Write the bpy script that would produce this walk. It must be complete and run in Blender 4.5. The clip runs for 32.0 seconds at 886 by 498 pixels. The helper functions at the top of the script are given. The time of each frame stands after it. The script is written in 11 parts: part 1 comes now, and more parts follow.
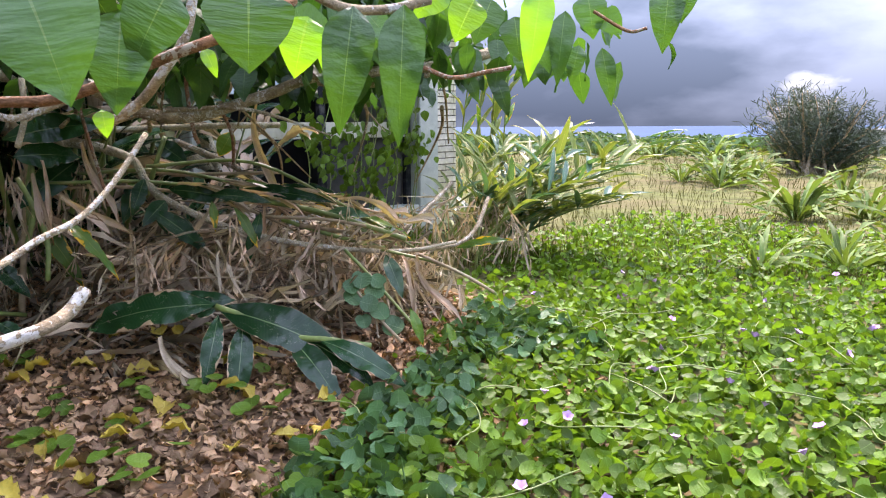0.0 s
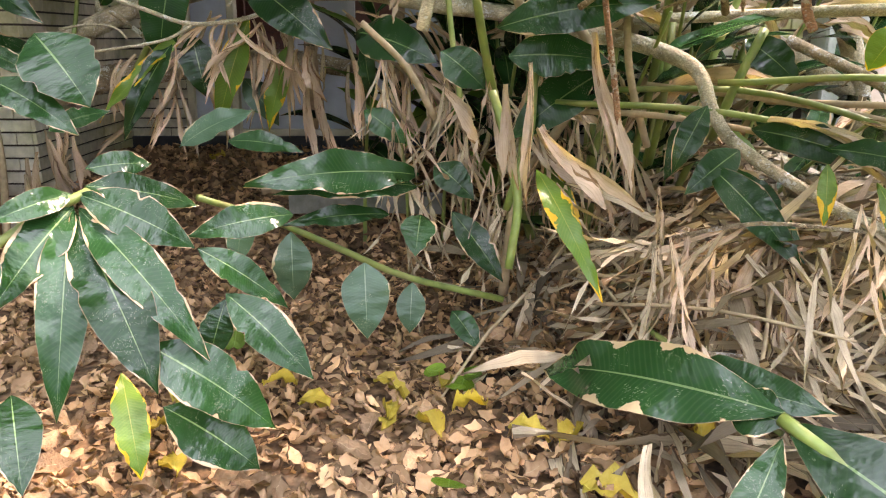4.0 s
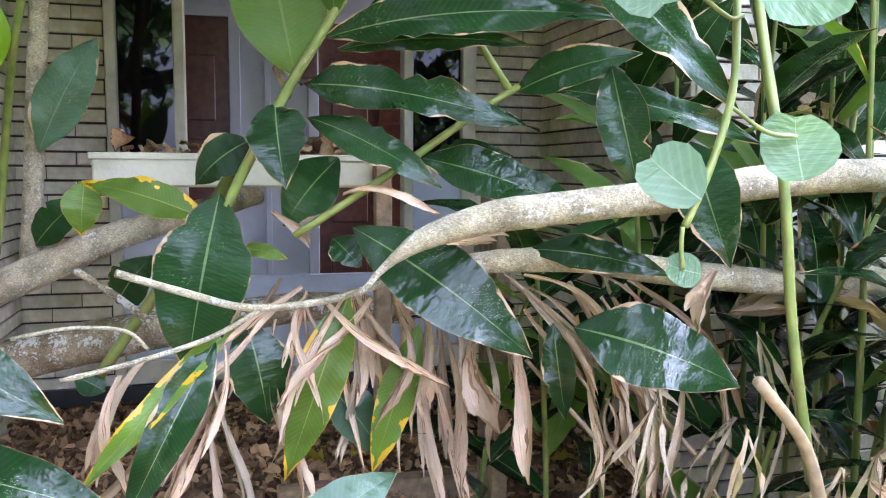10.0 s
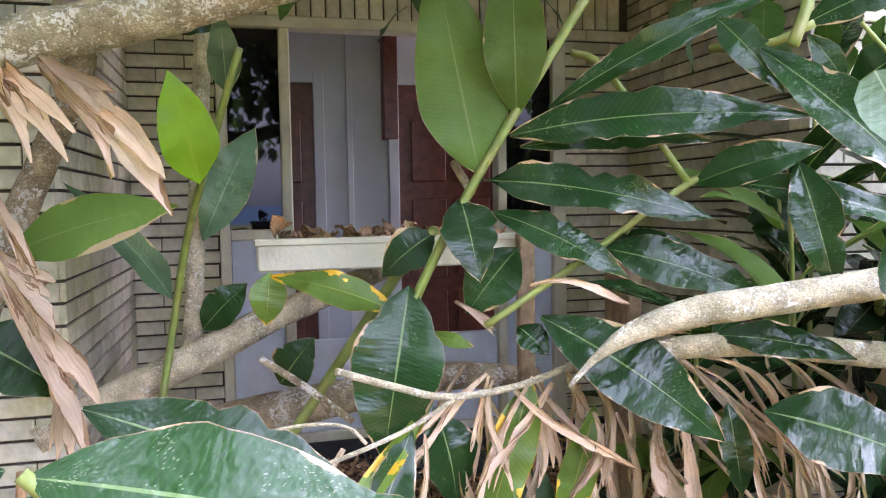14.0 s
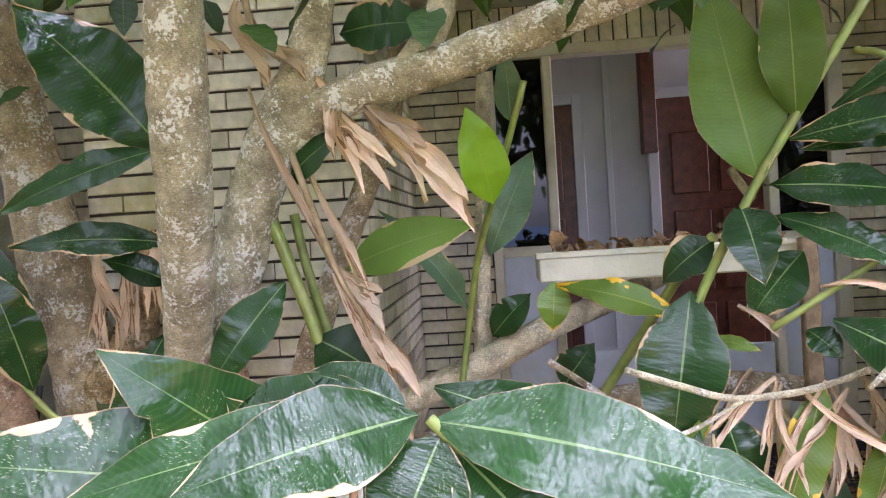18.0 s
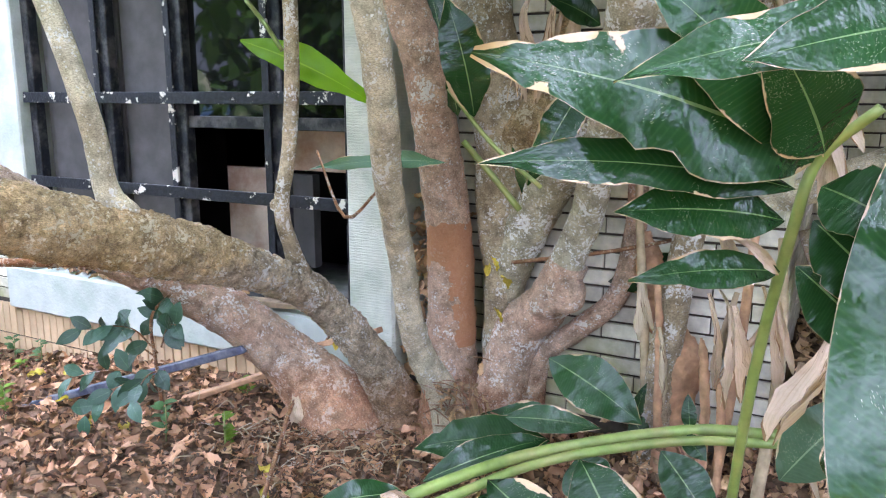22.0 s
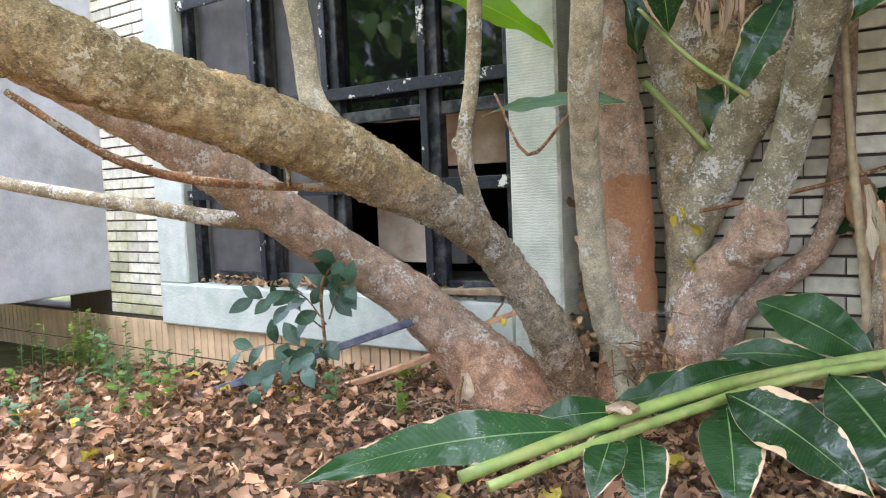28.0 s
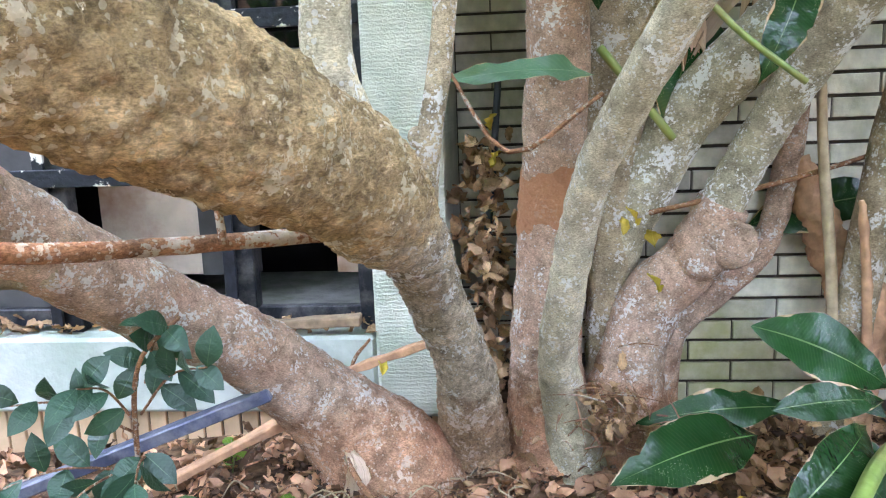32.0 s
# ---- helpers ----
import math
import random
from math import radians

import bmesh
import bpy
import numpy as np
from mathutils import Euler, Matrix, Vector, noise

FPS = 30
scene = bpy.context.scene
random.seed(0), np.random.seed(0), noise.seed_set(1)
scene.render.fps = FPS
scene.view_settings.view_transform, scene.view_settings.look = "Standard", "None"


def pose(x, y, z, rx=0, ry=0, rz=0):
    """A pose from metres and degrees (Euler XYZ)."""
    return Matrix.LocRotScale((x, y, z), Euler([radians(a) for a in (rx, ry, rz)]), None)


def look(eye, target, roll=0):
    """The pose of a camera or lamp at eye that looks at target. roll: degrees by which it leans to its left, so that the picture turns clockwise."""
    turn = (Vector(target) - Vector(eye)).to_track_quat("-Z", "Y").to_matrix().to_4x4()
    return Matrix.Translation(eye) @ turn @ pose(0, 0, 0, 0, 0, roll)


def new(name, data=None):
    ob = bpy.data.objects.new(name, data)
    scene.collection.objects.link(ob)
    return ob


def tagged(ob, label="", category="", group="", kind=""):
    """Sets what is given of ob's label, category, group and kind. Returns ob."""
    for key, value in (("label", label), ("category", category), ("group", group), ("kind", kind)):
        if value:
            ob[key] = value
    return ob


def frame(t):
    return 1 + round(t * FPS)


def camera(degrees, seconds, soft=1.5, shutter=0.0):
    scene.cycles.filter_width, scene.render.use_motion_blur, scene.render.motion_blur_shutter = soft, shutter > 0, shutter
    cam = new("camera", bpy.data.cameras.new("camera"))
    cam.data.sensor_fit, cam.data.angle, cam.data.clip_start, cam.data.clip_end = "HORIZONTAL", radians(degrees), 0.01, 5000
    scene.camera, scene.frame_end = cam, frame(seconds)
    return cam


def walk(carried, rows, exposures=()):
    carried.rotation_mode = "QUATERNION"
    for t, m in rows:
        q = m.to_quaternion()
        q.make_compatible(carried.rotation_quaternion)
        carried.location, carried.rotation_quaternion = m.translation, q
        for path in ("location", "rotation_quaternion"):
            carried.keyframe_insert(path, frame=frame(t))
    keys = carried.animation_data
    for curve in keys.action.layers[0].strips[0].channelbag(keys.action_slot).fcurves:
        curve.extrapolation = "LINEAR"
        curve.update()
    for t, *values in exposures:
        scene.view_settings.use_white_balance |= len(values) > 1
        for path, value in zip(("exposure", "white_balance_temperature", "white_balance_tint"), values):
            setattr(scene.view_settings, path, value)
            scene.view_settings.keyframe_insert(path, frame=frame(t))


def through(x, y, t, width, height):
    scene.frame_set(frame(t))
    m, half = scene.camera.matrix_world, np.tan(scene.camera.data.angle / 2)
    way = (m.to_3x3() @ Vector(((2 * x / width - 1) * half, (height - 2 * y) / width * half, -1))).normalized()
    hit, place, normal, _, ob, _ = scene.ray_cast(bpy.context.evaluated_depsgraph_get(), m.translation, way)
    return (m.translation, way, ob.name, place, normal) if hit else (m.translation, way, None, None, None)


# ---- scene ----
cam = camera(60.0, 32.0, soft=1.15)
PATH = [
    (0, (0.894, -7.554, 0.783), (2.348, -6.219, 0.46), -0.3),
    (0.5, (1.177, -7.448, 0.805), (2.727, -6.228, 0.473), -0.2),
    (1, (1.451, -7.398, 0.825), (2.854, -6.006, 0.519), 0.3),
    (1.5, (1.642, -7.231, 0.804), (2.917, -5.727, 0.466), 0.3),
    (2, (1.861, -6.899, 0.774), (3.03, -5.324, 0.383), -0.5),
    (2.5, (2.064, -6.612, 0.737), (3.014, -4.901, 0.325), -0.5),
    (3, (2.254, -6.366, 0.743), (2.887, -4.515, 0.326), 0.5),
    (3.5, (2.181, -6.074, 0.66), (2.524, -4.155, 0.214), 0.5),
    (4, (2.018, -5.755, 0.677), (2.106, -3.828, 0.149), 0.4),
    (4.5, (1.835, -5.504, 0.738), (1.698, -3.604, 0.129), 0.6),
    (6.5, (1.465, -4.505, 0.938), (1.306, -2.539, 0.611), 1.1),
    (7, (1.362, -4.345, 1.061), (1.285, -2.354, 0.885), 1.1),
    (7.5, (1.254, -4.265, 1.115), (1.322, -2.268, 1.028), -0.3),
    (8, (1.33, -4.258, 1.018), (1.266, -2.268, 0.828), 3.2),
    (8.5, (1.29, -4.285, 0.998), (1.107, -2.307, 0.769), 4.1),
    (9, (1.082, -4.337, 1.019), (1.231, -2.361, 0.752), 2.0),
    (9.5, (1.062, -4.26, 1.005), (1.566, -2.343, 0.733), 2.3),
    (10, (1.006, -4.119, 1.08), (1.533, -2.201, 0.876), 0.5),
    (10.5, (0.906, -4.087, 1.17), (1.408, -2.157, 1.021), -2.3),
    (11, (0.67, -4.06, 1.259), (1.196, -2.134, 1.14), -4.1),
    (11.5, (0.573, -4.042, 1.252), (1.076, -2.108, 1.173), -4.2),
    (12, (0.593, -4.075, 1.252), (1.073, -2.134, 1.18), -3.1),
    (12.5, (0.636, -4.081, 1.236), (1.125, -2.143, 1.157), -2.4),
    (13, (0.664, -4.085, 1.225), (1.156, -2.149, 1.131), -1.7),
    (13.5, (0.607, -4.098, 1.234), (1.094, -2.162, 1.121), -1.3),
    (14, (0.557, -4.078, 1.239), (1.049, -2.143, 1.118), -0.9),
    (14.5, (0.573, -4.102, 1.224), (1.056, -2.165, 1.109), -0.6),
    (16.5, (0.502, -4.145, 1.29), (0.889, -2.184, 1.232), -2.5),
    (17, (0.52, -4.186, 1.221), (0.661, -2.191, 1.183), -2.8),
    (17.5, (0.476, -4.231, 1.223), (0.427, -2.233, 1.161), -3.1),
    (18, (0.446, -4.249, 1.224), (0.302, -2.255, 1.18), -3.6),
    (18.5, (0.468, -4.254, 1.225), (0.319, -2.26, 1.186), -3.7),
    (19, (0.456, -4.283, 1.2), (0.21, -2.299, 1.151), -2.8),
    (19.5, (0.394, -4.311, 1.09), (-0.095, -2.373, 1.024), -0.7),
    (20, (0.321, -4.314, 0.992), (-0.409, -2.455, 0.88), 2.8),
    (20.5, (0.239, -4.33, 0.95), (-0.6, -2.526, 0.742), 3.4),
    (21, (0.186, -4.32, 0.937), (-0.695, -2.551, 0.631), 1.3),
    (21.5, (0.18, -4.369, 0.906), (-0.727, -2.626, 0.535), 0.3),
    (22, (0.197, -4.394, 0.909), (-0.737, -2.669, 0.519), 0.1),
    (22.5, (0.196, -4.399, 0.907), (-0.746, -2.68, 0.514), 0.2),
    (23, (0.205, -4.388, 0.91), (-0.74, -2.677, 0.485), -0.2),
    (23.5, (0.198, -4.401, 0.886), (-0.743, -2.697, 0.424), -0.5),
    (24, (0.163, -4.422, 0.867), (-0.767, -2.736, 0.327), -1.1),
    (24.5, (0.158, -4.435, 0.846), (-0.771, -2.747, 0.309), -1.3),
    (26.5, (0.123, -4.494, 0.588), (-0.73, -2.692, 0.426), 0.4),
    (27, (0.211, -4.551, 0.521), (-0.775, -2.818, 0.369), -0.8),
    (27.5, (0.162, -4.536, 0.509), (-0.957, -2.886, 0.352), -1.6),
    (28, (-0.101, -4.502, 0.4), (-1.261, -2.88, 0.243), -2.4),
    (28.5, (-0.517, -4.489, 0.337), (-1.696, -2.882, 0.185), -3.3),
    (29, (-0.703, -4.424, 0.407), (-1.852, -2.793, 0.269), -2.6),
    (29.5, (-0.852, -4.214, 0.469), (-1.839, -2.478, 0.354), -1.7),
    (30, (-0.993, -4.053, 0.561), (-1.908, -2.275, 0.517), -3.0),
    (30.5, (-1.175, -3.974, 0.614), (-1.853, -2.092, 0.584), -4.6),
    (31, (-1.348, -3.949, 0.615), (-1.714, -1.983, 0.591), -3.6),
    (31.5, (-1.378, -3.922, 0.598), (-1.631, -1.947, 0.41), -1.0),
    (32, (-1.332, -3.981, 0.601), (-1.527, -2.023, 0.241), -2.2),
]
walk(cam, [(t, look(eye, target, roll)) for t, eye, target, roll in PATH],
     [(0.0, 1.66, 6650, 34), (1.0, 1.74, 7150, 33), (2.0, 2.04, 8100, 34), (3.0, 2.72, 10000, 32), (4.5, 3.3, 7300, 30), (7.0, 4.25, 6500, 38), (9.0, 4.36, 6400, 36), (11.0, 4.32, 6650, 38), (14.0, 4.36, 6950, 41), (17.0, 4.28, 7200, 43),
      (18.0, 4.26, 7150, 43), (19.0, 4.22, 7000, 42), (20.0, 4.22, 6750, 39), (21.0, 4.12, 6700, 37), (22.0, 4.03, 6600, 33), (24.0, 4.0, 6150, 28), (27.0, 3.95, 6600, 31), (28.0, 3.82, 7200, 30), (29.0, 3.76, 7750, 40), (30.0, 3.87, 7850, 42), (31.0, 4.15, 7350, 39), (32.0, 4.28, 6600, 29)])

# ---- light and sky ----
world = bpy.data.worlds.new("sky")
scene.world = world
world.use_nodes = True
wn, wl = world.node_tree.nodes, world.node_tree.links
wn.clear()
SUN_EL, SUN_AZ = 54.0, 55.0        # degrees; azimuth clockwise from +y
sky = wn.new("ShaderNodeTexSky")
sky.sky_type, sky.sun_disc = "NISHITA", False
sky.sun_elevation, sky.sun_rotation = radians(SUN_EL), radians(SUN_AZ)
sky.air_density, sky.dust_density, sky.ozone_density = 1.0, 0.4, 1.5
geo = wn.new("ShaderNodeTexCoord")
flat = wn.new("ShaderNodeMapping")
flat.inputs["Scale"].default_value = (1.0, 1.0, 2.6)
clouds = wn.new("ShaderNodeTexNoise")
clouds.inputs["Scale"].default_value, clouds.inputs["Detail"].default_value, clouds.inputs["Roughness"].default_value = 2.1, 8.0, 0.56
cover = wn.new("ShaderNodeValToRGB")
cover.color_ramp.elements[0].position, cover.color_ramp.elements[1].position = 0.22, 0.40
shade = wn.new("ShaderNodeTexNoise")
shade.inputs["Scale"].default_value, shade.inputs["Detail"].default_value = 3.3, 7.0
tone = wn.new("ShaderNodeValToRGB")
tone.color_ramp.elements[0].color, tone.color_ramp.elements[1].color = (0.90, 1.30, 1.78, 1), (2.45, 3.2, 4.1, 1)
tone.color_ramp.elements[0].position, tone.color_ramp.elements[1].position = 0.38, 0.62
mix = wn.new("ShaderNodeMix")
mix.data_type = "RGBA"
back = wn.new("ShaderNodeBackground")
back.inputs["Strength"].default_value = 0.13
out = wn.new("ShaderNodeOutputWorld")
rise = wn.new("ShaderNodeSeparateXYZ")      # an overcast sky is brightest overhead
lift = wn.new("ShaderNodeMapRange")
lift.inputs["To Min"].default_value, lift.inputs["To Max"].default_value = 0.36, 4.7
dome = wn.new("ShaderNodeVectorMath")
dome.operation = "SCALE"
wl.new(geo.outputs["Generated"], rise.inputs[0])
wl.new(rise.outputs[2], lift.inputs["Value"])
wl.new(lift.outputs[0], dome.inputs["Scale"])
wl.new(tone.outputs["Color"], dome.inputs[0])
wl.new(geo.outputs["Generated"], flat.inputs["Vector"])
wl.new(flat.outputs[0], clouds.inputs["Vector"])
wl.new(flat.outputs[0], shade.inputs["Vector"])
wl.new(clouds.outputs["Fac"], cover.inputs["Fac"])
wl.new(shade.outputs["Fac"], tone.inputs["Fac"])
wl.new(cover.outputs["Color"], mix.inputs["Factor"])
wl.new(sky.outputs[0], mix.inputs["A"])
wl.new(dome.outputs[0], mix.inputs["B"])
wl.new(mix.outputs["Result"], back.inputs["Color"])
wl.new(back.outputs[0], out.inputs["Surface"])
sun = new("sun", bpy.data.lights.new("sun", "SUN"))
sun.data.energy, sun.data.angle, sun.data.color = 3.4, radians(4.0), (1.0, 0.95, 0.86)
el, az = radians(SUN_EL), radians(SUN_AZ)
toward = Vector((math.sin(az) * math.cos(el), math.cos(az) * math.cos(el), math.sin(el)))
sun.matrix_world = look(toward * 30, (0, 0, 0))

# ---- materials ----
def material(name, base, rough=0.7, metal=0.0, grain=30.0, spread=0.25, stain=None, stain_scale=2.5, stain_amount=0.4,
             bump=0.15, bump_scale=60.0, island=0.0, clear=0.0, spec=0.5):
    """A painted, mineral or woody surface: base colour with fine grain, broad stains and a fine relief."""
    m = bpy.data.materials.new(name)
    m.use_nodes = True
    n, l = m.node_tree.nodes, m.node_tree.links
    b = n["Principled BSDF"]
    b.inputs["Roughness"].default_value, b.inputs["Metallic"].default_value = rough, metal
    b.inputs["Specular IOR Level"].default_value = spec
    b.inputs["Coat Weight"].default_value = clear
    co = n.new("ShaderNodeTexCoord")
    g = n.new("ShaderNodeTexNoise")
    g.inputs["Scale"].default_value, g.inputs["Detail"].default_value = grain, 6.0
    l.new(co.outputs["Object"], g.inputs["Vector"])
    r = n.new("ShaderNodeValToRGB")
    lo, hi = [max(0.0, c * (1 - spread)) for c in base], [min(1.0, c * (1 + spread)) for c in base]
    r.color_ramp.elements[0].position, r.color_ramp.elements[1].position = 0.3, 0.7
    r.color_ramp.elements[0].color, r.color_ramp.elements[1].color = (*lo, 1), (*hi, 1)
    l.new(g.outputs["Fac"], r.inputs["Fac"])
    colour = r.outputs["Color"]
    if stain:
        s = n.new("ShaderNodeTexNoise")
        s.inputs["Scale"].default_value, s.inputs["Detail"].default_value, s.inputs["Roughness"].default_value = stain_scale, 9.0, 0.65
        pos = n.new("ShaderNodeNewGeometry")
        l.new(pos.outputs["Position"], s.inputs["Vector"])
        k = n.new("ShaderNodeValToRGB")
        k.color_ramp.elements[0].position, k.color_ramp.elements[1].position = 0.46, 0.66
        k.color_ramp.elements[0].color, k.color_ramp.elements[1].color = (0, 0, 0, 1), (stain_amount,) * 3 + (1,)
        l.new(s.outputs["Fac"], k.inputs["Fac"])
        x = n.new("ShaderNodeMix")
        x.data_type = "RGBA"
        l.new(k.outputs["Color"], x.inputs["Factor"])
        l.new(colour, x.inputs["A"])
        x.inputs["B"].default_value = (*stain, 1)
        colour = x.outputs["Result"]
    if island:
        o = n.new("ShaderNodeObjectInfo")
        h = n.new("ShaderNodeHueSaturation")
        v = n.new("ShaderNodeMapRange")
        v.inputs["To Min"].default_value, v.inputs["To Max"].default_value = 1 - island, 1 + island
        l.new(o.outputs["Random"], v.inputs["Value"])
        l.new(v.outputs[0], h.inputs["Value"])
        l.new(colour, h.inputs["Color"])
        colour = h.outputs["Color"]
    l.new(colour, b.inputs["Base Color"])
    if bump:
        t = n.new("ShaderNodeTexNoise")
        t.inputs["Scale"].default_value, t.inputs["Detail"].default_value = bump_scale, 5.0
        l.new(co.outputs["Object"], t.inputs["Vector"])
        u = n.new("ShaderNodeBump")
        u.inputs["Strength"].default_value, u.inputs["Distance"].default_value = bump, 0.01
        l.new(t.outputs["Fac"], u.inputs["Height"])
        l.new(u.outputs[0], b.inputs["Normal"])
    return m


def bark(name, base, patch, patch_amount=0.7, fleck=(0.62, 0.58, 0.52), bump=0.5, worn=0.7, lichen=0.552):
    """Smooth grey-brown bark with broad tinted patches, pale lichen flecks and fine rings."""
    m = material(name, base, 0.9, spec=0.2, grain=16, spread=0.4, stain=patch, stain_scale=5, stain_amount=patch_amount, bump=bump, bump_scale=38)
    n, l = m.node_tree.nodes, m.node_tree.links
    b = n["Principled BSDF"]
    colour = b.inputs["Base Color"].links[0].from_socket
    co = n.new("ShaderNodeTexCoord")
    v = n.new("ShaderNodeTexNoise")
    v.inputs["Scale"].default_value, v.inputs["Detail"].default_value, v.inputs["Roughness"].default_value = 85, 4.0, 0.65
    w = n.new("ShaderNodeTexNoise")
    w.inputs["Scale"].default_value, w.inputs["Detail"].default_value = 13, 4.0
    a = n.new("ShaderNodeMath")
    a.operation = "ADD"
    k = n.new("ShaderNodeValToRGB")
    k.color_ramp.elements[0].position, k.color_ramp.elements[1].position = lichen, lichen + 0.012
    h = n.new("ShaderNodeMath")
    h.operation = "MULTIPLY"
    h.inputs[1].default_value = 0.5
    x = n.new("ShaderNodeMix")
    x.data_type = "RGBA"
    x.inputs["B"].default_value = (*fleck, 1)
    l.new(co.outputs["Object"], v.inputs["Vector"])
    l.new(co.outputs["Object"], w.inputs["Vector"])
    l.new(v.outputs["Fac"], a.inputs[0])
    l.new(w.outputs["Fac"], a.inputs[1])
    l.new(a.outputs[0], h.inputs[0])
    l.new(h.outputs[0], k.inputs["Fac"])
    l.new(k.outputs["Color"], x.inputs["Factor"])
    vor = n.new("ShaderNodeTexVoronoi")
    vor.inputs["Scale"].default_value = 70.0
    vor.inputs["Randomness"].default_value = 1.0
    l.new(co.outputs["Object"], vor.inputs["Vector"])
    dots = n.new("ShaderNodeMath")
    dots.operation = "LESS_THAN"
    few = n.new("ShaderNodeMath")
    few.operation = "MULTIPLY"
    few.inputs[1].default_value = 0.47
    l.new(w.outputs["Fac"], few.inputs[0])
    l.new(vor.outputs["Distance"], dots.inputs[0])
    l.new(few.outputs[0], dots.inputs[1])
    soft = n.new("ShaderNodeMath")
    soft.operation = "MULTIPLY"
    soft.inputs[1].default_value = 0.72
    l.new(dots.outputs[0], soft.inputs[0])
    y = n.new("ShaderNodeMix")
    y.data_type = "RGBA"
    y.inputs["B"].default_value = (*[c * 0.85 for c in fleck], 1)
    l.new(soft.outputs[0], y.inputs["Factor"])
    l.new(x.outputs["Result"], y.inputs["A"])
    crack = n.new("ShaderNodeTexNoise")
    crack.inputs["Scale"].default_value, crack.inputs["Detail"].default_value, crack.inputs["Roughness"].default_value = 48.0, 10.0, 0.8
    l.new(co.outputs["Object"], crack.inputs["Vector"])
    deep = n.new("ShaderNodeValToRGB")
    deep.color_ramp.elements[0].position, deep.color_ramp.elements[1].position = 0.36, 0.56
    deep.color_ramp.elements[0].color, deep.color_ramp.elements[1].color = (0.38, 0.36, 0.33, 1), (1.12, 1.1, 1.08, 1)
    l.new(crack.outputs["Fac"], deep.inputs["Fac"])
    z = n.new("ShaderNodeMix")
    z.data_type, z.blend_type = "RGBA", "MULTIPLY"
    z.inputs["Factor"].default_value = worn
    l.new(colour, z.inputs["A"])
    l.new(deep.outputs["Color"], z.inputs["B"])
    fibre = n.new("ShaderNodeTexNoise")
    fibre.inputs["Scale"].default_value, fibre.inputs["Detail"].default_value, fibre.inputs["Roughness"].default_value = 230.0, 6.0, 0.72
    squash = n.new("ShaderNodeMapping")
    squash.inputs["Scale"].default_value = (0.75, 0.75, 1.7)
    l.new(co.outputs["Object"], squash.inputs["Vector"])
    l.new(squash.outputs[0], fibre.inputs["Vector"])
    grain = n.new("ShaderNodeValToRGB")
    grain.color_ramp.elements[0].position, grain.color_ramp.elements[1].position = 0.36, 0.62
    grain.color_ramp.elements[0].color, grain.color_ramp.elements[1].color = (0.42, 0.39, 0.35, 1), (1.35, 1.33, 1.28, 1)
    l.new(fibre.outputs["Fac"], grain.inputs["Fac"])
    fine = n.new("ShaderNodeMix")
    fine.data_type, fine.blend_type = "RGBA", "MULTIPLY"
    fine.inputs["Factor"].default_value = 0.75
    l.new(z.outputs["Result"], fine.inputs["A"])
    l.new(grain.outputs["Color"], fine.inputs["B"])
    l.new(fine.outputs["Result"], x.inputs["A"])
    l.new(y.outputs["Result"], b.inputs["Base Color"])
    big = n.new("ShaderNodeTexNoise")
    big.inputs["Scale"].default_value, big.inputs["Detail"].default_value, big.inputs["Roughness"].default_value = 95.0, 6.0, 0.7
    l.new(co.outputs["Object"], big.inputs["Vector"])
    second = n.new("ShaderNodeBump")
    second.inputs["Strength"].default_value, second.inputs["Distance"].default_value = bump, 0.016
    b.inputs["Normal"].links[0].from_node.inputs["Distance"].default_value = 0.035
    first = b.inputs["Normal"].links[0].from_socket
    l.new(first, second.inputs["Normal"])
    l.new(big.outputs["Fac"], second.inputs["Height"])
    third = n.new("ShaderNodeBump")
    third.inputs["Strength"].default_value, third.inputs["Distance"].default_value = 0.7, 0.005
    l.new(fibre.outputs["Fac"], third.inputs["Height"])
    l.new(second.outputs[0], third.inputs["Normal"])
    l.new(third.outputs[0], b.inputs["Normal"])
    return m


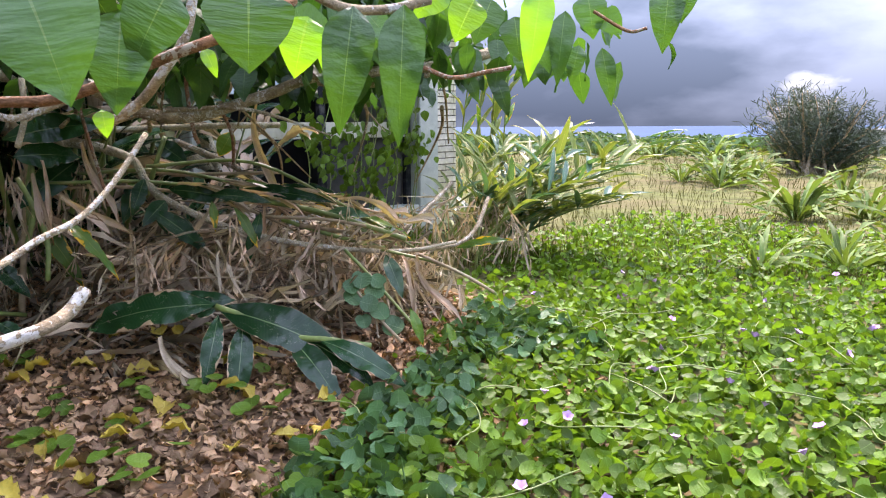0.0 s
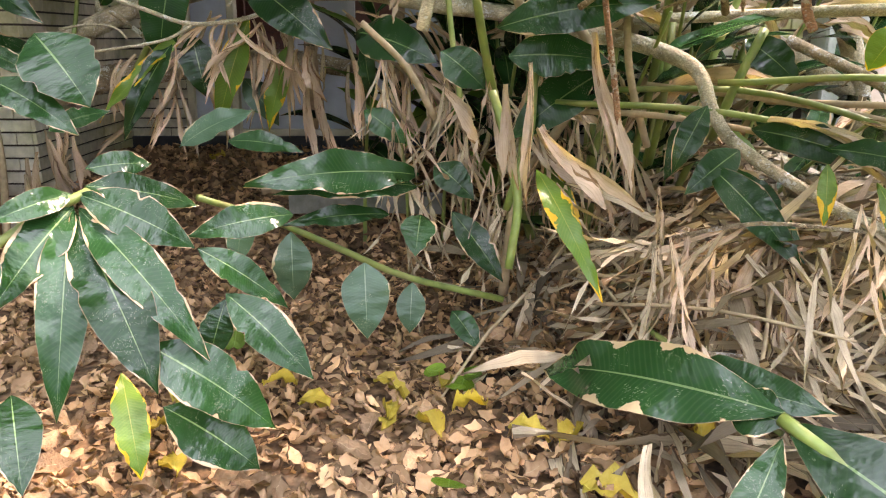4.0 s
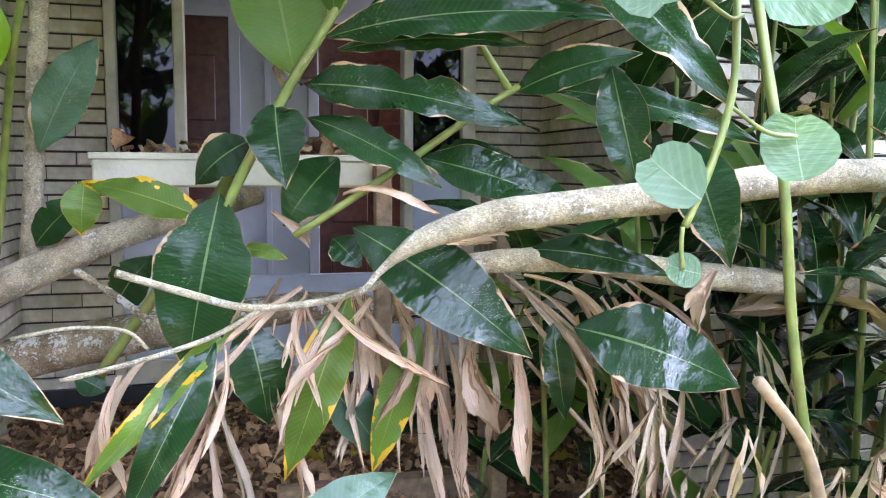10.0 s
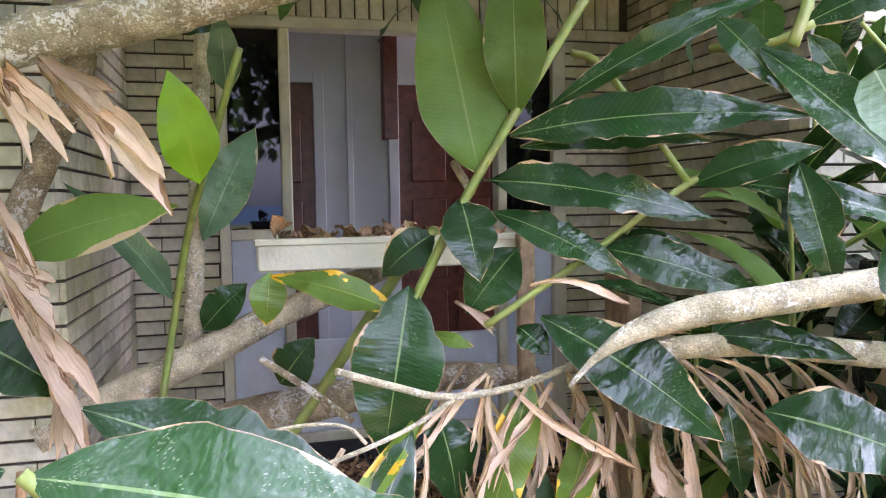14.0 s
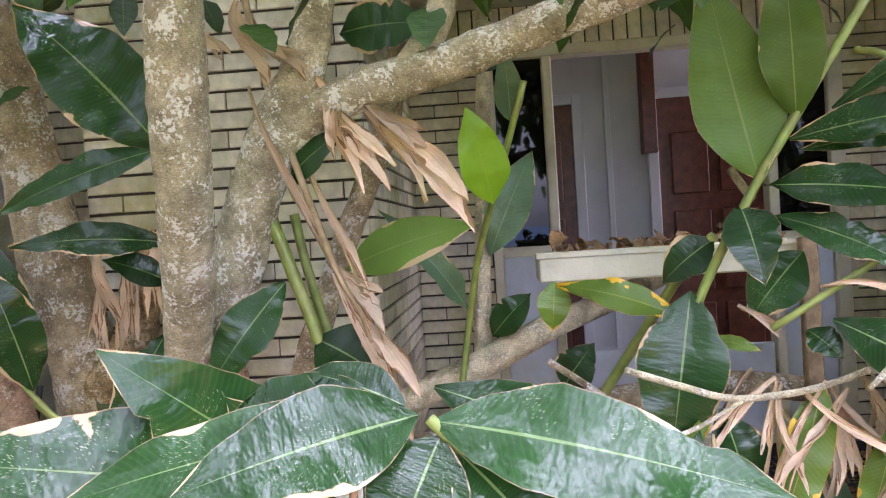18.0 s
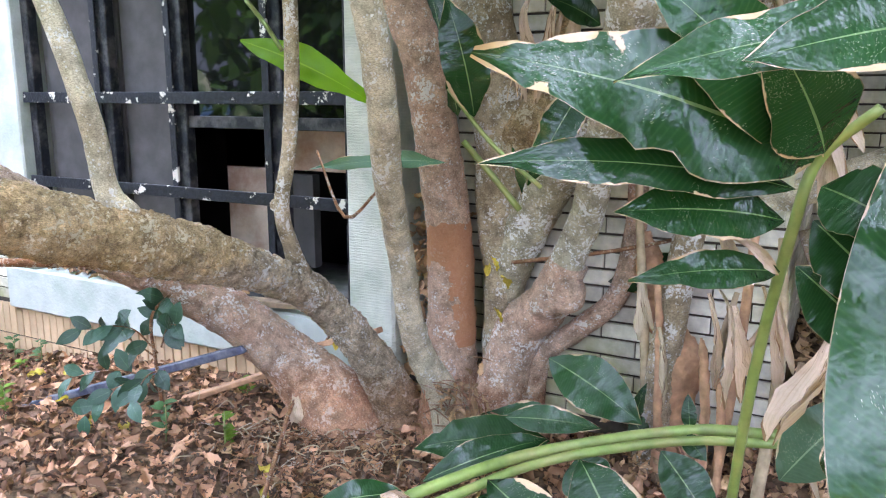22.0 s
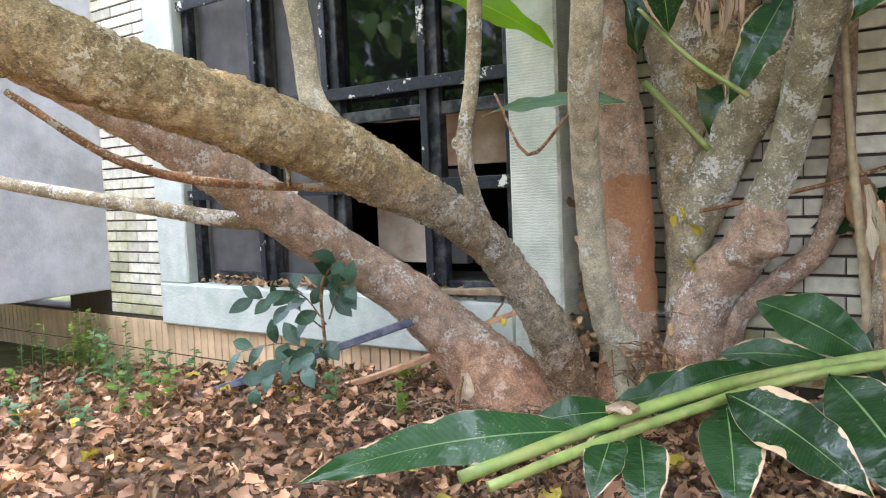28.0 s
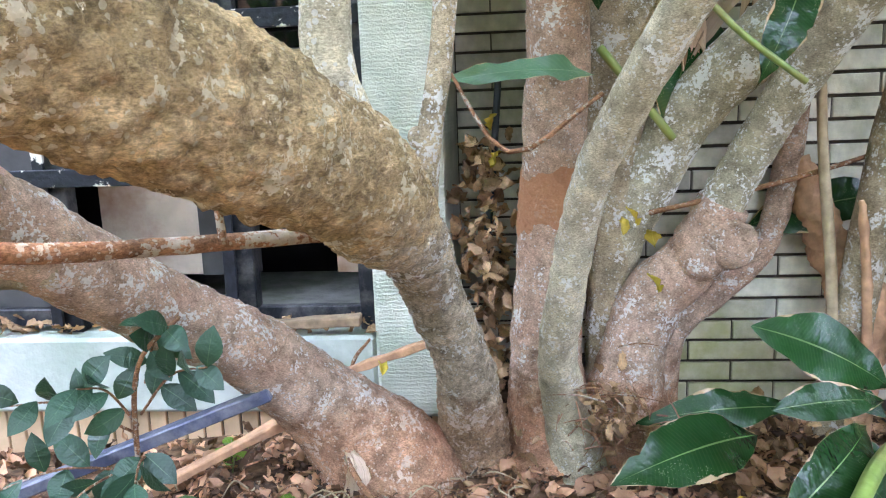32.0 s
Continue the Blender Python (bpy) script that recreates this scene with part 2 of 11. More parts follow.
def foliage(name, base, rib, edge, edge_width=0.06, rough=0.3, vary=0.25, through=0.25, veins=26.0, rib_width=0.028, speck=0.0, vein_depth=0.35, piece=False, relief=0.12, spec=0.5, span=None):
    """A leaf blade: midrib, side veins and a withered rim, all by the blade's own UV (u across, v along)."""
    m = bpy.data.materials.new(name)
    m.use_nodes = True
    n, l = m.node_tree.nodes, m.node_tree.links
    b = n["Principled BSDF"]
    b.inputs["Roughness"].default_value = rough
    b.inputs["Specular IOR Level"].default_value = spec

    def maths(op, a, c=None, d=None):
        q = n.new("ShaderNodeMath")
        q.operation = op
        for k, s in enumerate((a, c, d)):
            if s is None:
                continue
            if isinstance(s, (int, float)):
                q.inputs[k].default_value = s
            else:
                l.new(s, q.inputs[k])
        return q.outputs[0]

    def blend(f, a, c):
        q = n.new("ShaderNodeMix")
        q.data_type = "RGBA"
        l.new(f, q.inputs["Factor"])
        for s, k in ((a, "A"), (c, "B")):
            if isinstance(s, tuple):
                q.inputs[k].default_value = (*s, 1)
            else:
                l.new(s, q.inputs[k])
        return q.outputs["Result"]

    uv = n.new("ShaderNodeTexCoord")
    sep = n.new("ShaderNodeSeparateXYZ")
    l.new(uv.outputs["UV"], sep.inputs[0])
    off = maths("ABSOLUTE", maths("SUBTRACT", sep.outputs[0], 0.5))
    noise_a = n.new("ShaderNodeTexNoise")
    noise_a.inputs["Scale"].default_value, noise_a.inputs["Detail"].default_value = 9.0, 6.0
    l.new(uv.outputs["Object"], noise_a.inputs["Vector"])
    noise_b = n.new("ShaderNodeTexNoise")
    noise_b.inputs["Scale"].default_value, noise_b.inputs["Detail"].default_value = 22.0, 5.0
    l.new(uv.outputs["Object"], noise_b.inputs["Vector"])
    dark, light = tuple(c * (1 - vary) for c in base), tuple(c * (1 + vary) for c in base)
    colour = blend(noise_a.outputs["Fac"], dark, light)
    wave = maths("SINE", maths("ADD", maths("MULTIPLY", sep.outputs[1], veins * 6.283), maths("MULTIPLY", off, -38.0)))
    ridge = maths("MULTIPLY", maths("ADD", wave, 1.0), 0.5)
    colour = blend(maths("MULTIPLY", maths("POWER", ridge, 4.0), vein_depth), colour, rib)
    info = n.new("ShaderNodeNewGeometry" if piece else "ShaderNodeObjectInfo")
    hue = n.new("ShaderNodeHueSaturation")
    val = n.new("ShaderNodeMapRange")
    val.inputs["To Min"].default_value, val.inputs["To Max"].default_value = span or ((0.6, 1.5) if piece else (0.72, 1.3))
    l.new(info.outputs["Random Per Island" if piece else "Random"], val.inputs["Value"])
    l.new(val.outputs[0], hue.inputs["Value"])
    l.new(colour, hue.inputs["Color"])
    colour = hue.outputs["Color"]
    if rib_width:
        thin = maths("MULTIPLY", maths("SUBTRACT", 1.12, sep.outputs[1]), rib_width * 1.1)
        colour = blend(maths("MULTIPLY", maths("LESS_THAN", off, thin), 0.62), colour, rib)
    if speck:
        lanes = n.new("ShaderNodeCombineXYZ")
        l.new(maths("MULTIPLY", off, 26.0), lanes.inputs[0])
        l.new(maths("ADD", maths("MULTIPLY", sep.outputs[1], 150.0), maths("MULTIPLY", off, -62.0)), lanes.inputs[1])
        l.new(maths("MULTIPLY", info.outputs["Random"], 40.0), lanes.inputs[2])
        vor = n.new("ShaderNodeTexVoronoi")
        vor.inputs["Scale"].default_value = 1.0
        l.new(lanes.outputs[0], vor.inputs["Vector"])
        spots = maths("MULTIPLY", maths("LESS_THAN", vor.outputs["Distance"], maths("MULTIPLY", noise_b.outputs["Fac"], 0.36)), maths("GREATER_THAN", noise_a.outputs["Fac"], 0.53))
        colour = blend(maths("MULTIPLY", spots, speck), colour, (0.55, 0.55, 0.40))
    if edge_width:
        patchy = maths("MULTIPLY", maths("SUBTRACT", noise_a.outputs["Fac"], 0.53), edge_width * 28.0)
        ragged = maths("MULTIPLY", maths("SUBTRACT", noise_b.outputs["Fac"], 0.5), edge_width * 3.5)
        worn = maths("MULTIPLY", maths("MAXIMUM", maths("SUBTRACT", sep.outputs[1], 0.86), 0.0), edge_width * 42.0)
        limit = maths("SUBTRACT", 0.5 - edge_width * 0.05, maths("ADD", maths("MAXIMUM", maths("ADD", patchy, ragged), 0.0), worn))
        colour = blend(maths("MULTIPLY", maths("GREATER_THAN", off, maths("SUBTRACT", limit, 0.009)), 0.7), colour, tuple(c * 0.5 for c in edge))
        colour = blend(maths("GREATER_THAN", off, limit), colour, edge)
    l.new(colour, b.inputs["Base Color"])
    bump = n.new("ShaderNodeBump")
    bump.inputs["Strength"].default_value, bump.inputs["Distance"].default_value = relief, 0.004
    l.new(maths("ADD", maths("MULTIPLY", ridge, 0.05), maths("MULTIPLY", noise_b.outputs["Fac"], 3.0)), bump.inputs["Height"])
    stretch = n.new("ShaderNodeVectorMath")
    stretch.operation = "MULTIPLY"
    stretch.inputs[1].default_value = (1.2, 6.0, 1.0)
    l.new(uv.outputs["UV"], stretch.inputs[0])
    shift = n.new("ShaderNodeVectorMath")
    l.new(stretch.outputs[0], shift.inputs[0])
    l.new(uv.outputs["Object"], shift.inputs[1])
    ripple = n.new("ShaderNodeTexNoise")
    ripple.inputs["Scale"].default_value, ripple.inputs["Detail"].default_value = 1.6, 3.0
    l.new(shift.outputs[0], ripple.inputs["Vector"])
    waves = n.new("ShaderNodeBump")
    waves.inputs["Strength"].default_value, waves.inputs["Distance"].default_value = 0.32, 0.02
    l.new(ripple.outputs["Fac"], waves.inputs["Height"])
    l.new(bump.outputs[0], waves.inputs["Normal"])
    l.new(waves.outputs[0], b.inputs["Normal"])
    if through:
        tr = n.new("ShaderNodeBsdfTranslucent")
        warm = n.new("ShaderNodeMix")
        warm.data_type = "RGBA"
        warm.blend_type = "MULTIPLY"
        warm.inputs["Factor"].default_value = 1.0
        warm.inputs["B"].default_value = (1.5, 1.6, 0.5, 1)
        l.new(colour, warm.inputs["A"])
        l.new(warm.outputs["Result"], tr.inputs["Color"])
        sh = n.new("ShaderNodeMixShader")
        sh.inputs["Fac"].default_value = through
        l.new(b.outputs[0], sh.inputs[1])
        l.new(tr.outputs[0], sh.inputs[2])
        l.new(sh.outputs[0], n["Material Output"].inputs["Surface"])
    return m


BRICK = material("cream_brick", (0.62, 0.57, 0.46), 0.62, grain=22, spread=0.2, stain=(0.32, 0.30, 0.07), stain_scale=1.5, stain_amount=0.8, bump=0.35, island=0.2)
JOINT = material("dark_joint", (0.06, 0.045, 0.032), 0.95, grain=60, bump=0.4)
TILE = material("peach_tile", (0.60, 0.40, 0.24), 0.55, grain=12, spread=0.15, stain=(0.33, 0.22, 0.12), stain_scale=2.2, stain_amount=0.6, island=0.14)
WHITE = material("weathered_white_paint", (0.46, 0.48, 0.425), 0.75, grain=9, spread=0.12, stain=(0.30, 0.36, 0.28), stain_scale=3.0, stain_amount=0.75, bump=0.5, bump_scale=55)
COMBED = material("combed_white_render", (0.58, 0.58, 0.48), 0.8, grain=9, spread=0.14, stain=(0.33, 0.38, 0.28), stain_scale=3.0, stain_amount=0.75, bump=0.5, bump_scale=55)
comb = COMBED.node_tree.nodes.new("ShaderNodeTexWave")
comb.bands_direction = "Z"
comb.inputs["Scale"].default_value, comb.inputs["Distortion"].default_value, comb.inputs["Detail"].default_value, comb.inputs["Detail Scale"].default_value = 24.0, 7.0, 5.0, 3.5
comb_at = COMBED.node_tree.nodes.new("ShaderNodeTexCoord")
comb_bump = COMBED.node_tree.nodes.new("ShaderNodeBump")
comb_bump.inputs["Strength"].default_value, comb_bump.inputs["Distance"].default_value = 0.55, 0.006
COMBED.node_tree.links.new(comb_at.outputs["Object"], comb.inputs["Vector"])
COMBED.node_tree.links.new(comb.outputs["Fac"], comb_bump.inputs["Height"])
COMBED.node_tree.links.new(comb_bump.outputs[0], COMBED.node_tree.nodes["Principled BSDF"].inputs["Normal"])
PLASTER = material("grey_plaster", (0.50, 0.49, 0.50), 0.85, grain=8, spread=0.12, stain=(0.24, 0.24, 0.23), stain_scale=2.2, stain_amount=0.6, bump=0.4)
CREAM = material("cream_paint", (0.60, 0.57, 0.44), 0.5, grain=9, spread=0.1, stain=(0.30, 0.27, 0.18), stain_scale=4.5, stain_amount=0.7, bump=0.12)
BLACK = material("black_gloss_paint", (0.008, 0.010, 0.014), 0.45, spec=0.3, grain=30, spread=0.5, stain=(0.4, 0.37, 0.34), stain_scale=11, stain_amount=0.2, bump=0.3)
FLAKED = material("flaked_black_paint", (0.010, 0.012, 0.017), 0.45, spec=0.3, grain=30, spread=0.5, bump=0.4)
fn, fl = FLAKED.node_tree.nodes, FLAKED.node_tree.links
flake_at, flake, flake_cut, flake_mix = fn.new("ShaderNodeTexCoord"), fn.new("ShaderNodeTexNoise"), fn.new("ShaderNodeValToRGB"), fn.new("ShaderNodeMix")
flake.inputs["Scale"].default_value, flake.inputs["Detail"].default_value, flake.inputs["Roughness"].default_value = 9.0, 8.0, 0.68
flake_cut.color_ramp.elements[0].position, flake_cut.color_ramp.elements[1].position = 0.575, 0.59
flake_mix.data_type = "RGBA"
flake_mix.inputs["B"].default_value = (0.62, 0.57, 0.48, 1)
fl.new(flake_at.outputs["Object"], flake.inputs["Vector"])
fl.new(flake.outputs["Fac"], flake_cut.inputs["Fac"])
fl.new(flake_cut.outputs["Color"], flake_mix.inputs["Factor"])
fl.new(fn["Principled BSDF"].inputs["Base Color"].links[0].from_socket, flake_mix.inputs["A"])
fl.new(flake_mix.outputs["Result"], fn["Principled BSDF"].inputs["Base Color"])
DOOR_RED = material("red_brown_door_wood", (0.12, 0.035, 0.02), 0.4, grain=20, spread=0.4, bump=0.1)
DOOR_BLUE = material("pale_blue_door_paint", (0.50, 0.56, 0.66), 0.5, grain=7, spread=0.1, stain=(0.3, 0.32, 0.34), stain_amount=0.4, bump=0.1)
ROOM = material("room_paint", (0.55, 0.58, 0.62), 0.8, grain=5, spread=0.08, stain=(0.32, 0.33, 0.34), stain_amount=0.4, bump=0.1)
# Near-black base puts the shade of unlit rooms into the colour.
DARK = material("room_shade_black", (0.012, 0.012, 0.013), 0.9, grain=6, bump=0.2)
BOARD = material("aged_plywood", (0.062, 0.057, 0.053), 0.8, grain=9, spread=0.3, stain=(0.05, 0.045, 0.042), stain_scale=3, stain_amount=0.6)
PANEL = material("peach_interior_board", (0.60, 0.46, 0.36), 0.8, grain=10, spread=0.15, stain=(0.34, 0.14, 0.08), stain_scale=2.6, stain_amount=0.8)
TIMBER = material("weathered_timber", (0.30, 0.2, 0.12), 0.85, grain=22, spread=0.4, stain=(0.13, 0.09, 0.06), stain_scale=6, stain_amount=0.6, bump=0.4)
SPLINTER = material("split_orange_wood", (0.48, 0.26, 0.14), 0.85, grain=24, spread=0.35, stain=(0.28, 0.14, 0.08), stain_scale=9, stain_amount=0.6, bump=0.5)
CONCRETE = material("mossy_concrete", (0.24, 0.23, 0.21), 0.9, grain=10, spread=0.3, stain=(0.07, 0.09, 0.04), stain_scale=3, stain_amount=0.7, bump=0.5)
MESHY = material("black_plastic_mesh", (0.02, 0.022, 0.024), 0.6, bump=0.2)
RED_ROOF = material("red_roof_tile", (0.45, 0.12, 0.06), 0.8, grain=3, bump=0.3)
STUCCO = material("pale_stucco", (0.60, 0.56, 0.52), 0.9, grain=2, stain=(0.42, 0.38, 0.34), stain_scale=0.4, bump=0.2)
BARK = bark("grey_brown_bark", (0.42, 0.335, 0.225), (0.2, 0.14, 0.08), worn=0.5)
BARK_PINK = bark("pinkish_bark", (0.55, 0.385, 0.285), (0.56, 0.335, 0.235), 0.7, (0.72, 0.65, 0.58), 0.7, worn=0.6, lichen=0.562)
BARK_PALE = bark("pale_olive_bark", (0.58, 0.51, 0.37), (0.44, 0.37, 0.25), 0.5, (0.74, 0.71, 0.64), 0.55, worn=0.35, lichen=0.585)
BARK_LICHEN = bark("lichen_pale_bark", (0.47, 0.42, 0.30), (0.36, 0.31, 0.20), 0.5, (0.78, 0.76, 0.70), 0.6, worn=0.5, lichen=0.55)
BARK_MUD = bark("pinkish_bark_with_mud", (0.54, 0.37, 0.27), (0.55, 0.325, 0.225), 0.7, (0.72, 0.65, 0.58), 0.7, worn=0.6, lichen=0.585)
mn, ml = BARK_MUD.node_tree.nodes, BARK_MUD.node_tree.links


def mud(op, a, c):
    q = mn.new("ShaderNodeMath")
    q.operation = op
    for k, v in enumerate((a, c)):
        if isinstance(v, (int, float)):
            q.inputs[k].default_value = v
        else:
            ml.new(v, q.inputs[k])
    return q.outputs[0]


mud_co = mn.new("ShaderNodeTexCoord")
mud_at = mn.new("ShaderNodeSeparateXYZ")
mud_noise = mn.new("ShaderNodeTexNoise")
mud_noise.inputs["Scale"].default_value, mud_noise.inputs["Detail"].default_value = 14.0, 5.0
ml.new(mud_co.outputs["Object"], mud_at.inputs[0])
ml.new(mud_co.outputs["Object"], mud_noise.inputs["Vector"])
wander = mud("MULTIPLY", mud("SUBTRACT", mud_noise.outputs["Fac"], 0.5), 0.16)
band = mud("LESS_THAN", mud("ABSOLUTE", mud("SUBTRACT", mud("ADD", mud_at.outputs[2], wander), 0.325), 0), 0.085)
streak = mud("MULTIPLY", mud("LESS_THAN", mud("ABSOLUTE", mud("SUBTRACT", mud_at.outputs[2], 0.07), 0), 0.17), mud("GREATER_THAN", mud("ADD", mud_at.outputs[0], wander), -1.185))
mud_mix = mn.new("ShaderNodeMix")
mud_mix.data_type = "RGBA"
mud_mix.inputs["B"].default_value = (0.47, 0.20, 0.09, 1)
mud_base = mn["Principled BSDF"].inputs["Base Color"]
ml.new(mud("MULTIPLY", mud("MAXIMUM", band, streak), 0.85), mud_mix.inputs["Factor"])
ml.new(mud_base.links[0].from_socket, mud_mix.inputs["A"])
ml.new(mud_mix.outputs["Result"], mud_base)
BARK_DARK = bark("moss_dark_bark", (0.55, 0.445, 0.325), (0.38, 0.295, 0.19), 0.6, (0.72, 0.67, 0.59), 1.0, worn=0.9, lichen=0.56)


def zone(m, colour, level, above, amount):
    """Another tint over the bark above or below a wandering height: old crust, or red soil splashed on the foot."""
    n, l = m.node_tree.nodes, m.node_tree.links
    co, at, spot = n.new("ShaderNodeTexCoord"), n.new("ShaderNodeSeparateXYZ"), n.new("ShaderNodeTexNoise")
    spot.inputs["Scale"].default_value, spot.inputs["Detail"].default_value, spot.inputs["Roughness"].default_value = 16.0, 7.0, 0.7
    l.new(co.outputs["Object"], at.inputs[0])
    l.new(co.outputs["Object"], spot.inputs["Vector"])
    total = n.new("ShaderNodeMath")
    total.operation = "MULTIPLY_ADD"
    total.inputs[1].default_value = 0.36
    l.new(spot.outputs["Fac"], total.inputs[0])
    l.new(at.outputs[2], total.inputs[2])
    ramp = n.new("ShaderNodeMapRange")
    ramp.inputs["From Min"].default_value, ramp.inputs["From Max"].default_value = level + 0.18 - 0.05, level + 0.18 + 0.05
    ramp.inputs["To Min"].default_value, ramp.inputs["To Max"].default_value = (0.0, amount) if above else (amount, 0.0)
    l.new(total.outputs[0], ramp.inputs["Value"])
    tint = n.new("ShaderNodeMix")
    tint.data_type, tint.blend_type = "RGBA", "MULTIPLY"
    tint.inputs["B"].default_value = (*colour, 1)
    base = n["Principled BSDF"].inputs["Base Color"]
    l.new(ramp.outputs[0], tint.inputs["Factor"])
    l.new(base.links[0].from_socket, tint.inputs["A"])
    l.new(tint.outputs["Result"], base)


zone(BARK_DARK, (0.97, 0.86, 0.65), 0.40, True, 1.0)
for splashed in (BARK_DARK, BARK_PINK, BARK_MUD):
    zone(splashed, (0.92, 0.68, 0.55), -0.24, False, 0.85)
TWIG = bark("red_brown_twig", (0.30, 0.15, 0.08), (0.24, 0.13, 0.08), 0.5, (0.42, 0.34, 0.26), 0.3)
STEM = material("green_cane", (0.16, 0.22, 0.05), 0.45, grain=18, spread=0.3, stain=(0.30, 0.26, 0.09), stain_scale=8, stain_amount=0.6)
GLASS = bpy.data.materials.new("window_glass")
GLASS.use_nodes = True
gb = GLASS.node_tree.nodes["Principled BSDF"]
gb.inputs["Base Color"].default_value = (0.006, 0.006, 0.006, 1)
gb.inputs["Roughness"].default_value, gb.inputs["Specular IOR Level"].default_value = 0.03, 0.3
LEAF = foliage("ginger_leaf", (0.0095, 0.043, 0.0115), (0.18, 0.28, 0.11), (0.46, 0.32, 0.19), 0.022, 0.15, through=0.1, speck=0.42, vein_depth=0.035, rib_width=0.017, veins=44, vary=0.4, spec=0.32)
LEAF_EDGE = foliage("pale_rimmed_leaf", (0.0095, 0.041, 0.0115), (0.19, 0.28, 0.12), (0.52, 0.36, 0.21), 0.042, 0.15, through=0.1, speck=0.42, vein_depth=0.035, rib_width=0.017, veins=44, vary=0.4, spec=0.32)
# Paler underside green, brightened so light through the blade sits in the colour.
LEAF_UNDER_LIT = foliage("backlit_leaf_underside", (0.095, 0.19, 0.036), (0.22, 0.29, 0.12), (0.50, 0.38, 0.24), 0.03, 0.45, through=0.4, speck=0.15, vein_depth=0.08, rib_width=0.015, veins=44, vary=0.25, spec=0.25)
STRAW = material("straw_stalk", (0.40, 0.30, 0.18), 0.8, grain=30, spread=0.3, stain=(0.26, 0.17, 0.09), stain_scale=9, stain_amount=0.6)
# Young lime green, with the glow of sun through it put into the base.
LEAF_LIME = foliage("sunlit_young_leaf", (0.19, 0.40, 0.02), (0.30, 0.48, 0.05), (0.40, 0.42, 0.10), 0.0, 0.35, through=0.55, vein_depth=0.02, veins=36)
LEAF_PALE = foliage("grey_green_leaf", (0.062, 0.135, 0.075), (0.24, 0.34, 0.22), (0.5, 0.4, 0.25), 0.02, 0.32, speck=0.7, vein_depth=0.06, rib_width=0.016, vary=0.35)
LEAF_YELLOW = foliage("yellowing_leaf", (0.095, 0.19, 0.022), (0.36, 0.36, 0.08), (0.72, 0.42, 0.03), 0.09, 0.38, through=0.25, vein_depth=0.1, rib_width=0.016, veins=36, vary=0.5)
LEAF_DEAD = foliage("dead_tan_leaf", (0.60, 0.44, 0.335), (0.40, 0.27, 0.17), (0.28, 0.16, 0.09), 0.05, 0.85, through=0.2, veins=2, rib_width=0.03, vein_depth=0.3, vary=0.5, relief=0.6, spec=0.2)
LEAF_STRAW = foliage("straw_leaf", (0.52, 0.415, 0.30), (0.26, 0.19, 0.13), (0.18, 0.12, 0.08), 0.05, 0.9, through=0.15, veins=2, rib_width=0.03, vein_depth=0.25, vary=0.5, relief=0.6, spec=0.2)
STRAW_MASS = foliage("straw_mass", (0.50, 0.395, 0.275), (0.24, 0.18, 0.13), (0.16, 0.11, 0.07), 0.05, 0.9, through=0.08, veins=2, rib_width=0.03, vein_depth=0.25, vary=0.5, relief=0.5, piece=True, spec=0.2, span=(0.2, 1.5))
LEAF_LITTER = foliage("brown_litter_leaf", (0.46, 0.275, 0.155), (0.46, 0.33, 0.22), (0.16, 0.09, 0.055), 0.04, 0.8, vary=0.55, through=0.1, veins=7, rib_width=0.015, vein_depth=0.15, relief=0.5, spec=0.25, span=(0.4, 1.45))
LITTER_MASS = foliage("brown_litter", (0.50, 0.30, 0.165), (0.44, 0.31, 0.2), (0.16, 0.09, 0.055), 0.04, 0.8, vary=0.5, through=0.1, veins=7, rib_width=0.015, vein_depth=0.15, relief=0.5, piece=True, spec=0.25, span=(0.25, 1.4))
# Darker, redder version of the litter, for the ground under the tree.
LITTER_DARK = foliage("dark_brown_litter", (0.41, 0.215, 0.125), (0.40, 0.26, 0.16), (0.13, 0.07, 0.045), 0.04, 0.75, vary=0.55, through=0.08, veins=7, rib_width=0.015, vein_depth=0.15, relief=0.5, piece=True, spec=0.25, span=(0.15, 1.7))
LEAF_GOLD = foliage("fallen_yellow_leaf", (0.50, 0.36, 0.045), (0.62, 0.52, 0.12), (0.34, 0.2, 0.05), 0.03, 0.6, through=0.2, veins=7, rib_width=0.015, vein_depth=0.1)
LEAF_VINE = foliage("vine_leaf", (0.105, 0.185, 0.018), (0.2, 0.36, 0.1), (0.3, 0.3, 0.1), 0.0, 0.42, through=0.35, veins=5, rib_width=0.015, vein_depth=0.1, vary=0.35, spec=0.25)
VINE_MASS = foliage("creeping_vine", (0.105, 0.185, 0.016), (0.2, 0.36, 0.1), (0.3, 0.3, 0.1), 0.0, 0.42, through=0.35, veins=5, rib_width=0.012, vein_depth=0.1, vary=0.35, piece=True, span=(0.45, 1.5), spec=0.22)
# Darker copy of the creeping vine: tree shade put into its blue-green.
VINE_SHADED = foliage("shaded_blue_green_vine", (0.07, 0.15, 0.05), (0.18, 0.28, 0.13), (0.3, 0.3, 0.1), 0.0, 0.4, through=0.2, veins=5, rib_width=0.012, vein_depth=0.1, vary=0.35, piece=True, span=(0.6, 1.4), spec=0.25)
LEAF_ROUND = foliage("round_vine_leaf", (0.055, 0.135, 0.045), (0.24, 0.33, 0.18), (0.3, 0.3, 0.1), 0.0, 0.45, through=0.25, veins=5, rib_width=0.01, vein_depth=0.12)
LEAF_CROWN = foliage("tree_leaf", (0.050, 0.128, 0.020), (0.15, 0.25, 0.07), (0.3, 0.3, 0.1), 0.0, 0.38, through=0.4, veins=7, rib_width=0.014, vein_depth=0.02)
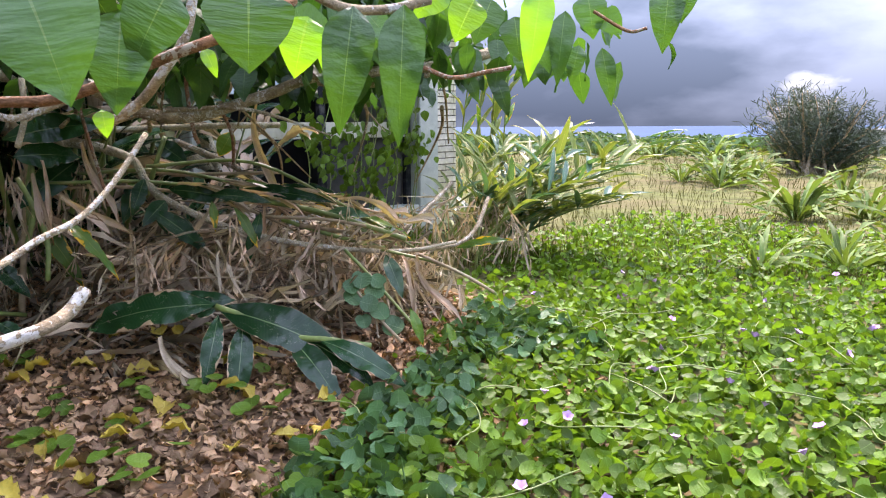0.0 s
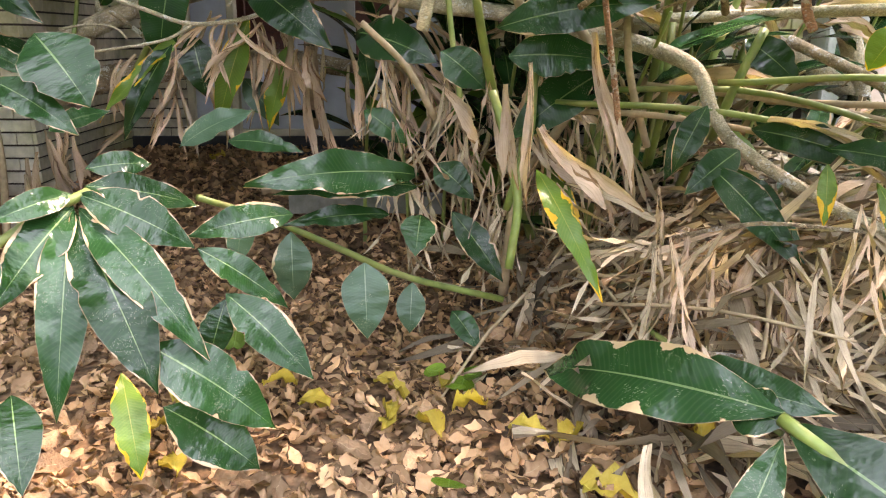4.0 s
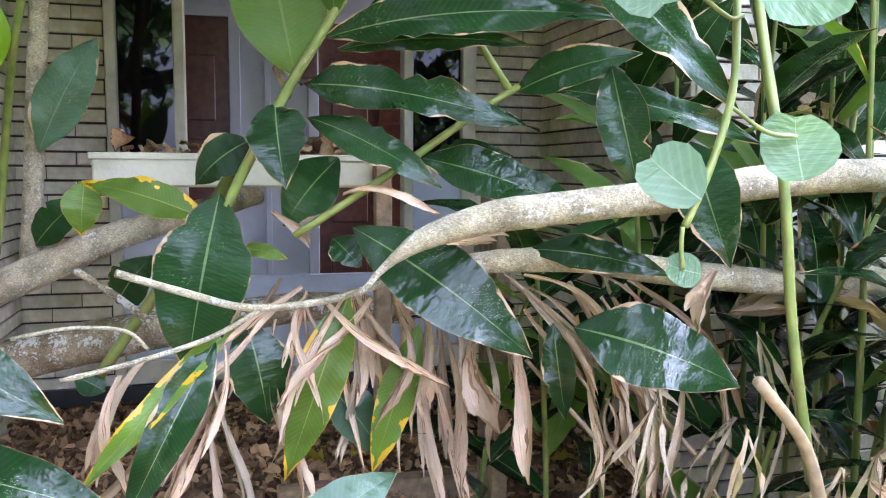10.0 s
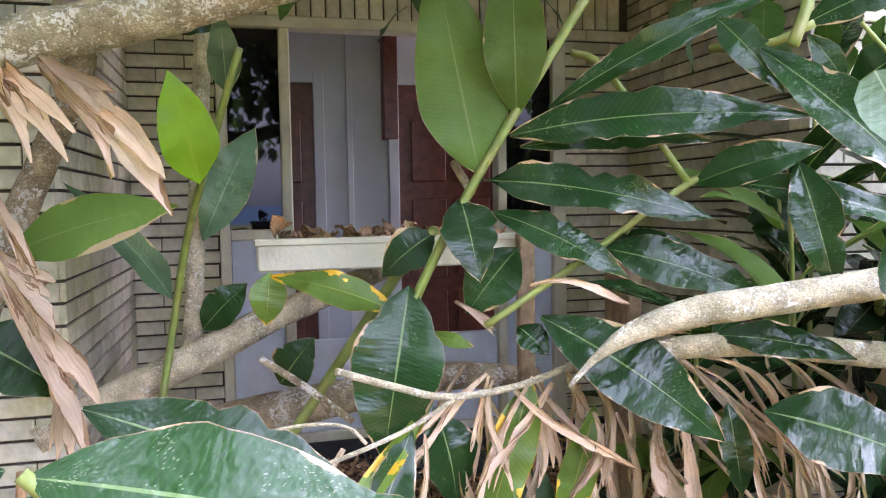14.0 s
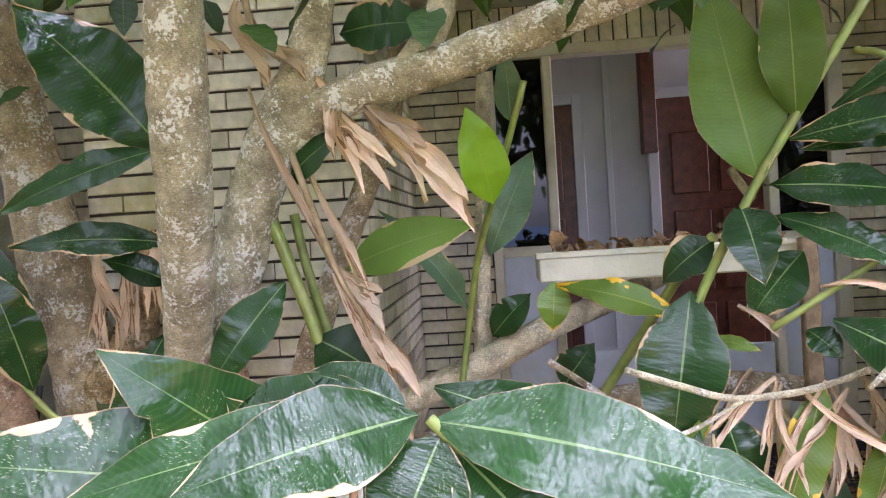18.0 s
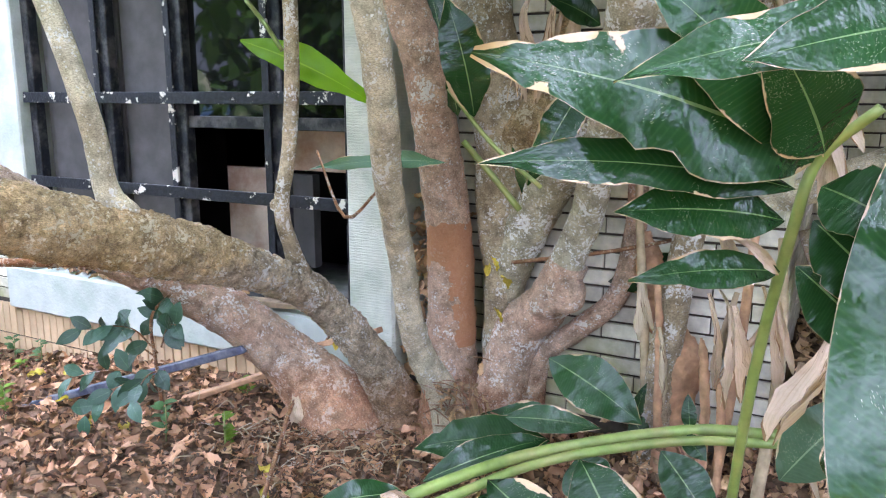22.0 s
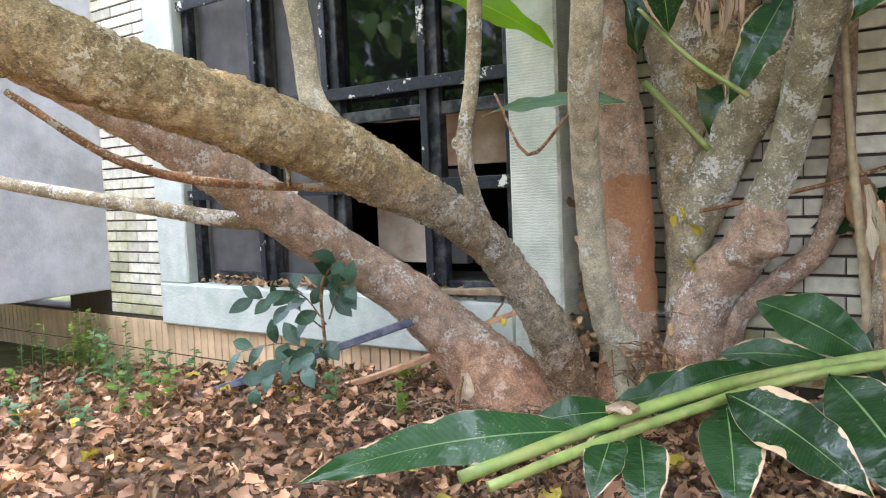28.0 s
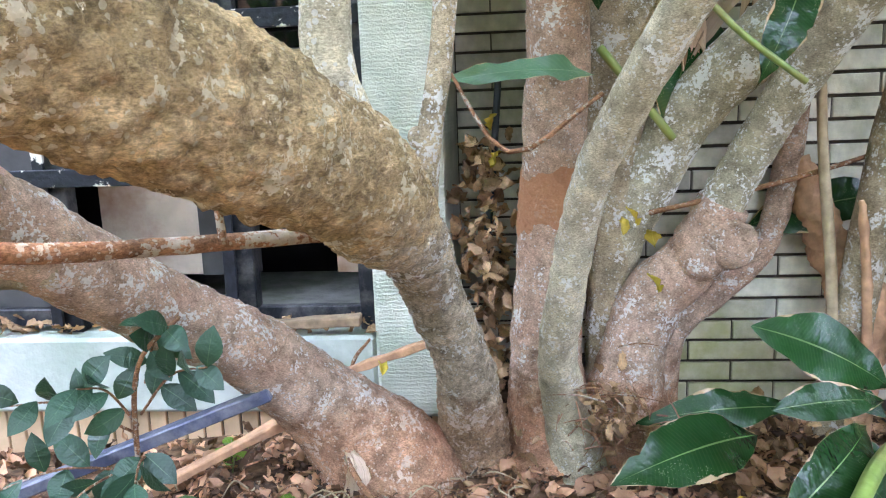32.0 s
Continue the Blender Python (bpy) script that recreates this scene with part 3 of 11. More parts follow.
CROWN_MASS = foliage("tree_crown", (0.034, 0.098, 0.018), (0.13, 0.22, 0.06), (0.3, 0.3, 0.1), 0.0, 0.4, through=0.3, veins=7, rib_width=0.014, vein_depth=0.07, piece=True, span=(0.45, 1.5))
LEAF_FIG = foliage("dark_oval_leaf", (0.022, 0.068, 0.038), (0.09, 0.17, 0.09), (0.3, 0.3, 0.1), 0.0, 0.3, through=0.15, veins=8, rib_width=0.02, vein_depth=0.1)
LEAF_SHRUB = foliage("bleached_cane_leaf", (0.175, 0.215, 0.06), (0.44, 0.44, 0.2), (0.5, 0.42, 0.2), 0.04, 0.42, through=0.25, vein_depth=0.06, spec=0.22)
FIELD_MASS = foliage("dry_field_grass", (0.10, 0.10, 0.032), (0.3, 0.25, 0.12), (0.3, 0.2, 0.1), 0.0, 0.85, through=0.15, rib_width=0, vein_depth=0, piece=True, vary=0.4, spec=0.05)
STRAP = foliage("strap_leaf", (0.13, 0.19, 0.05), (0.2, 0.26, 0.08), (0.3, 0.25, 0.1), 0.02, 0.65, through=0.2, vein_depth=0.05, rib_width=0.03, spec=0.2, span=(0.55, 1.4))
HEDGE = foliage("far_scrub", (0.075, 0.13, 0.045), (0.14, 0.2, 0.06), (0.3, 0.25, 0.1), 0.0, 0.6, through=0.2, vein_depth=0, rib_width=0, piece=True)
NEEDLE = foliage("grey_green_needles", (0.045, 0.065, 0.035), (0.14, 0.2, 0.06), (0.3, 0.25, 0.1), 0.0, 0.7, through=0.1, vein_depth=0, rib_width=0, piece=True)
FLOWER = material("lilac_petal", (0.60, 0.36, 0.66), 0.6, bump=0)
LITTER_SOIL = material("litter_soil", (0.07, 0.044, 0.027), 0.95, grain=40, spread=0.6, stain=(0.18, 0.10, 0.055), stain_scale=18, stain_amount=0.8, bump=1.0, bump_scale=45)

# ---- mesh tools ----
def link(name, bm, mat, parent=None, label="", smooth=False):
    """One mesh object from a bmesh, under a thing or a part, or at top level."""
    me = bpy.data.meshes.new(name)
    bm.to_mesh(me)
    bm.free()
    if smooth:
        me.shade_smooth()
    return mesh_object(name, me, mat, parent, label)


def mesh_object(name, me, mat, parent=None, label=""):
    if mat and not me.materials:
        me.materials.append(mat)
    ob = new(name, me)
    if parent:
        ob.parent = parent
    if label:
        ob["label"] = label
    return ob


part = link


def box(x0, y0, z0, x1, y1, z1, bevel=0.004):
    bm = bmesh.new()
    bmesh.ops.create_cube(bm, size=1.0)
    bmesh.ops.scale(bm, vec=(x1 - x0, y1 - y0, z1 - z0), verts=bm.verts)
    bmesh.ops.translate(bm, vec=((x0 + x1) / 2, (y0 + y1) / 2, (z0 + z1) / 2), verts=bm.verts)
    if bevel:
        bmesh.ops.bevel(bm, geom=bm.edges[:], offset=bevel, segments=1, affect="EDGES")
    return bm


def slab(ob_name, mat, parent, x0, y0, z0, x1, y1, z1, bevel=0.004, label=""):
    return link(ob_name, box(x0, y0, z0, x1, y1, z1, bevel), mat, parent, label)


def thing(name, label, category, group="", at=(0, 0, 0)):
    ob = new(name)
    ob.location = at
    ob.empty_display_size = 0.1
    return tagged(ob, label, category, group)


def spline(points, steps=6):
    """A smooth line through the points, whatever their number of columns."""
    p = np.array(points, float)
    if len(p) < 3:
        t = np.linspace(0, 1, steps + 1)[:, None]
        return p[0] * (1 - t) + p[-1] * t
    p = np.vstack([2 * p[0] - p[1], p, 2 * p[-1] - p[-2]])
    rows = []
    for k in range(1, len(p) - 2):
        for t in np.linspace(0, 1, steps, endpoint=False):
            a, b, c, d = p[k - 1:k + 3]
            rows.append(0.5 * (2 * b + (c - a) * t + (2 * a - 5 * b + 4 * c - d) * t * t + (3 * b - a - 3 * c + d) * t ** 3))
    rows.append(p[-2])
    return np.array(rows)


def limb(points, sides=14, steps=7, rough=0.06, knots=(), seed=0, fine=0.0, rings=0.0):
    """A tapered tube through (x, y, z, radius) rows, a little lumpy. Closed at both ends."""
    rows = spline(points, steps)
    bm = bmesh.new()
    rng = random.Random(seed)
    hoops, side = [], None
    shift = rng.uniform(0, 50)
    for i, (x, y, z, r) in enumerate(rows):
        ahead = Vector(rows[min(i + 1, len(rows) - 1)][:3] - rows[max(i - 1, 0)][:3]).normalized()
        if side is None:
            side = ahead.orthogonal().normalized()
        side = (side - ahead * side.dot(ahead)).normalized()
        up = ahead.cross(side)
        centre = Vector((x, y, z))
        ring = []
        for k in range(sides):
            a = 2 * math.pi * k / sides
            way = side * math.cos(a) + up * math.sin(a)
            at = centre + way * r
            lump = noise.noise(at * (0.55 / max(r, 0.01)) + Vector((shift, 0, 0))) + 0.6 * noise.noise(at * (1.7 / max(r, 0.01)) + Vector((0, shift, 0)))
            grit = fine * (0.7 * noise.noise(at * 48.0) + 0.9 * noise.noise(Vector((at.x * 70, at.y * 70, at.z * 150))) + 0.5 * noise.noise(at * 21.0)) if fine else 0.0
            if rings:
                fold = noise.noise(Vector((i * 0.42 + shift, 1.3 * math.cos(a), 1.3 * math.sin(a))))
                grit += rings * (fold if fold < 0.1 else 0.1) * 2.0
            ring.append(bm.verts.new(centre + way * (r * (1 + rough * lump) + grit)))
        hoops.append(ring)
    for a, b in zip(hoops, hoops[1:]):
        for k in range(sides):
            bm.faces.new((a[k], a[(k + 1) % sides], b[(k + 1) % sides], b[k]))
    bm.faces.new(hoops[0][::-1])
    bm.faces.new(hoops[-1])
    for (x, y, z, r) in knots:
        made = bmesh.ops.create_icosphere(bm, subdivisions=2, radius=r, matrix=Matrix.Translation((x, y, z)))
        for v in made["verts"]:
            v.co += (v.co - Vector((x, y, z))) * 0.25 * noise.noise(v.co * 30)
    return bm


def branch(name, mat, parent, points, label="", **kw):
    return link(name, limb(points, **kw), mat, parent, label, smooth=True)


def outline(s, shape):
    """Half width along a pointed leaf: rises quickly from the stalk, tapers long to the tip."""
    peak = 0.5 ** (1 / shape)
    if s < peak:
        return max(0.02, math.sin(math.pi / 2 * s / peak) ** 0.85)
    q = (s - peak) / (1 - peak)
    return max(0.0, 1 - q ** 2.15) * (1 - 0.12 * q)


def blade(base, tip, width, face=(0, 0, 1), sag=0.1, fold=0.15, wave=0.03, shape=0.75, nl=14, nw=4, twist=0.0, seed=0, ragged=0.0, curl=0.0):
    """Vertices, faces and UVs of one leaf blade from base to tip; face is the way its upper side looks."""
    rng = random.Random(seed)
    b, t, f = Vector(base), Vector(tip), Vector(face)
    along = t - b
    length = along.length
    ahead = along.normalized()
    side = ahead.cross(f)
    side = side.normalized() if side.length > 1e-4 else ahead.orthogonal().normalized()
    up = side.cross(ahead).normalized()
    verts, uvs, faces = [], [], []
    phase = rng.uniform(0, 6)
    bites = [(rng.uniform(0.15, 0.95), rng.choice((-1, 1)), rng.uniform(0.3, 0.9)) for _ in range(int(ragged * 9))]
    tears = [(rng.random() ** 2, rng.random() ** 2) for _ in range(nl + 1)]
    for i in range(nl + 1):
        s = i / nl
        w = width / 2 * outline(s, shape)
        if i == nl:
            w = width * 0.008
        centre = b + ahead * (length * s) + up * (sag * length * 4 * s * (1 - s)) - up * curl * length * s ** 3
        spin = twist * s
        sd = side * math.cos(spin) + up * math.sin(spin)
        un = up * math.cos(spin) - side * math.sin(spin)
        for k in range(nw + 1):
            u = k / nw * 2 - 1
            ww = w
            for at, which, deep in bites:
                if abs(s - at) < 0.045 and u * which > 0:
                    ww *= 1 - 0.4 * deep * (1 - abs(s - at) / 0.045)
            side_phase = phase + (2.1 if u > 0 else 0)
            ripple = wave * length * (0.75 * math.sin(s * 13 + side_phase) + 0.4 * math.sin(s * 27 + 1.7 * side_phase)) * abs(u) ** 1.5
            if ragged and abs(u) > 0.9:
                ww *= 1 - 0.13 * ragged * tears[i][u > 0]
            verts.append(centre + sd * (u * ww) + un * (fold * (1.35 * abs(u) - 0.45 * u * u) * ww + ripple))
            uvs.append((k / nw, s))
    for i in range(nl):
        for k in range(nw):
            a = i * (nw + 1) + k
            faces.append((a, a + 1, a + nw + 2, a + nw + 1))
    return verts, faces, uvs


def blades_mesh(name, blades):
    """One mesh of any number of blades, with their UVs."""
    verts, faces, uvs = [], [], []
    for v, f, u in blades:
        o = len(verts)
        verts += [tuple(p) for p in v]
        faces += [tuple(i + o for i in q) for q in f]
        uvs += u
    me = bpy.data.meshes.new(name)
    me.from_pydata(verts, [], faces)
    layer = me.uv_layers.new(name="UVMap")
    flat = np.array(uvs, np.float32)
    index = np.empty(len(me.loops), np.int32)
    me.loops.foreach_get("vertex_index", index)
    layer.data.foreach_set("uv", flat[index].ravel())
    me.shade_smooth()
    return me


def withered(base, tip, width, face, seed, sag, twist):
    """Ribbons of one dead leaf: rolled together at the stalk, flaring and torn into ragged lobes at the end."""
    r = random.Random(seed)
    b, t = Vector(base), Vector(tip)
    along = t - b
    length = along.length
    ahead = along.normalized()
    side = ahead.cross(Vector(face))
    side = side.normalized() if side.length > 1e-4 else ahead.orthogonal().normalized()
    up = side.cross(ahead).normalized()
    bend, sway, roll = r.gauss(0, 0.08), r.gauss(0, 0.09), r.uniform(0.5, 1.3)
    n, ribbons = 13, []
    for j in range(3):
        lane = j - 1.0
        reach, stray, lift = r.uniform(0.7, 1.06), r.gauss(0, 0.12), r.gauss(0, 0.10)
        verts, uvs, faces = [], [], []
        for i in range(n + 1):
            q = i / n * reach
            flare = 0.22 + 0.95 * min(1.0, q) ** 1.4
            free = max(0.0, q - 0.55)
            turn = twist * (q - 0.2) + roll * lane * (1 - 0.6 * q)
            across = side * math.cos(turn) + up * math.sin(turn)
            out = up * math.cos(turn) - side * math.sin(turn)
            at = b + ahead * (length * q) + up * (sag * length * 4 * q * (1 - q) + bend * length * math.sin(5 * q)) + side * (sway * length * math.sin(3.3 * q + 0.6))
            at += side * (lane * width * 0.66 * flare * math.cos(twist * q)) + up * (abs(lane) * width * 0.35 * flare)
            at += (side * stray + up * lift - Vector((0, 0, 0.5))) * (free * free * length * 1.1)
            half = width * 0.46 * flare * r.uniform(0.75, 1.2) * (1.0 if i < n - 2 else (0.75, 0.45, 0.12)[i - n + 2])
            crease = width * r.uniform(-0.12, 0.12)
            for u in (-1, 0, 1):
                verts.append(at + across * (u * half) + out * (half * 0.7 * abs(u) + crease * (1 - abs(u))))
                uvs.append((0.5 + 0.5 * u, min(1.0, q)))
        for i in range(n):
            for k in range(2):
                a = i * 3 + k
                faces.append((a, a + 1, a + 4, a + 3))
        ribbons.append((verts, faces, uvs))
    return ribbons


def leaf(name, mat, parent, base, tip, width, label="", **kw):
    """A leaf that is a part of its plant; a dead one is shrivelled and torn into strips towards its end."""
    if mat in (LEAF_DEAD, LEAF_STRAW):
        return mesh_object(name, blades_mesh(name, withered(base, tip, width, kw.get("face", (0, -1, 0.2)), kw.get("seed", 0), kw.get("sag", 0.05), kw.get("twist", 0.8))), mat, parent, label)
    if mat in (LEAF, LEAF_EDGE, LEAF_UNDER_LIT, LEAF_YELLOW, LEAF_PALE):
        kw.setdefault("nl", 20)
        kw.setdefault("nw", 6)
        kw.setdefault("shape", 0.66 + 0.06 * (kw.get("seed", 0) * 7 % 5))
    return mesh_object(name, blades_mesh(name, [blade(base, tip, width, **kw)]), mat, parent, label)


def disc(at, radius, face, seed=0, cup=0.12, points=14, notch=0.25):
    """A round, slightly cupped leaf blade with a notch where its stalk joins."""
    rng = random.Random(seed)
    f = Vector(face).normalized()
    a = f.orthogonal().normalized()
    a = (Matrix.Rotation(rng.uniform(0, 6.28), 3, f) @ a)
    b = f.cross(a)
    c = Vector(at)
    verts, uvs, faces = [c - f * radius * cup], [(0.5, 0.5)], []
    for ring, rr in ((1, 0.5), (2, 1.0)):
        for k in range(points):
            ang = 2 * math.pi * k / points
            r = radius * rr * (1 - notch * rr * math.exp(-(min(ang, 6.283 - ang) / 0.3) ** 2)) * (1 + 0.05 * math.sin(3 * ang + seed))
            lift = -cup * radius * (1 - rr * rr) + 0.06 * radius * rr * math.sin(2 * ang + seed)
            verts.append(c + a * (r * math.cos(ang)) + b * (r * math.sin(ang)) + f * lift)
            uvs.append((0.5 + 0.48 * rr * math.sin(ang), 0.5 + 0.48 * rr * math.cos(ang)))
    for k in range(points):
        n = (k + 1) % points
        faces.append((0, 1 + k, 1 + n))
        faces.append((1 + k, 1 + points + k, 1 + points + n, 1 + n))
    return verts, faces, uvs


def round_leaf(parent, at, radius, face, seed):
    return mesh_object("leaf", blades_mesh("leaf", [disc(at, radius, face, seed)]), LEAF_ROUND, parent)


def template(blades):
    """Stacked arrays of a few small pieces, each ready to be strewn."""
    return [(np.array([tuple(p) for p in v], np.float32), f, np.array(u, np.float32)) for v, f, u in blades]


def strew(name, kinds, places):
    """One mesh of many copies of small pieces. places: (kind, Matrix)."""
    verts, faces, uvs, o = [], [], [], 0
    for k, m in places:
        v, f, u = kinds[k]
        a = np.array(m, np.float32)
        verts.append(v @ a[:3, :3].T + a[:3, 3])
        faces += [tuple(i + o for i in q) for q in f]
        uvs.append(u)
        o += len(v)
    me = bpy.data.meshes.new(name)
    me.from_pydata(np.concatenate(verts).tolist(), [], faces)
    layer = me.uv_layers.new(name="UVMap")
    index = np.empty(len(me.loops), np.int32)
    me.loops.foreach_get("vertex_index", index)
    layer.data.foreach_set("uv", np.concatenate(uvs)[index].ravel())
    me.shade_smooth()
    return me


def turned(at, spin=0.0, tilt=0.0, lean=0.0, size=1.0):
    """A pose from a place, a spin about the upright, two tilts and a size."""
    return Matrix.Translation(at) @ Matrix.Rotation(spin, 4, "Z") @ Matrix.Rotation(tilt, 4, "X") @ Matrix.Rotation(lean, 4, "Y") @ Matrix.Scale(size, 4)


def crumple(seed, length=1.0, width=0.6, n=5):
    """A dry curled leaf of unit length, lying flat with its rim bent up."""
    rng = random.Random(seed)
    verts, uvs, faces = [], [], []
    roll, twist, bend = rng.uniform(0.4, 1.9) * rng.choice((-1, 1, 1)), rng.uniform(-1.4, 1.4), rng.uniform(-1.1, 1.1)
    for i in range(n + 1):
        s = i / n
        w = width / 2 * max(0.03, math.sin(math.pi * min(0.99, s ** 0.75)) ** 0.7) * rng.uniform(0.6, 1.25)
        for k in range(5):
            u = k / 2 - 1
            a = u * roll + twist * (s - 0.5)
            x = w * (math.sin(u * roll) / roll) * 1.05
            z = w * (1 - math.cos(u * roll)) / roll + bend * (s - 0.5) ** 2 + rng.uniform(-0.11, 0.11)
            x += rng.uniform(-0.05, 0.05)
            c, d = math.cos(twist * (s - 0.5)), math.sin(twist * (s - 0.5))
            verts.append((x * c - z * d, (s - 0.5) * length + rng.uniform(-0.05, 0.05), x * d + z * c))
            uvs.append((k / 4, s))
    for i in range(n):
        for k in range(4):
            q = i * 5 + k
            faces.append((q, q + 1, q + 6, q + 5))
    return verts, faces, uvs

# ---- the house ----
PITCH, LONG = 0.07, 0.275
brick_meshes = {}


def brick_mesh(length, height):
    key = (round(length, 3), round(height, 3))
    if key not in brick_meshes:
        bm = box(0, -0.013, 0, key[0], 0.006, key[1], 0)
        bmesh.ops.bevel(bm, geom=[e for e in bm.edges if all(v.co.y < 0 for v in e.verts)], offset=0.0025, segments=1, affect="EDGES")
        me = bpy.data.meshes.new("brick")
        bm.to_mesh(me)
        bm.free()
        brick_meshes[key] = me
    return brick_meshes[key]


def bricks(wall, mat, origin, turn, length, z0, z1, long=LONG, pitch=PITCH, gap=0.006, bed=0.011, name="brick", stagger=True, skip=None):
    """Courses of bricks on the face of a wall: from origin along the heading turn (degrees), the face to its right-hand side."""
    base = pose(*origin, 0, 0, turn)
    rng = random.Random(int(length * 1000) + int(turn))
    rows = int(round((z1 - z0) / pitch))
    for r in range(rows):
        x = -(long / 2 if stagger and r % 2 else 0.0)
        while x < length - 0.02:
            a, b = max(x, 0.0), min(x + long, length)
            x += long
            if b - a < 0.03 or (skip and skip(a, b, z0 + r * pitch)):
                continue
            me = brick_mesh(b - a - gap, pitch - bed)
            ob = mesh_object(name, me, mat, wall)
            ob.matrix_local = base @ Matrix.Translation((a + gap / 2, rng.uniform(-0.0015, 0.0015), z0 + r * pitch - origin[2]))


def setting(name, label, category, mat, x0, y0, z0, x1, y1, z1, bevel=0.0):
    return tagged(link(name, box(x0, y0, z0, x1, y1, z1, bevel), mat), label, category, kind="structure")


TOP = 2.95
wall_n1 = setting("wall_north_1", "cream brick wall beside the entrance door", "wall", JOINT, -0.2, 0.0, -0.5, 0.42, 0.2, 2.2)
wall_n2 = setting("wall_north_2", "cream brick wall beside the entrance door", "wall", JOINT, 2.31, 0.0, -0.5, 2.95, 0.2, 2.2)
wall_n3 = setting("wall_north_3", "cream brick wall above the entrance door", "wall", JOINT, -0.2, 0.0, 2.2, 2.95, 0.2, TOP)
wall_w = setting("wall_west", "cream brick side wall of the porch, green with algae low down", "wall", JOINT, -0.22, -1.44, -0.6, -0.006, -0.002, TOP)
wall_e = setting("wall_east", "cream brick side wall of the porch", "wall", JOINT, 2.716, -1.44, -0.6, 2.94, -0.002, TOP)
wall_p1 = setting("wall_pier_1", "stained cream brick wall between porch and barred window", "wall", JOINT, -1.06, -1.494, -0.9, -0.004, -0.9, TOP)
wall_p3 = setting("wall_pier_3", "recessed cream brick wall behind the old tree", "wall", JOINT, -1.60, -0.99, -0.9, -1.062, -0.9, TOP)
wall_p2 = setting("wall_pier_2", "cream brick wall between porch and overgrown window", "wall", JOINT, 2.714, -1.494, -0.9, 4.22, -1.44, TOP)
ceiling = setting("ceiling", "white porch ceiling slab", "ceiling", WHITE, -0.2, -1.75, 2.43, 2.95, 0.0, 2.6)
porch = setting("floor", "dark concrete porch floor under leaf litter", "floor", CONCRETE, 0.0, -1.0, -0.6, 2.71, 0.25, -0.24)
riser = setting("wall_riser", "black mesh-covered riser under the door sill", "wall", MESHY, 0.002, -0.05, -0.26, 2.708, 0.24, -0.022)

# door set: cream frame, two side lights, the double door gone to a dim room behind
door_set = tagged(new("door_1"), "cream painted door frame with two glazed side lights, doorway open", "door", kind="structure")
Y0, Y1 = -0.035, 0.07
for a, b in ((0.42, 0.473), (0.735, 0.79), (1.905, 1.957), (2.232, 2.31)):
    slab("post", CREAM, door_set, a, Y0, -0.02, b, Y1, 2.14, 0.006)
slab("head", CREAM, door_set, 0.42, Y0 - 0.006, 2.14, 2.31, Y1, 2.2, 0.006)
for a, b in ((0.473, 0.735), (1.957, 2.232)):
    slab("rail", CREAM, door_set, a, Y0 + 0.012, 1.06, b, Y1, 1.115, 0.005)
    slab("bottom_rail", CREAM, door_set, a, Y0 + 0.012, -0.02, b, Y1, 0.10, 0.005)
    slab("lower_panel", DOOR_BLUE, door_set, a, 0.0, 0.10, b, 0.03, 1.06, 0.004, "pale blue painted panel")
    slab("pane", GLASS, door_set, a, 0.012, 1.115, b, 0.02, 2.14, 0, "dark glass pane")
slab("threshold", CREAM, door_set, 0.79, Y0, -0.02, 1.905, Y1, 0.03, 0.005)
# the fallen lower door leaf, pale blue, across the opening
slab("lower_leaf", DOOR_BLUE, door_set, 0.80, -0.01, 0.03, 1.90, 0.028, 0.52, 0.004, "pale blue painted lower leaf")

# soldier course over the door and the wall faces
def soldiers(wall, x0, x1, z0, z1):
    me = brick_mesh(0.066, z1 - z0)
    k = x0
    while k < x1 - 0.05:
        ob = mesh_object("brick", me, BRICK, wall)
        ob.matrix_local = Matrix.Translation((k, 0, z0))
        k += 0.076


soldiers(wall_n3, 0.0, 2.70, 2.205, 2.425)
bricks(wall_n1, BRICK, (0.0, 0.0, 0), 0, 0.42, -0.03, 2.2)
bricks(wall_n2, BRICK, (2.31, 0.0, 0), 0, 0.40, -0.03, 2.2)
bricks(wall_w, BRICK, (-0.006, -1.5, 0), 90, 1.5, -0.31, 2.42)
bricks(wall_e, BRICK, (2.716, 0.0, 0), -90, 1.5, -0.31, 2.42)
bricks(wall_p1, BRICK, (-1.06, -1.494, 0), 0, 1.05, -0.38, 2.42)
bricks(wall_p3, BRICK, (-1.556, -0.99, 0), 0, 0.49, -0.38, 2.42)
bricks(wall_p2, BRICK, (2.72, -1.494, 0), 0, 1.45, -0.38, 2.42)

# the dim room behind the open doorway
room_back = setting("wall_room_back", "grey-white wall of the dim room behind the doorway", "wall", ROOM, -1.2, 1.12, -0.1, 4.2, 1.27, 2.8)
setting("wall_room_left", "side wall of the dim room", "wall", ROOM, -1.3, 0.2, -0.1, -1.2, 1.27, 2.8)
room_r = setting("wall_room_right", "side wall of the dim room, with an unseen opening added for the fill lamp", "wall", ROOM, 4.2, 0.2, -0.1, 4.3, 1.27, 0.7)
slab("lintel", ROOM, room_r, 4.2, 0.2, 2.3, 4.3, 1.27, 2.8)
# Added fill lamp and opening: no such window is seen, only brightens the room.
room_fill = new("room_fill_lamp", bpy.data.lights.new("room_fill_lamp", "AREA"))
room_fill.data.shape, room_fill.data.size, room_fill.data.size_y, room_fill.data.energy, room_fill.data.color = "RECTANGLE", 0.9, 1.55, 4.0, (0.84, 0.92, 1.0)
room_fill.matrix_world = look((4.25, 0.68, 1.5), (1.0, 0.66, 1.4))
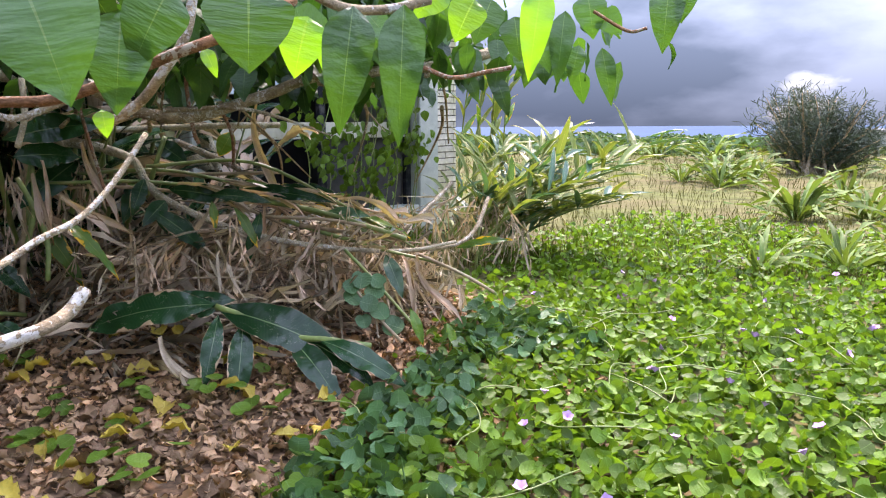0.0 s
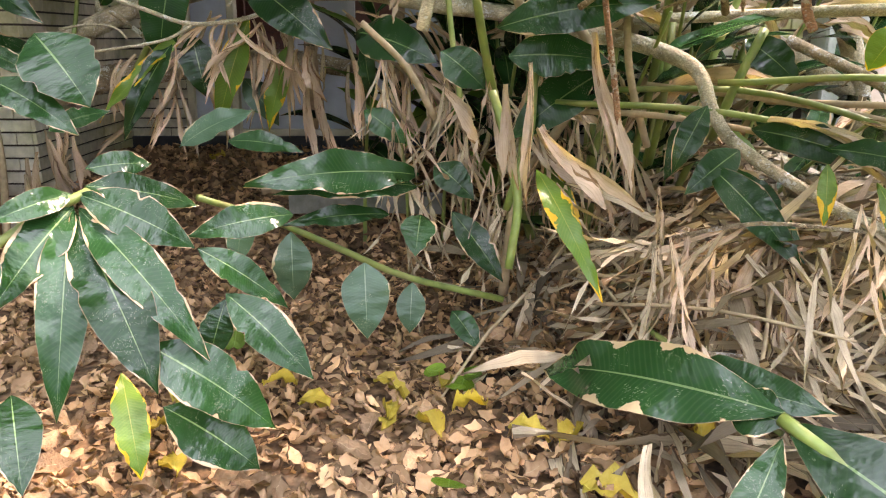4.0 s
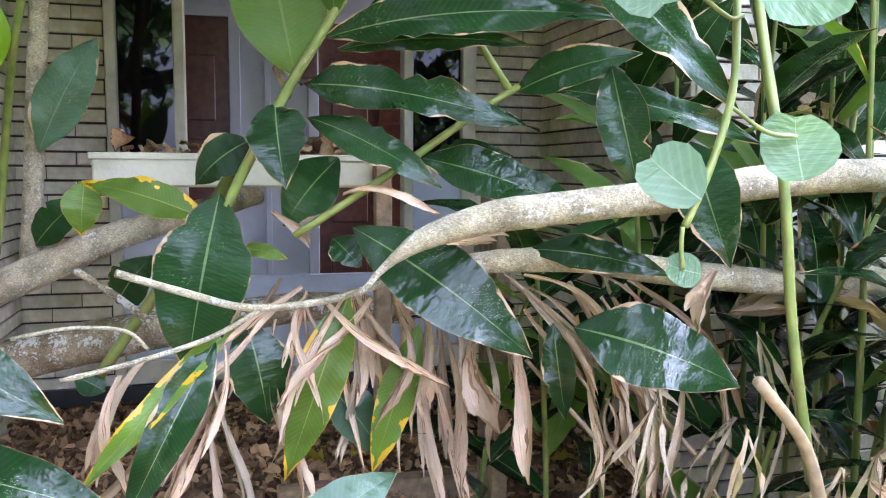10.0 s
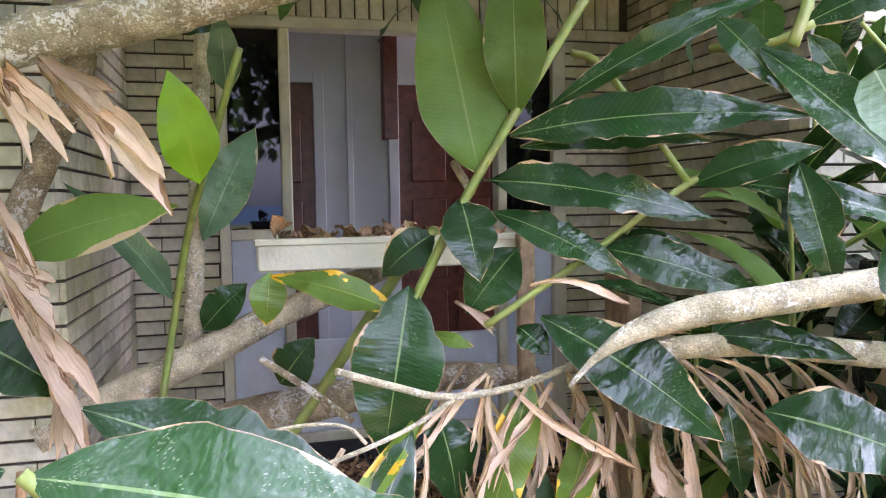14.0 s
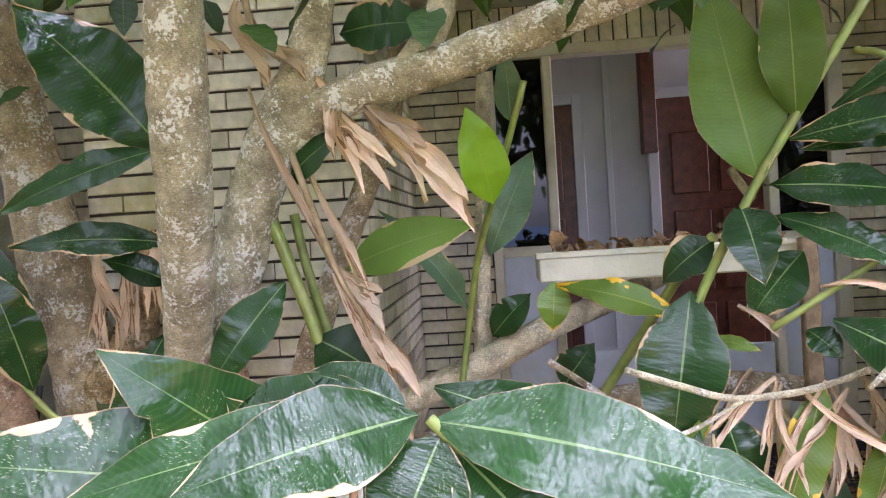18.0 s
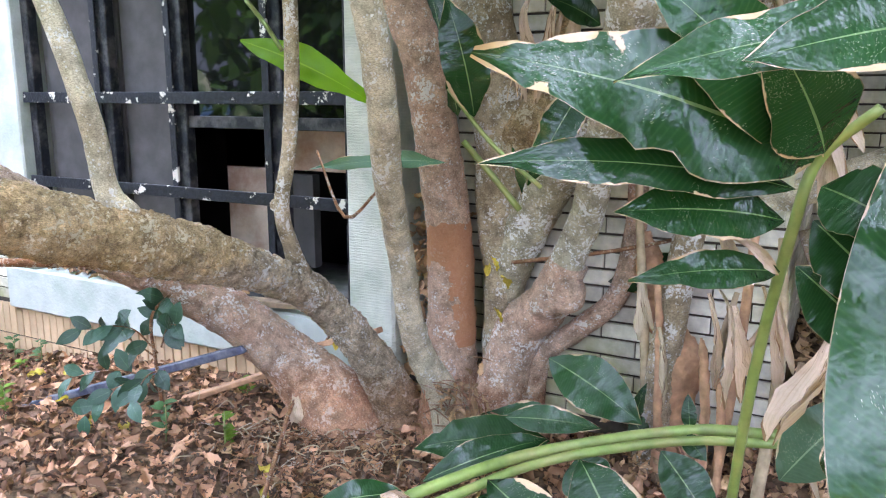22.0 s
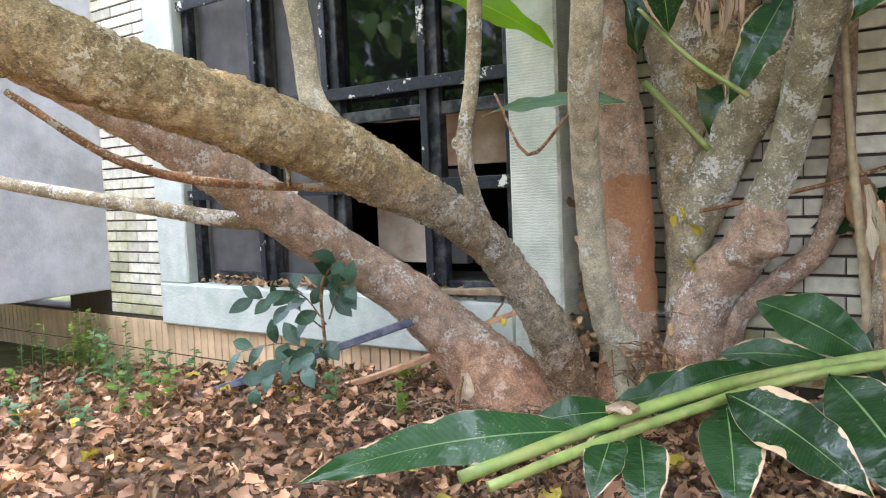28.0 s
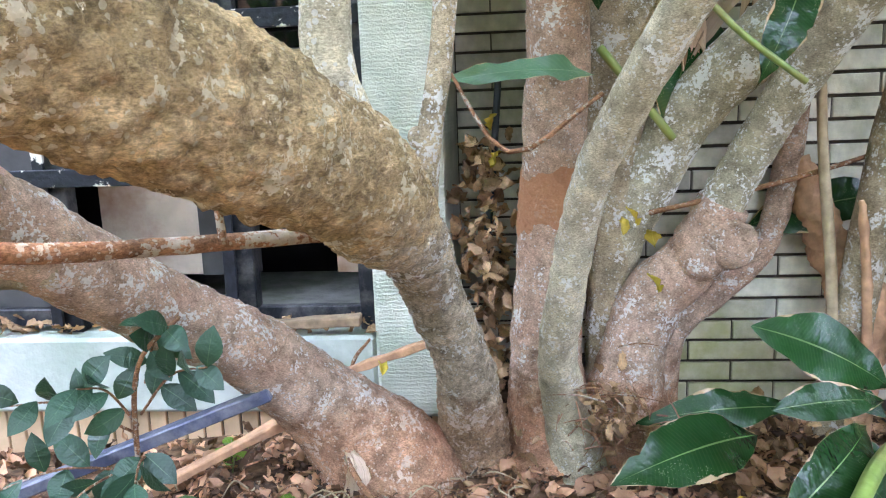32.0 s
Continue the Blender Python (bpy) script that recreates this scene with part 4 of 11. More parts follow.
setting("floor_room", "dusty floor of the dim room", "floor", CONCRETE, -1.3, 0.2, -0.2, 4.3, 2.45, -0.03)
setting("ceiling_room", "ceiling of the dim room", "ceiling", ROOM, -1.3, 0.2, 2.75, 4.3, 2.45, 2.9)
slab("batten", ROOM, room_back, 1.22, 1.09, 0.0, 1.26, 1.12, 2.7)


def panel_door(name, x0, x1, z1, y, group):
    """A red-brown door leaf with six raised panels, in its frame."""
    d = tagged(new(name), "dark red-brown panelled inner door in a pale frame", "door", group, kind="structure")
    slab("jamb", ROOM, d, x0 - 0.07, y - 0.03, -0.03, x0, y + 0.02, z1 + 0.07, 0.004)
    slab("jamb", ROOM, d, x1, y - 0.03, -0.03, x1 + 0.07, y + 0.02, z1 + 0.07, 0.004)
    slab("head", ROOM, d, x0, y - 0.03, z1, x1, y + 0.02, z1 + 0.07, 0.004)
    slab("leaf", DOOR_RED, d, x0, y - 0.012, -0.02, x1, y + 0.02, z1, 0.003)
    w = (x1 - x0 - 0.22) / 2
    for i in range(2):
        for z, h in ((0.14, 0.5), (0.72, 0.55), (1.38, 0.42)):
            a = x0 + 0.08 + i * (w + 0.06)
            if z + h < z1:
                slab("panel", DOOR_RED, d, a, y - 0.026, z, a + w, y - 0.008, z + h, 0.012)
    return d


panel_door("door_2", 0.36, 1.0, 2.04, 1.10, "inner doors")
panel_door("door_3", 1.57, 2.30, 2.04, 1.10, "inner doors")
slab("cupboard_side", DOOR_RED, room_back, 1.46, 1.0, 1.67, 1.555, 1.118, 2.6, 0.004, "dark red-brown hanging cupboard side")

# ---- the barred window and its white surround ----
win = tagged(new("window_1"), "wide window with peeling black steel frame in a white surround", "window", kind="structure")
wall_l1 = setting("wall_front_1", "cream brick strip beside the barred window", "wall", JOINT, -5.6, -1.544, -0.36, -4.40, -1.35, TOP)
setting("wall_front_2", "white plaster wall above the barred window", "wall", WHITE, -4.40, -1.5, 2.262, -1.802, -1.3, TOP)
plinth = setting("wall_plinth", "low wall of upright peach tiles below the window", "wall", JOINT, -8.2, -1.55, -1.1, -1.5, -1.35, -0.36)
bricks(wall_l1, BRICK, (-5.04, -1.544, 0), 0, 0.64, -0.35, 2.42, long=0.235)
SUR = -1.66
slab("surround_jamb", WHITE, win, -4.40, SUR + 0.06, -0.12, -4.11, -1.30, 2.2, 0.01, "white rendered jamb")
slab("surround_column", COMBED, win, -1.80, SUR + 0.05, -0.40, -1.558, -0.905, 2.5, 0.012, "white rendered column with combed surface")
slab("surround_sill", WHITE, win, -4.40, SUR + 0.055, -0.385, -1.802, -1.30, -0.12, 0.012, "white rendered sill, stained green")
slab("surround_head", WHITE, win, -4.405, SUR + 0.06, 2.02, -1.805, -1.30, 2.26, 0.012)
tile = brick_mesh(0.058, 0.20)
for r in range(3):
    for k in range(100):
        x = -8.1 + k * 0.066
        if -1.58 < x:
            break
        ob = mesh_object("tile", tile, TILE, plinth)
        ob.matrix_local = Matrix.Translation((x, -1.55, -0.58 - r * 0.21))
FY = -1.50
for x in (-4.11, -3.48, -2.93, -2.30, -1.862):
    wide = 0.085 if x not in (-4.11, -1.862) else 0.06
    slab("mullion", BLACK, win, x, FY - 0.03, -0.12, x + wide, FY + 0.03, 2.02, 0.005, "peeling black mullion")
    if x not in (-4.11, -1.862):
        slab("flat_bar", FLAKED, win, x - 0.012, FY - 0.055, -0.10, x + 0.03, FY - 0.042, 2.0, 0.002, "flaked flat bar")
for z in (0.42, 0.90, 1.55):
    slab("flat_bar", FLAKED, win, -4.10, FY - 0.072, z - 0.03, -1.806, FY - 0.056, z + 0.03, 0.003, "flaked flat bar")
for a, b, z in ((-2.93, -2.3, 0.75), (-2.3, -1.862, 0.75), (-4.05, -3.48, -0.1), (-3.48, -2.93, -0.1), (-2.9, -1.862, -0.1)):
    slab("sash_rail", BLACK, win, a + 0.07, FY - 0.012, z, b, FY + 0.028, z + 0.06, 0.004)
slab("pane", GLASS, win, -2.22, FY, 0.81, -1.864, FY + 0.006, 2.0, 0, "dusty dark glass pane")
slab("pane", GLASS, win, -2.84, FY + 0.02, 0.81, -2.31, FY + 0.026, 2.0, 0, "dusty dark glass pane")
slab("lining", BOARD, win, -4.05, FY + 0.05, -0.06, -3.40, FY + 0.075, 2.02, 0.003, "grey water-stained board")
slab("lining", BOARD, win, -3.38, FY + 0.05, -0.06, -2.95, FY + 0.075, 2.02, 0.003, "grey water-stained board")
# inside of the barred room
inner = tagged(new("wall_inner_1"), "peach and grey inner partition with a dark hole", "wall", kind="structure")
IY = -1.15
slab("board", PANEL, inner, -2.95, IY, 0.0, -2.55, IY + 0.04, 0.78, 0.003)
slab("board", PANEL, inner, -2.95, IY, 0.52, -1.81, IY + 0.04, 0.80, 0.003)
slab("board", PANEL, inner, -2.02, IY - 0.01, 0.0, -1.81, IY + 0.03, 0.52, 0.003)
slab("board", BOARD, inner, -2.55, IY - 0.02, 0.0, -2.33, IY + 0.04, 0.5, 0.003)
slab("ledge", CONCRETE, inner, -4.1, -1.42, -0.3, -1.81, -0.6, -0.11, 0.01, "dirty ledge covered with debris")
# These walls and the ceiling share the near-black paint that stands for unlit depth.
setting("wall_back_1", "back wall of the barred room, painted black for its unlit depth", "wall", DARK, -5.6, 0.4, -0.6, -1.64, 0.5, 2.6)
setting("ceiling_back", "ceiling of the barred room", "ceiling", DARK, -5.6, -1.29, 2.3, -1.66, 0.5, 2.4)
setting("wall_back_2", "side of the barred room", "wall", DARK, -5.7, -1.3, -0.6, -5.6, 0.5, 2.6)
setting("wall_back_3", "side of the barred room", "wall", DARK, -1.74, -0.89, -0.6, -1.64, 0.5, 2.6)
# Roof is out of view; added so its overhang shades facade and yard.
unseen_roof_slab = setting("unseen_roof_slab", "unseen flat concrete roof slab, added to close the house and shade the yard", "roof", CONCRETE, -9.0, -1.9, TOP, 7.8, 6.0, TOP + 0.18)
# projecting white box of the next room
setting("wall_projecting", "stained pale grey projecting plaster wall", "wall", PLASTER, -7.6, -2.6, -0.2, -5.04, -1.35, 2.6, 0.01)

# ---- the overgrown window on the far side of the porch ----
win2 = tagged(new("window_2"), "broken window in a white surround, overgrown by a vine", "window", kind="structure")
setting("wall_front_3", "white plaster wall above the overgrown window", "wall", WHITE, 4.22, -1.5, 2.2, 7.3, -1.3, TOP)
wall_r3 = setting("wall_front_4", "narrow cream brick corner of the house", "wall", JOINT, 7.26, -1.494, -0.9, 7.72, -1.2, TOP)
bricks(wall_r3, BRICK, (7.26, -1.494, 0), 0, 0.46, -0.45, 2.42)
bricks(wall_r3, BRICK, (7.72, -1.494, 0), 90, 0.3, -0.45, 2.42)
slab("surround_jamb", WHITE, win2, 6.95, SUR, -0.36, 7.25, -1.25, 2.5, 0.012, "white rendered jamb")
slab("surround_jamb", WHITE, win2, 4.22, SUR, -0.36, 4.50, -1.25, 2.5, 0.012, "white rendered jamb")
slab("surround_sill", WHITE, win2, 4.50, SUR + 0.01, -0.36, 6.95, -1.25, -0.10, 0.012, "white rendered sill")
slab("surround_head", WHITE, win2, 4.50, SUR + 0.01, 2.02, 6.95, -1.25, 2.26, 0.012)
for x in (4.50, 5.68, 6.86):
    slab("mullion", BLACK, win2, x, FY - 0.03, -0.10, x + 0.08, FY + 0.03, 2.02, 0.005)
slab("transom", CREAM, win2, 4.58, FY - 0.02, 0.64, 6.86, FY + 0.03, 0.80, 0.005)
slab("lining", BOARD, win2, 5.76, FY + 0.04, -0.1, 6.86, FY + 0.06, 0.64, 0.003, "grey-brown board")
slab("lining", PANEL, win2, 4.58, FY + 0.04, -0.1, 4.95, FY + 0.06, 0.64, 0.003)
slab("pane", DOOR_BLUE, win2, 4.58, FY + 0.04, 1.05, 5.68, FY + 0.05, 2.02, 0.003, "pale blue-grey sheet in the upper light")
slab("plinth_wall", WHITE, win2, 2.72, -1.52, -1.0, 7.3, -1.3, -0.37, 0.01, "white rendered base")
setting("wall_back_4", "back wall of the overgrown room, painted black for its unlit depth", "wall", DARK, 4.0, 0.4, -0.6, 7.8, 0.5, 2.95)
setting("wall_end", "white end wall of the house", "wall", WHITE, 7.5, -1.2, -0.9, 7.7, 6.0, TOP)
setting("wall_rear", "rear wall of the house", "wall", PLASTER, -9.0, 5.8, -0.9, 7.7, 6.0, TOP)
# Second unseen slab over the house, also there to throw shade.
setting("roof", "unseen flat concrete roof slab, added to close the house and shade the yard", "roof", CONCRETE, -8.2, -1.85, 2.951, 7.9, 6.0, 3.15, 0.01)

# ---- the ground, one sheet to the horizon ----
def height(x, y):
    """The lie of the land in metres."""
    z = -0.45
    z -= 0.26 * min(1.0, max(0.0, (-2.2 - x) / 2.2))
    if -0.1 < x < 2.8 and y > -1.9:
        z += 0.34 * min(1.0, (y + 1.9) / 0.9)
    z -= 0.10 * math.exp(-((x + 1.35) ** 2 + (y + 2.05) ** 2) / 0.45)
    z -= 0.09 * math.exp(-((x + 0.4) ** 2 + (y + 4.6) ** 2) / 0.9)
    far = math.hypot(x, y)
    z += 0.035 * noise.noise((x * 0.9, y * 0.9, 0.3)) + 0.25 * min(1.0, far / 30) * noise.noise((x * 0.11, y * 0.11, 2.0))
    if far > 64:
        z -= 36 * min(1.0, (far - 64) / 50) ** 1.3
    return z


bm = bmesh.new()
centre = Vector((1.5, -3.5, 0))
radii = [0.0] + [0.16 * k for k in range(1, 38)] + [6.2 * 1.16 ** k for k in range(1, 26)] + [300, 400]
spokes = 128
rings = []
for r in radii:
    if r == 0.0:
        rings.append([bm.verts.new((centre.x, centre.y, height(centre.x, centre.y)))])
        continue
    ring = []
    for k in range(spokes):
        a = 2 * math.pi * k / spokes
        x, y = centre.x + r * math.cos(a), centre.y + r * math.sin(a)
        ring.append(bm.verts.new((x, y, height(x, y))))
    rings.append(ring)
for k in range(spokes):
    bm.faces.new((rings[0][0], rings[1][k], rings[1][(k + 1) % spokes]))
for a, b in zip(rings[1:], rings[2:]):
    for k in range(spokes):
        bm.faces.new((a[k], b[k], b[(k + 1) % spokes], a[(k + 1) % spokes]))
GROUND = material("earth_and_grass", (0.10, 0.105, 0.036), 0.95, grain=3, spread=0.4, stain=(0.15, 0.105, 0.06), stain_scale=0.35, stain_amount=0.6, bump=0.6, bump_scale=30, spec=0.05)
gn, gl = GROUND.node_tree.nodes, GROUND.node_tree.links
gpos = gn.new("ShaderNodeNewGeometry")
gdist = gn.new("ShaderNodeVectorMath")
gdist.operation = "DISTANCE"
gdist.inputs[1].default_value = (0.0, -2.5, -0.45)
gmap = gn.new("ShaderNodeMapRange")
gmap.inputs["From Min"].default_value, gmap.inputs["From Max"].default_value = 4.2, 6.5
gmix = gn.new("ShaderNodeMix")
gmix.data_type = "RGBA"
gsoil = gn.new("ShaderNodeTexNoise")
gsoil.inputs["Scale"].default_value, gsoil.inputs["Detail"].default_value = 26.0, 8.0
gramp = gn.new("ShaderNodeValToRGB")
gramp.color_ramp.elements[0].color, gramp.color_ramp.elements[1].color = (0.06, 0.038, 0.024, 1), (0.26, 0.155, 0.09, 1)
gramp.color_ramp.elements[0].position, gramp.color_ramp.elements[1].position = 0.35, 0.7
gl.new(gpos.outputs["Position"], gdist.inputs[0])
gl.new(gpos.outputs["Position"], gsoil.inputs["Vector"])
gl.new(gdist.outputs["Value"], gmap.inputs["Value"])
gl.new(gsoil.outputs["Fac"], gramp.inputs["Fac"])
gl.new(gmap.outputs[0], gmix.inputs["Factor"])
gl.new(gramp.outputs["Color"], gmix.inputs["A"])
gbase = gn["Principled BSDF"].inputs["Base Color"]
gl.new(gbase.links[0].from_socket, gmix.inputs["B"])
gl.new(gmix.outputs["Result"], gbase)
ground = tagged(link("ground", bm, GROUND, smooth=True), "bare litter-strewn earth passing into a dry grassy field", "ground", kind="structure")
SEA = material("grey_blue_sea", (0.02, 0.055, 0.11), 0.7, grain=0.02, spread=0.2, bump=0.0, spec=0.1)
bm = bmesh.new()
bmesh.ops.create_grid(bm, x_segments=8, y_segments=8, size=30000)
bmesh.ops.translate(bm, vec=(0, 0, -24), verts=bm.verts)
tagged(link("water", bm, SEA), "grey-blue open sea", "sea", kind="structure")

# ---- the many-stemmed tree before the barred window ----
tree = thing("tree", "old multi-stemmed tree with grey-brown lichen-flecked bark beside the wall", "tree")
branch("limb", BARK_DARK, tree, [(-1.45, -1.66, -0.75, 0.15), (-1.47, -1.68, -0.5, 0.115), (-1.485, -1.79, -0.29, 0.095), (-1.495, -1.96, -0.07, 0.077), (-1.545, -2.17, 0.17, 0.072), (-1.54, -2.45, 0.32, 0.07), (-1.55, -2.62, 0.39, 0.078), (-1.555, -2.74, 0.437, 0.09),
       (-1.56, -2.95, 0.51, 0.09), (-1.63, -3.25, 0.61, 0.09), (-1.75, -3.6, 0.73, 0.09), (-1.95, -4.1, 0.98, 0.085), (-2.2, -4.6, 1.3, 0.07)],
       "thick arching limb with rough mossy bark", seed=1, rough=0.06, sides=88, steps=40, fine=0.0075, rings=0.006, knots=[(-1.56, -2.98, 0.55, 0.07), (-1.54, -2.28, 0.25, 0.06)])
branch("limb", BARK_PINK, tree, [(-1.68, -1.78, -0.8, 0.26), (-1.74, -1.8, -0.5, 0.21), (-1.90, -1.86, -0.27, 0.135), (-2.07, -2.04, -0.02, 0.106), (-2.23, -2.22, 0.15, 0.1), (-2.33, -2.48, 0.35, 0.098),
       (-2.40, -2.75, 0.54, 0.092), (-2.52, -3.05, 0.75, 0.085), (-2.75, -3.4, 1.0, 0.075), (-3.1, -3.7, 1.4, 0.06)],
       "leaning pinkish limb with pale lichen flecks", seed=2, sides=60, steps=30, rough=0.06, fine=0.004, rings=0.003, knots=[(-2.38, -2.66, 0.47, 0.06)])
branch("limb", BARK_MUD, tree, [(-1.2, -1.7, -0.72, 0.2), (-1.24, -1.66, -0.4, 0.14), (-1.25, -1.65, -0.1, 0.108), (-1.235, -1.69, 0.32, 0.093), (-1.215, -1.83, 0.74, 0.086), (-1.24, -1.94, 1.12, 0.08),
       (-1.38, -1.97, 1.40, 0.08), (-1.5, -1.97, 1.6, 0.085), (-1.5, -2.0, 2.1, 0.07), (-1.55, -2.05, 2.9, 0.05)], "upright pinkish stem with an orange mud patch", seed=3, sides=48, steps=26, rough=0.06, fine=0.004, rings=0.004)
branch("limb", BARK_PALE, tree, [(-1.13, -1.74, -0.7, 0.11), (-1.19, -1.79, -0.33, 0.075), (-1.229, -1.92, -0.10, 0.056), (-1.214, -2.046, 0.11, 0.05), (-1.188, -2.127, 0.30, 0.047), (-1.145, -2.248, 0.485, 0.046), (-1.058, -2.433, 0.69, 0.045),
       (-0.965, -2.6, 0.9, 0.044), (-0.93, -2.72, 1.15, 0.042), (-1.0, -2.78, 1.6, 0.04), (-1.1, -2.8, 2.3, 0.035)], "slim pale stem", seed=6, sides=24, steps=14, fine=0.002, rings=0.002)
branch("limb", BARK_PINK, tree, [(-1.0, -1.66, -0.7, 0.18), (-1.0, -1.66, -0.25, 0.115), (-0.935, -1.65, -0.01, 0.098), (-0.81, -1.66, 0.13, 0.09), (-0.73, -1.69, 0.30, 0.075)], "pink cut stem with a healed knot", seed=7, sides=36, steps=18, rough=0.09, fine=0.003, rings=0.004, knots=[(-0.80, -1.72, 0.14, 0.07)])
branch("limb", BARK_LICHEN, tree, [(-0.79, -1.665, 0.18, 0.072), (-0.73, -1.69, 0.32, 0.065), (-0.646, -1.745, 0.50, 0.062), (-0.55, -1.92, 0.75, 0.064), (-0.44, -2.14, 1.0, 0.068), (-0.335, -2.36, 1.282, 0.07), (-0.28, -2.49, 1.54, 0.07), (-0.25, -2.55, 1.8, 0.066), (-0.2, -2.6, 2.3, 0.055), (-0.1, -2.6, 3.0, 0.04)], "pale lichen-covered stem", seed=8, sides=32, steps=20, fine=0.002, rings=0.003)
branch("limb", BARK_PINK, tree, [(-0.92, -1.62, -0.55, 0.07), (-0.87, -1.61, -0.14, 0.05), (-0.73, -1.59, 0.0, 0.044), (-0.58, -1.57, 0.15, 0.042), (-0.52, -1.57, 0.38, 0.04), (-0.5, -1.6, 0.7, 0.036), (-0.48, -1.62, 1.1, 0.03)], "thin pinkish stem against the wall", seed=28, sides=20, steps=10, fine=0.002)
branch("limb", BARK, tree, [(-1.08, -1.6, -0.6, 0.06), (-1.05, -1.59, 0.1, 0.07), (-1.05, -1.61, 0.45, 0.1), (-1.03, -1.64, 0.8, 0.115), (-1.1, -1.66, 1.15, 0.115), (-1.2, -1.62, 1.6, 0.10), (-1.3, -1.6, 2.2, 0.08), (-1.3, -1.7, 3.0, 0.06)], "thick dark stem against the wall", seed=9, sides=32, steps=16, rough=0.1, fine=0.003, rings=0.004)
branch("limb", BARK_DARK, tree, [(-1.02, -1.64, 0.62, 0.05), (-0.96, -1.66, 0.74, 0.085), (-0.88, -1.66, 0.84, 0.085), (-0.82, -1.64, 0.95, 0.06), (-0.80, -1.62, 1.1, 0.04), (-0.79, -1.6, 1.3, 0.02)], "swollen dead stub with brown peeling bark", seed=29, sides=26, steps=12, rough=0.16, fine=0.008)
for k in range(9):
    x, z = -0.94 + 0.035 * k, 1.0 + 0.12 * math.sin(k * 2.3)
    leaf("dead_frond", LEAF_DEAD, tree, (x, -1.64, z + 0.18), (x + 0.05 * math.sin(k), -1.70, z - 0.16), 0.05, "shrivelled brown leaf hanging on the stub", face=(0.2, -1, 0.1), seed=520 + k, twist=1.2 * math.sin(k * 1.7), sag=0.08)
branch("limb", BARK_LICHEN, tree, [(-1.05, -1.58, -0.6, 0.05), (-1.03, -1.58, 0.05, 0.06), (-0.97, -1.61, 0.30, 0.085), (-0.84, -1.66, 0.55, 0.088), (-0.66, -1.8, 0.76, 0.085), (-0.42, -1.95, 1.0, 0.082), (-0.29, -2.0, 1.31, 0.08), (-0.18, -2.03, 1.55, 0.078), (-0.06, -2.02, 1.83, 0.06), (0.0, -2.0, 2.4, 0.05), (0.1, -2.1, 3.1, 0.04)], "grey leaning stem", seed=10, sides=30, steps=16, fine=0.002, rings=0.003)
branch("limb", BARK_LICHEN, tree, [(-0.20, -2.03, 1.50, 0.06), (0.02, -2.04, 1.63, 0.062), (0.32, -2.06, 1.70, 0.058), (0.58, -2.10, 1.77, 0.056), (0.95, -2.17, 1.87, 0.052), (1.5, -2.25, 2.05, 0.045), (2.2, -2.4, 2.35, 0.035)], "smooth greenish overhead limb", seed=11, sides=26, steps=16, fine=0.002, rings=0.003)
branch("limb", BARK_PALE, tree, [(0.22, -2.06, 1.70, 0.04), (0.30, -2.02, 1.82, 0.045), (0.36, -2.0, 2.0, 0.042), (0.5, -2.0, 2.6, 0.03)], "stub rising from the overhead limb", seed=12)
branch("shoot", BARK_PALE, tree, [(-1.56, -2.98, 0.58, 0.05), (-1.56, -3.03, 0.66, 0.034), (-1.55, -3.06, 0.80, 0.031), (-1.54, -3.10, 0.92, 0.03), (-1.62, -3.12, 1.15, 0.028), (-1.8, -3.2, 1.6, 0.022)], "upright lichen-flecked side shoot", seed=13)
branch("shoot", BARK, tree, [(-1.53, -2.28, 0.28, 0.045), (-1.535, -2.31, 0.37, 0.03), (-1.51, -2.39, 0.54, 0.027), (-1.475, -2.38, 0.75, 0.025), (-1.45, -2.38, 1.1, 0.025), (-1.45, -2.4, 1.7, 0.02)], "thin upright side shoot", seed=14, knots=[(-1.53, -2.39, 0.545, 0.024)])
branch("side_branch", BARK, tree, [(-2.28, -2.5, 0.30, 0.04), (-2.5, -2.6, 0.32, 0.034), (-2.8, -2.68, 0.37, 0.032), (-3.2, -2.76, 0.43, 0.031), (-3.8, -2.9, 0.54, 0.028), (-4.6, -3.1, 0.75, 0.02)], "thin level side branch", seed=15)
branch("aerial_root", TWIG, tree, [(-1.58, -2.72, 0.40, 0.012), (-1.66, -2.83, 0.415, 0.013), (-1.81, -2.99, 0.43, 0.013), (-1.93, -3.18, 0.46, 0.013), (-2.03, -3.34, 0.53, 0.012), (-2.2, -3.5, 0.7, 0.01)], "thin red-brown twig", seed=16, sides=8)
branch("aerial_root", TWIG, tree, [(-1.745, -2.95, 0.425, 0.007), (-1.75, -2.95, 0.50, 0.006)], "short twig", seed=26, sides=6)
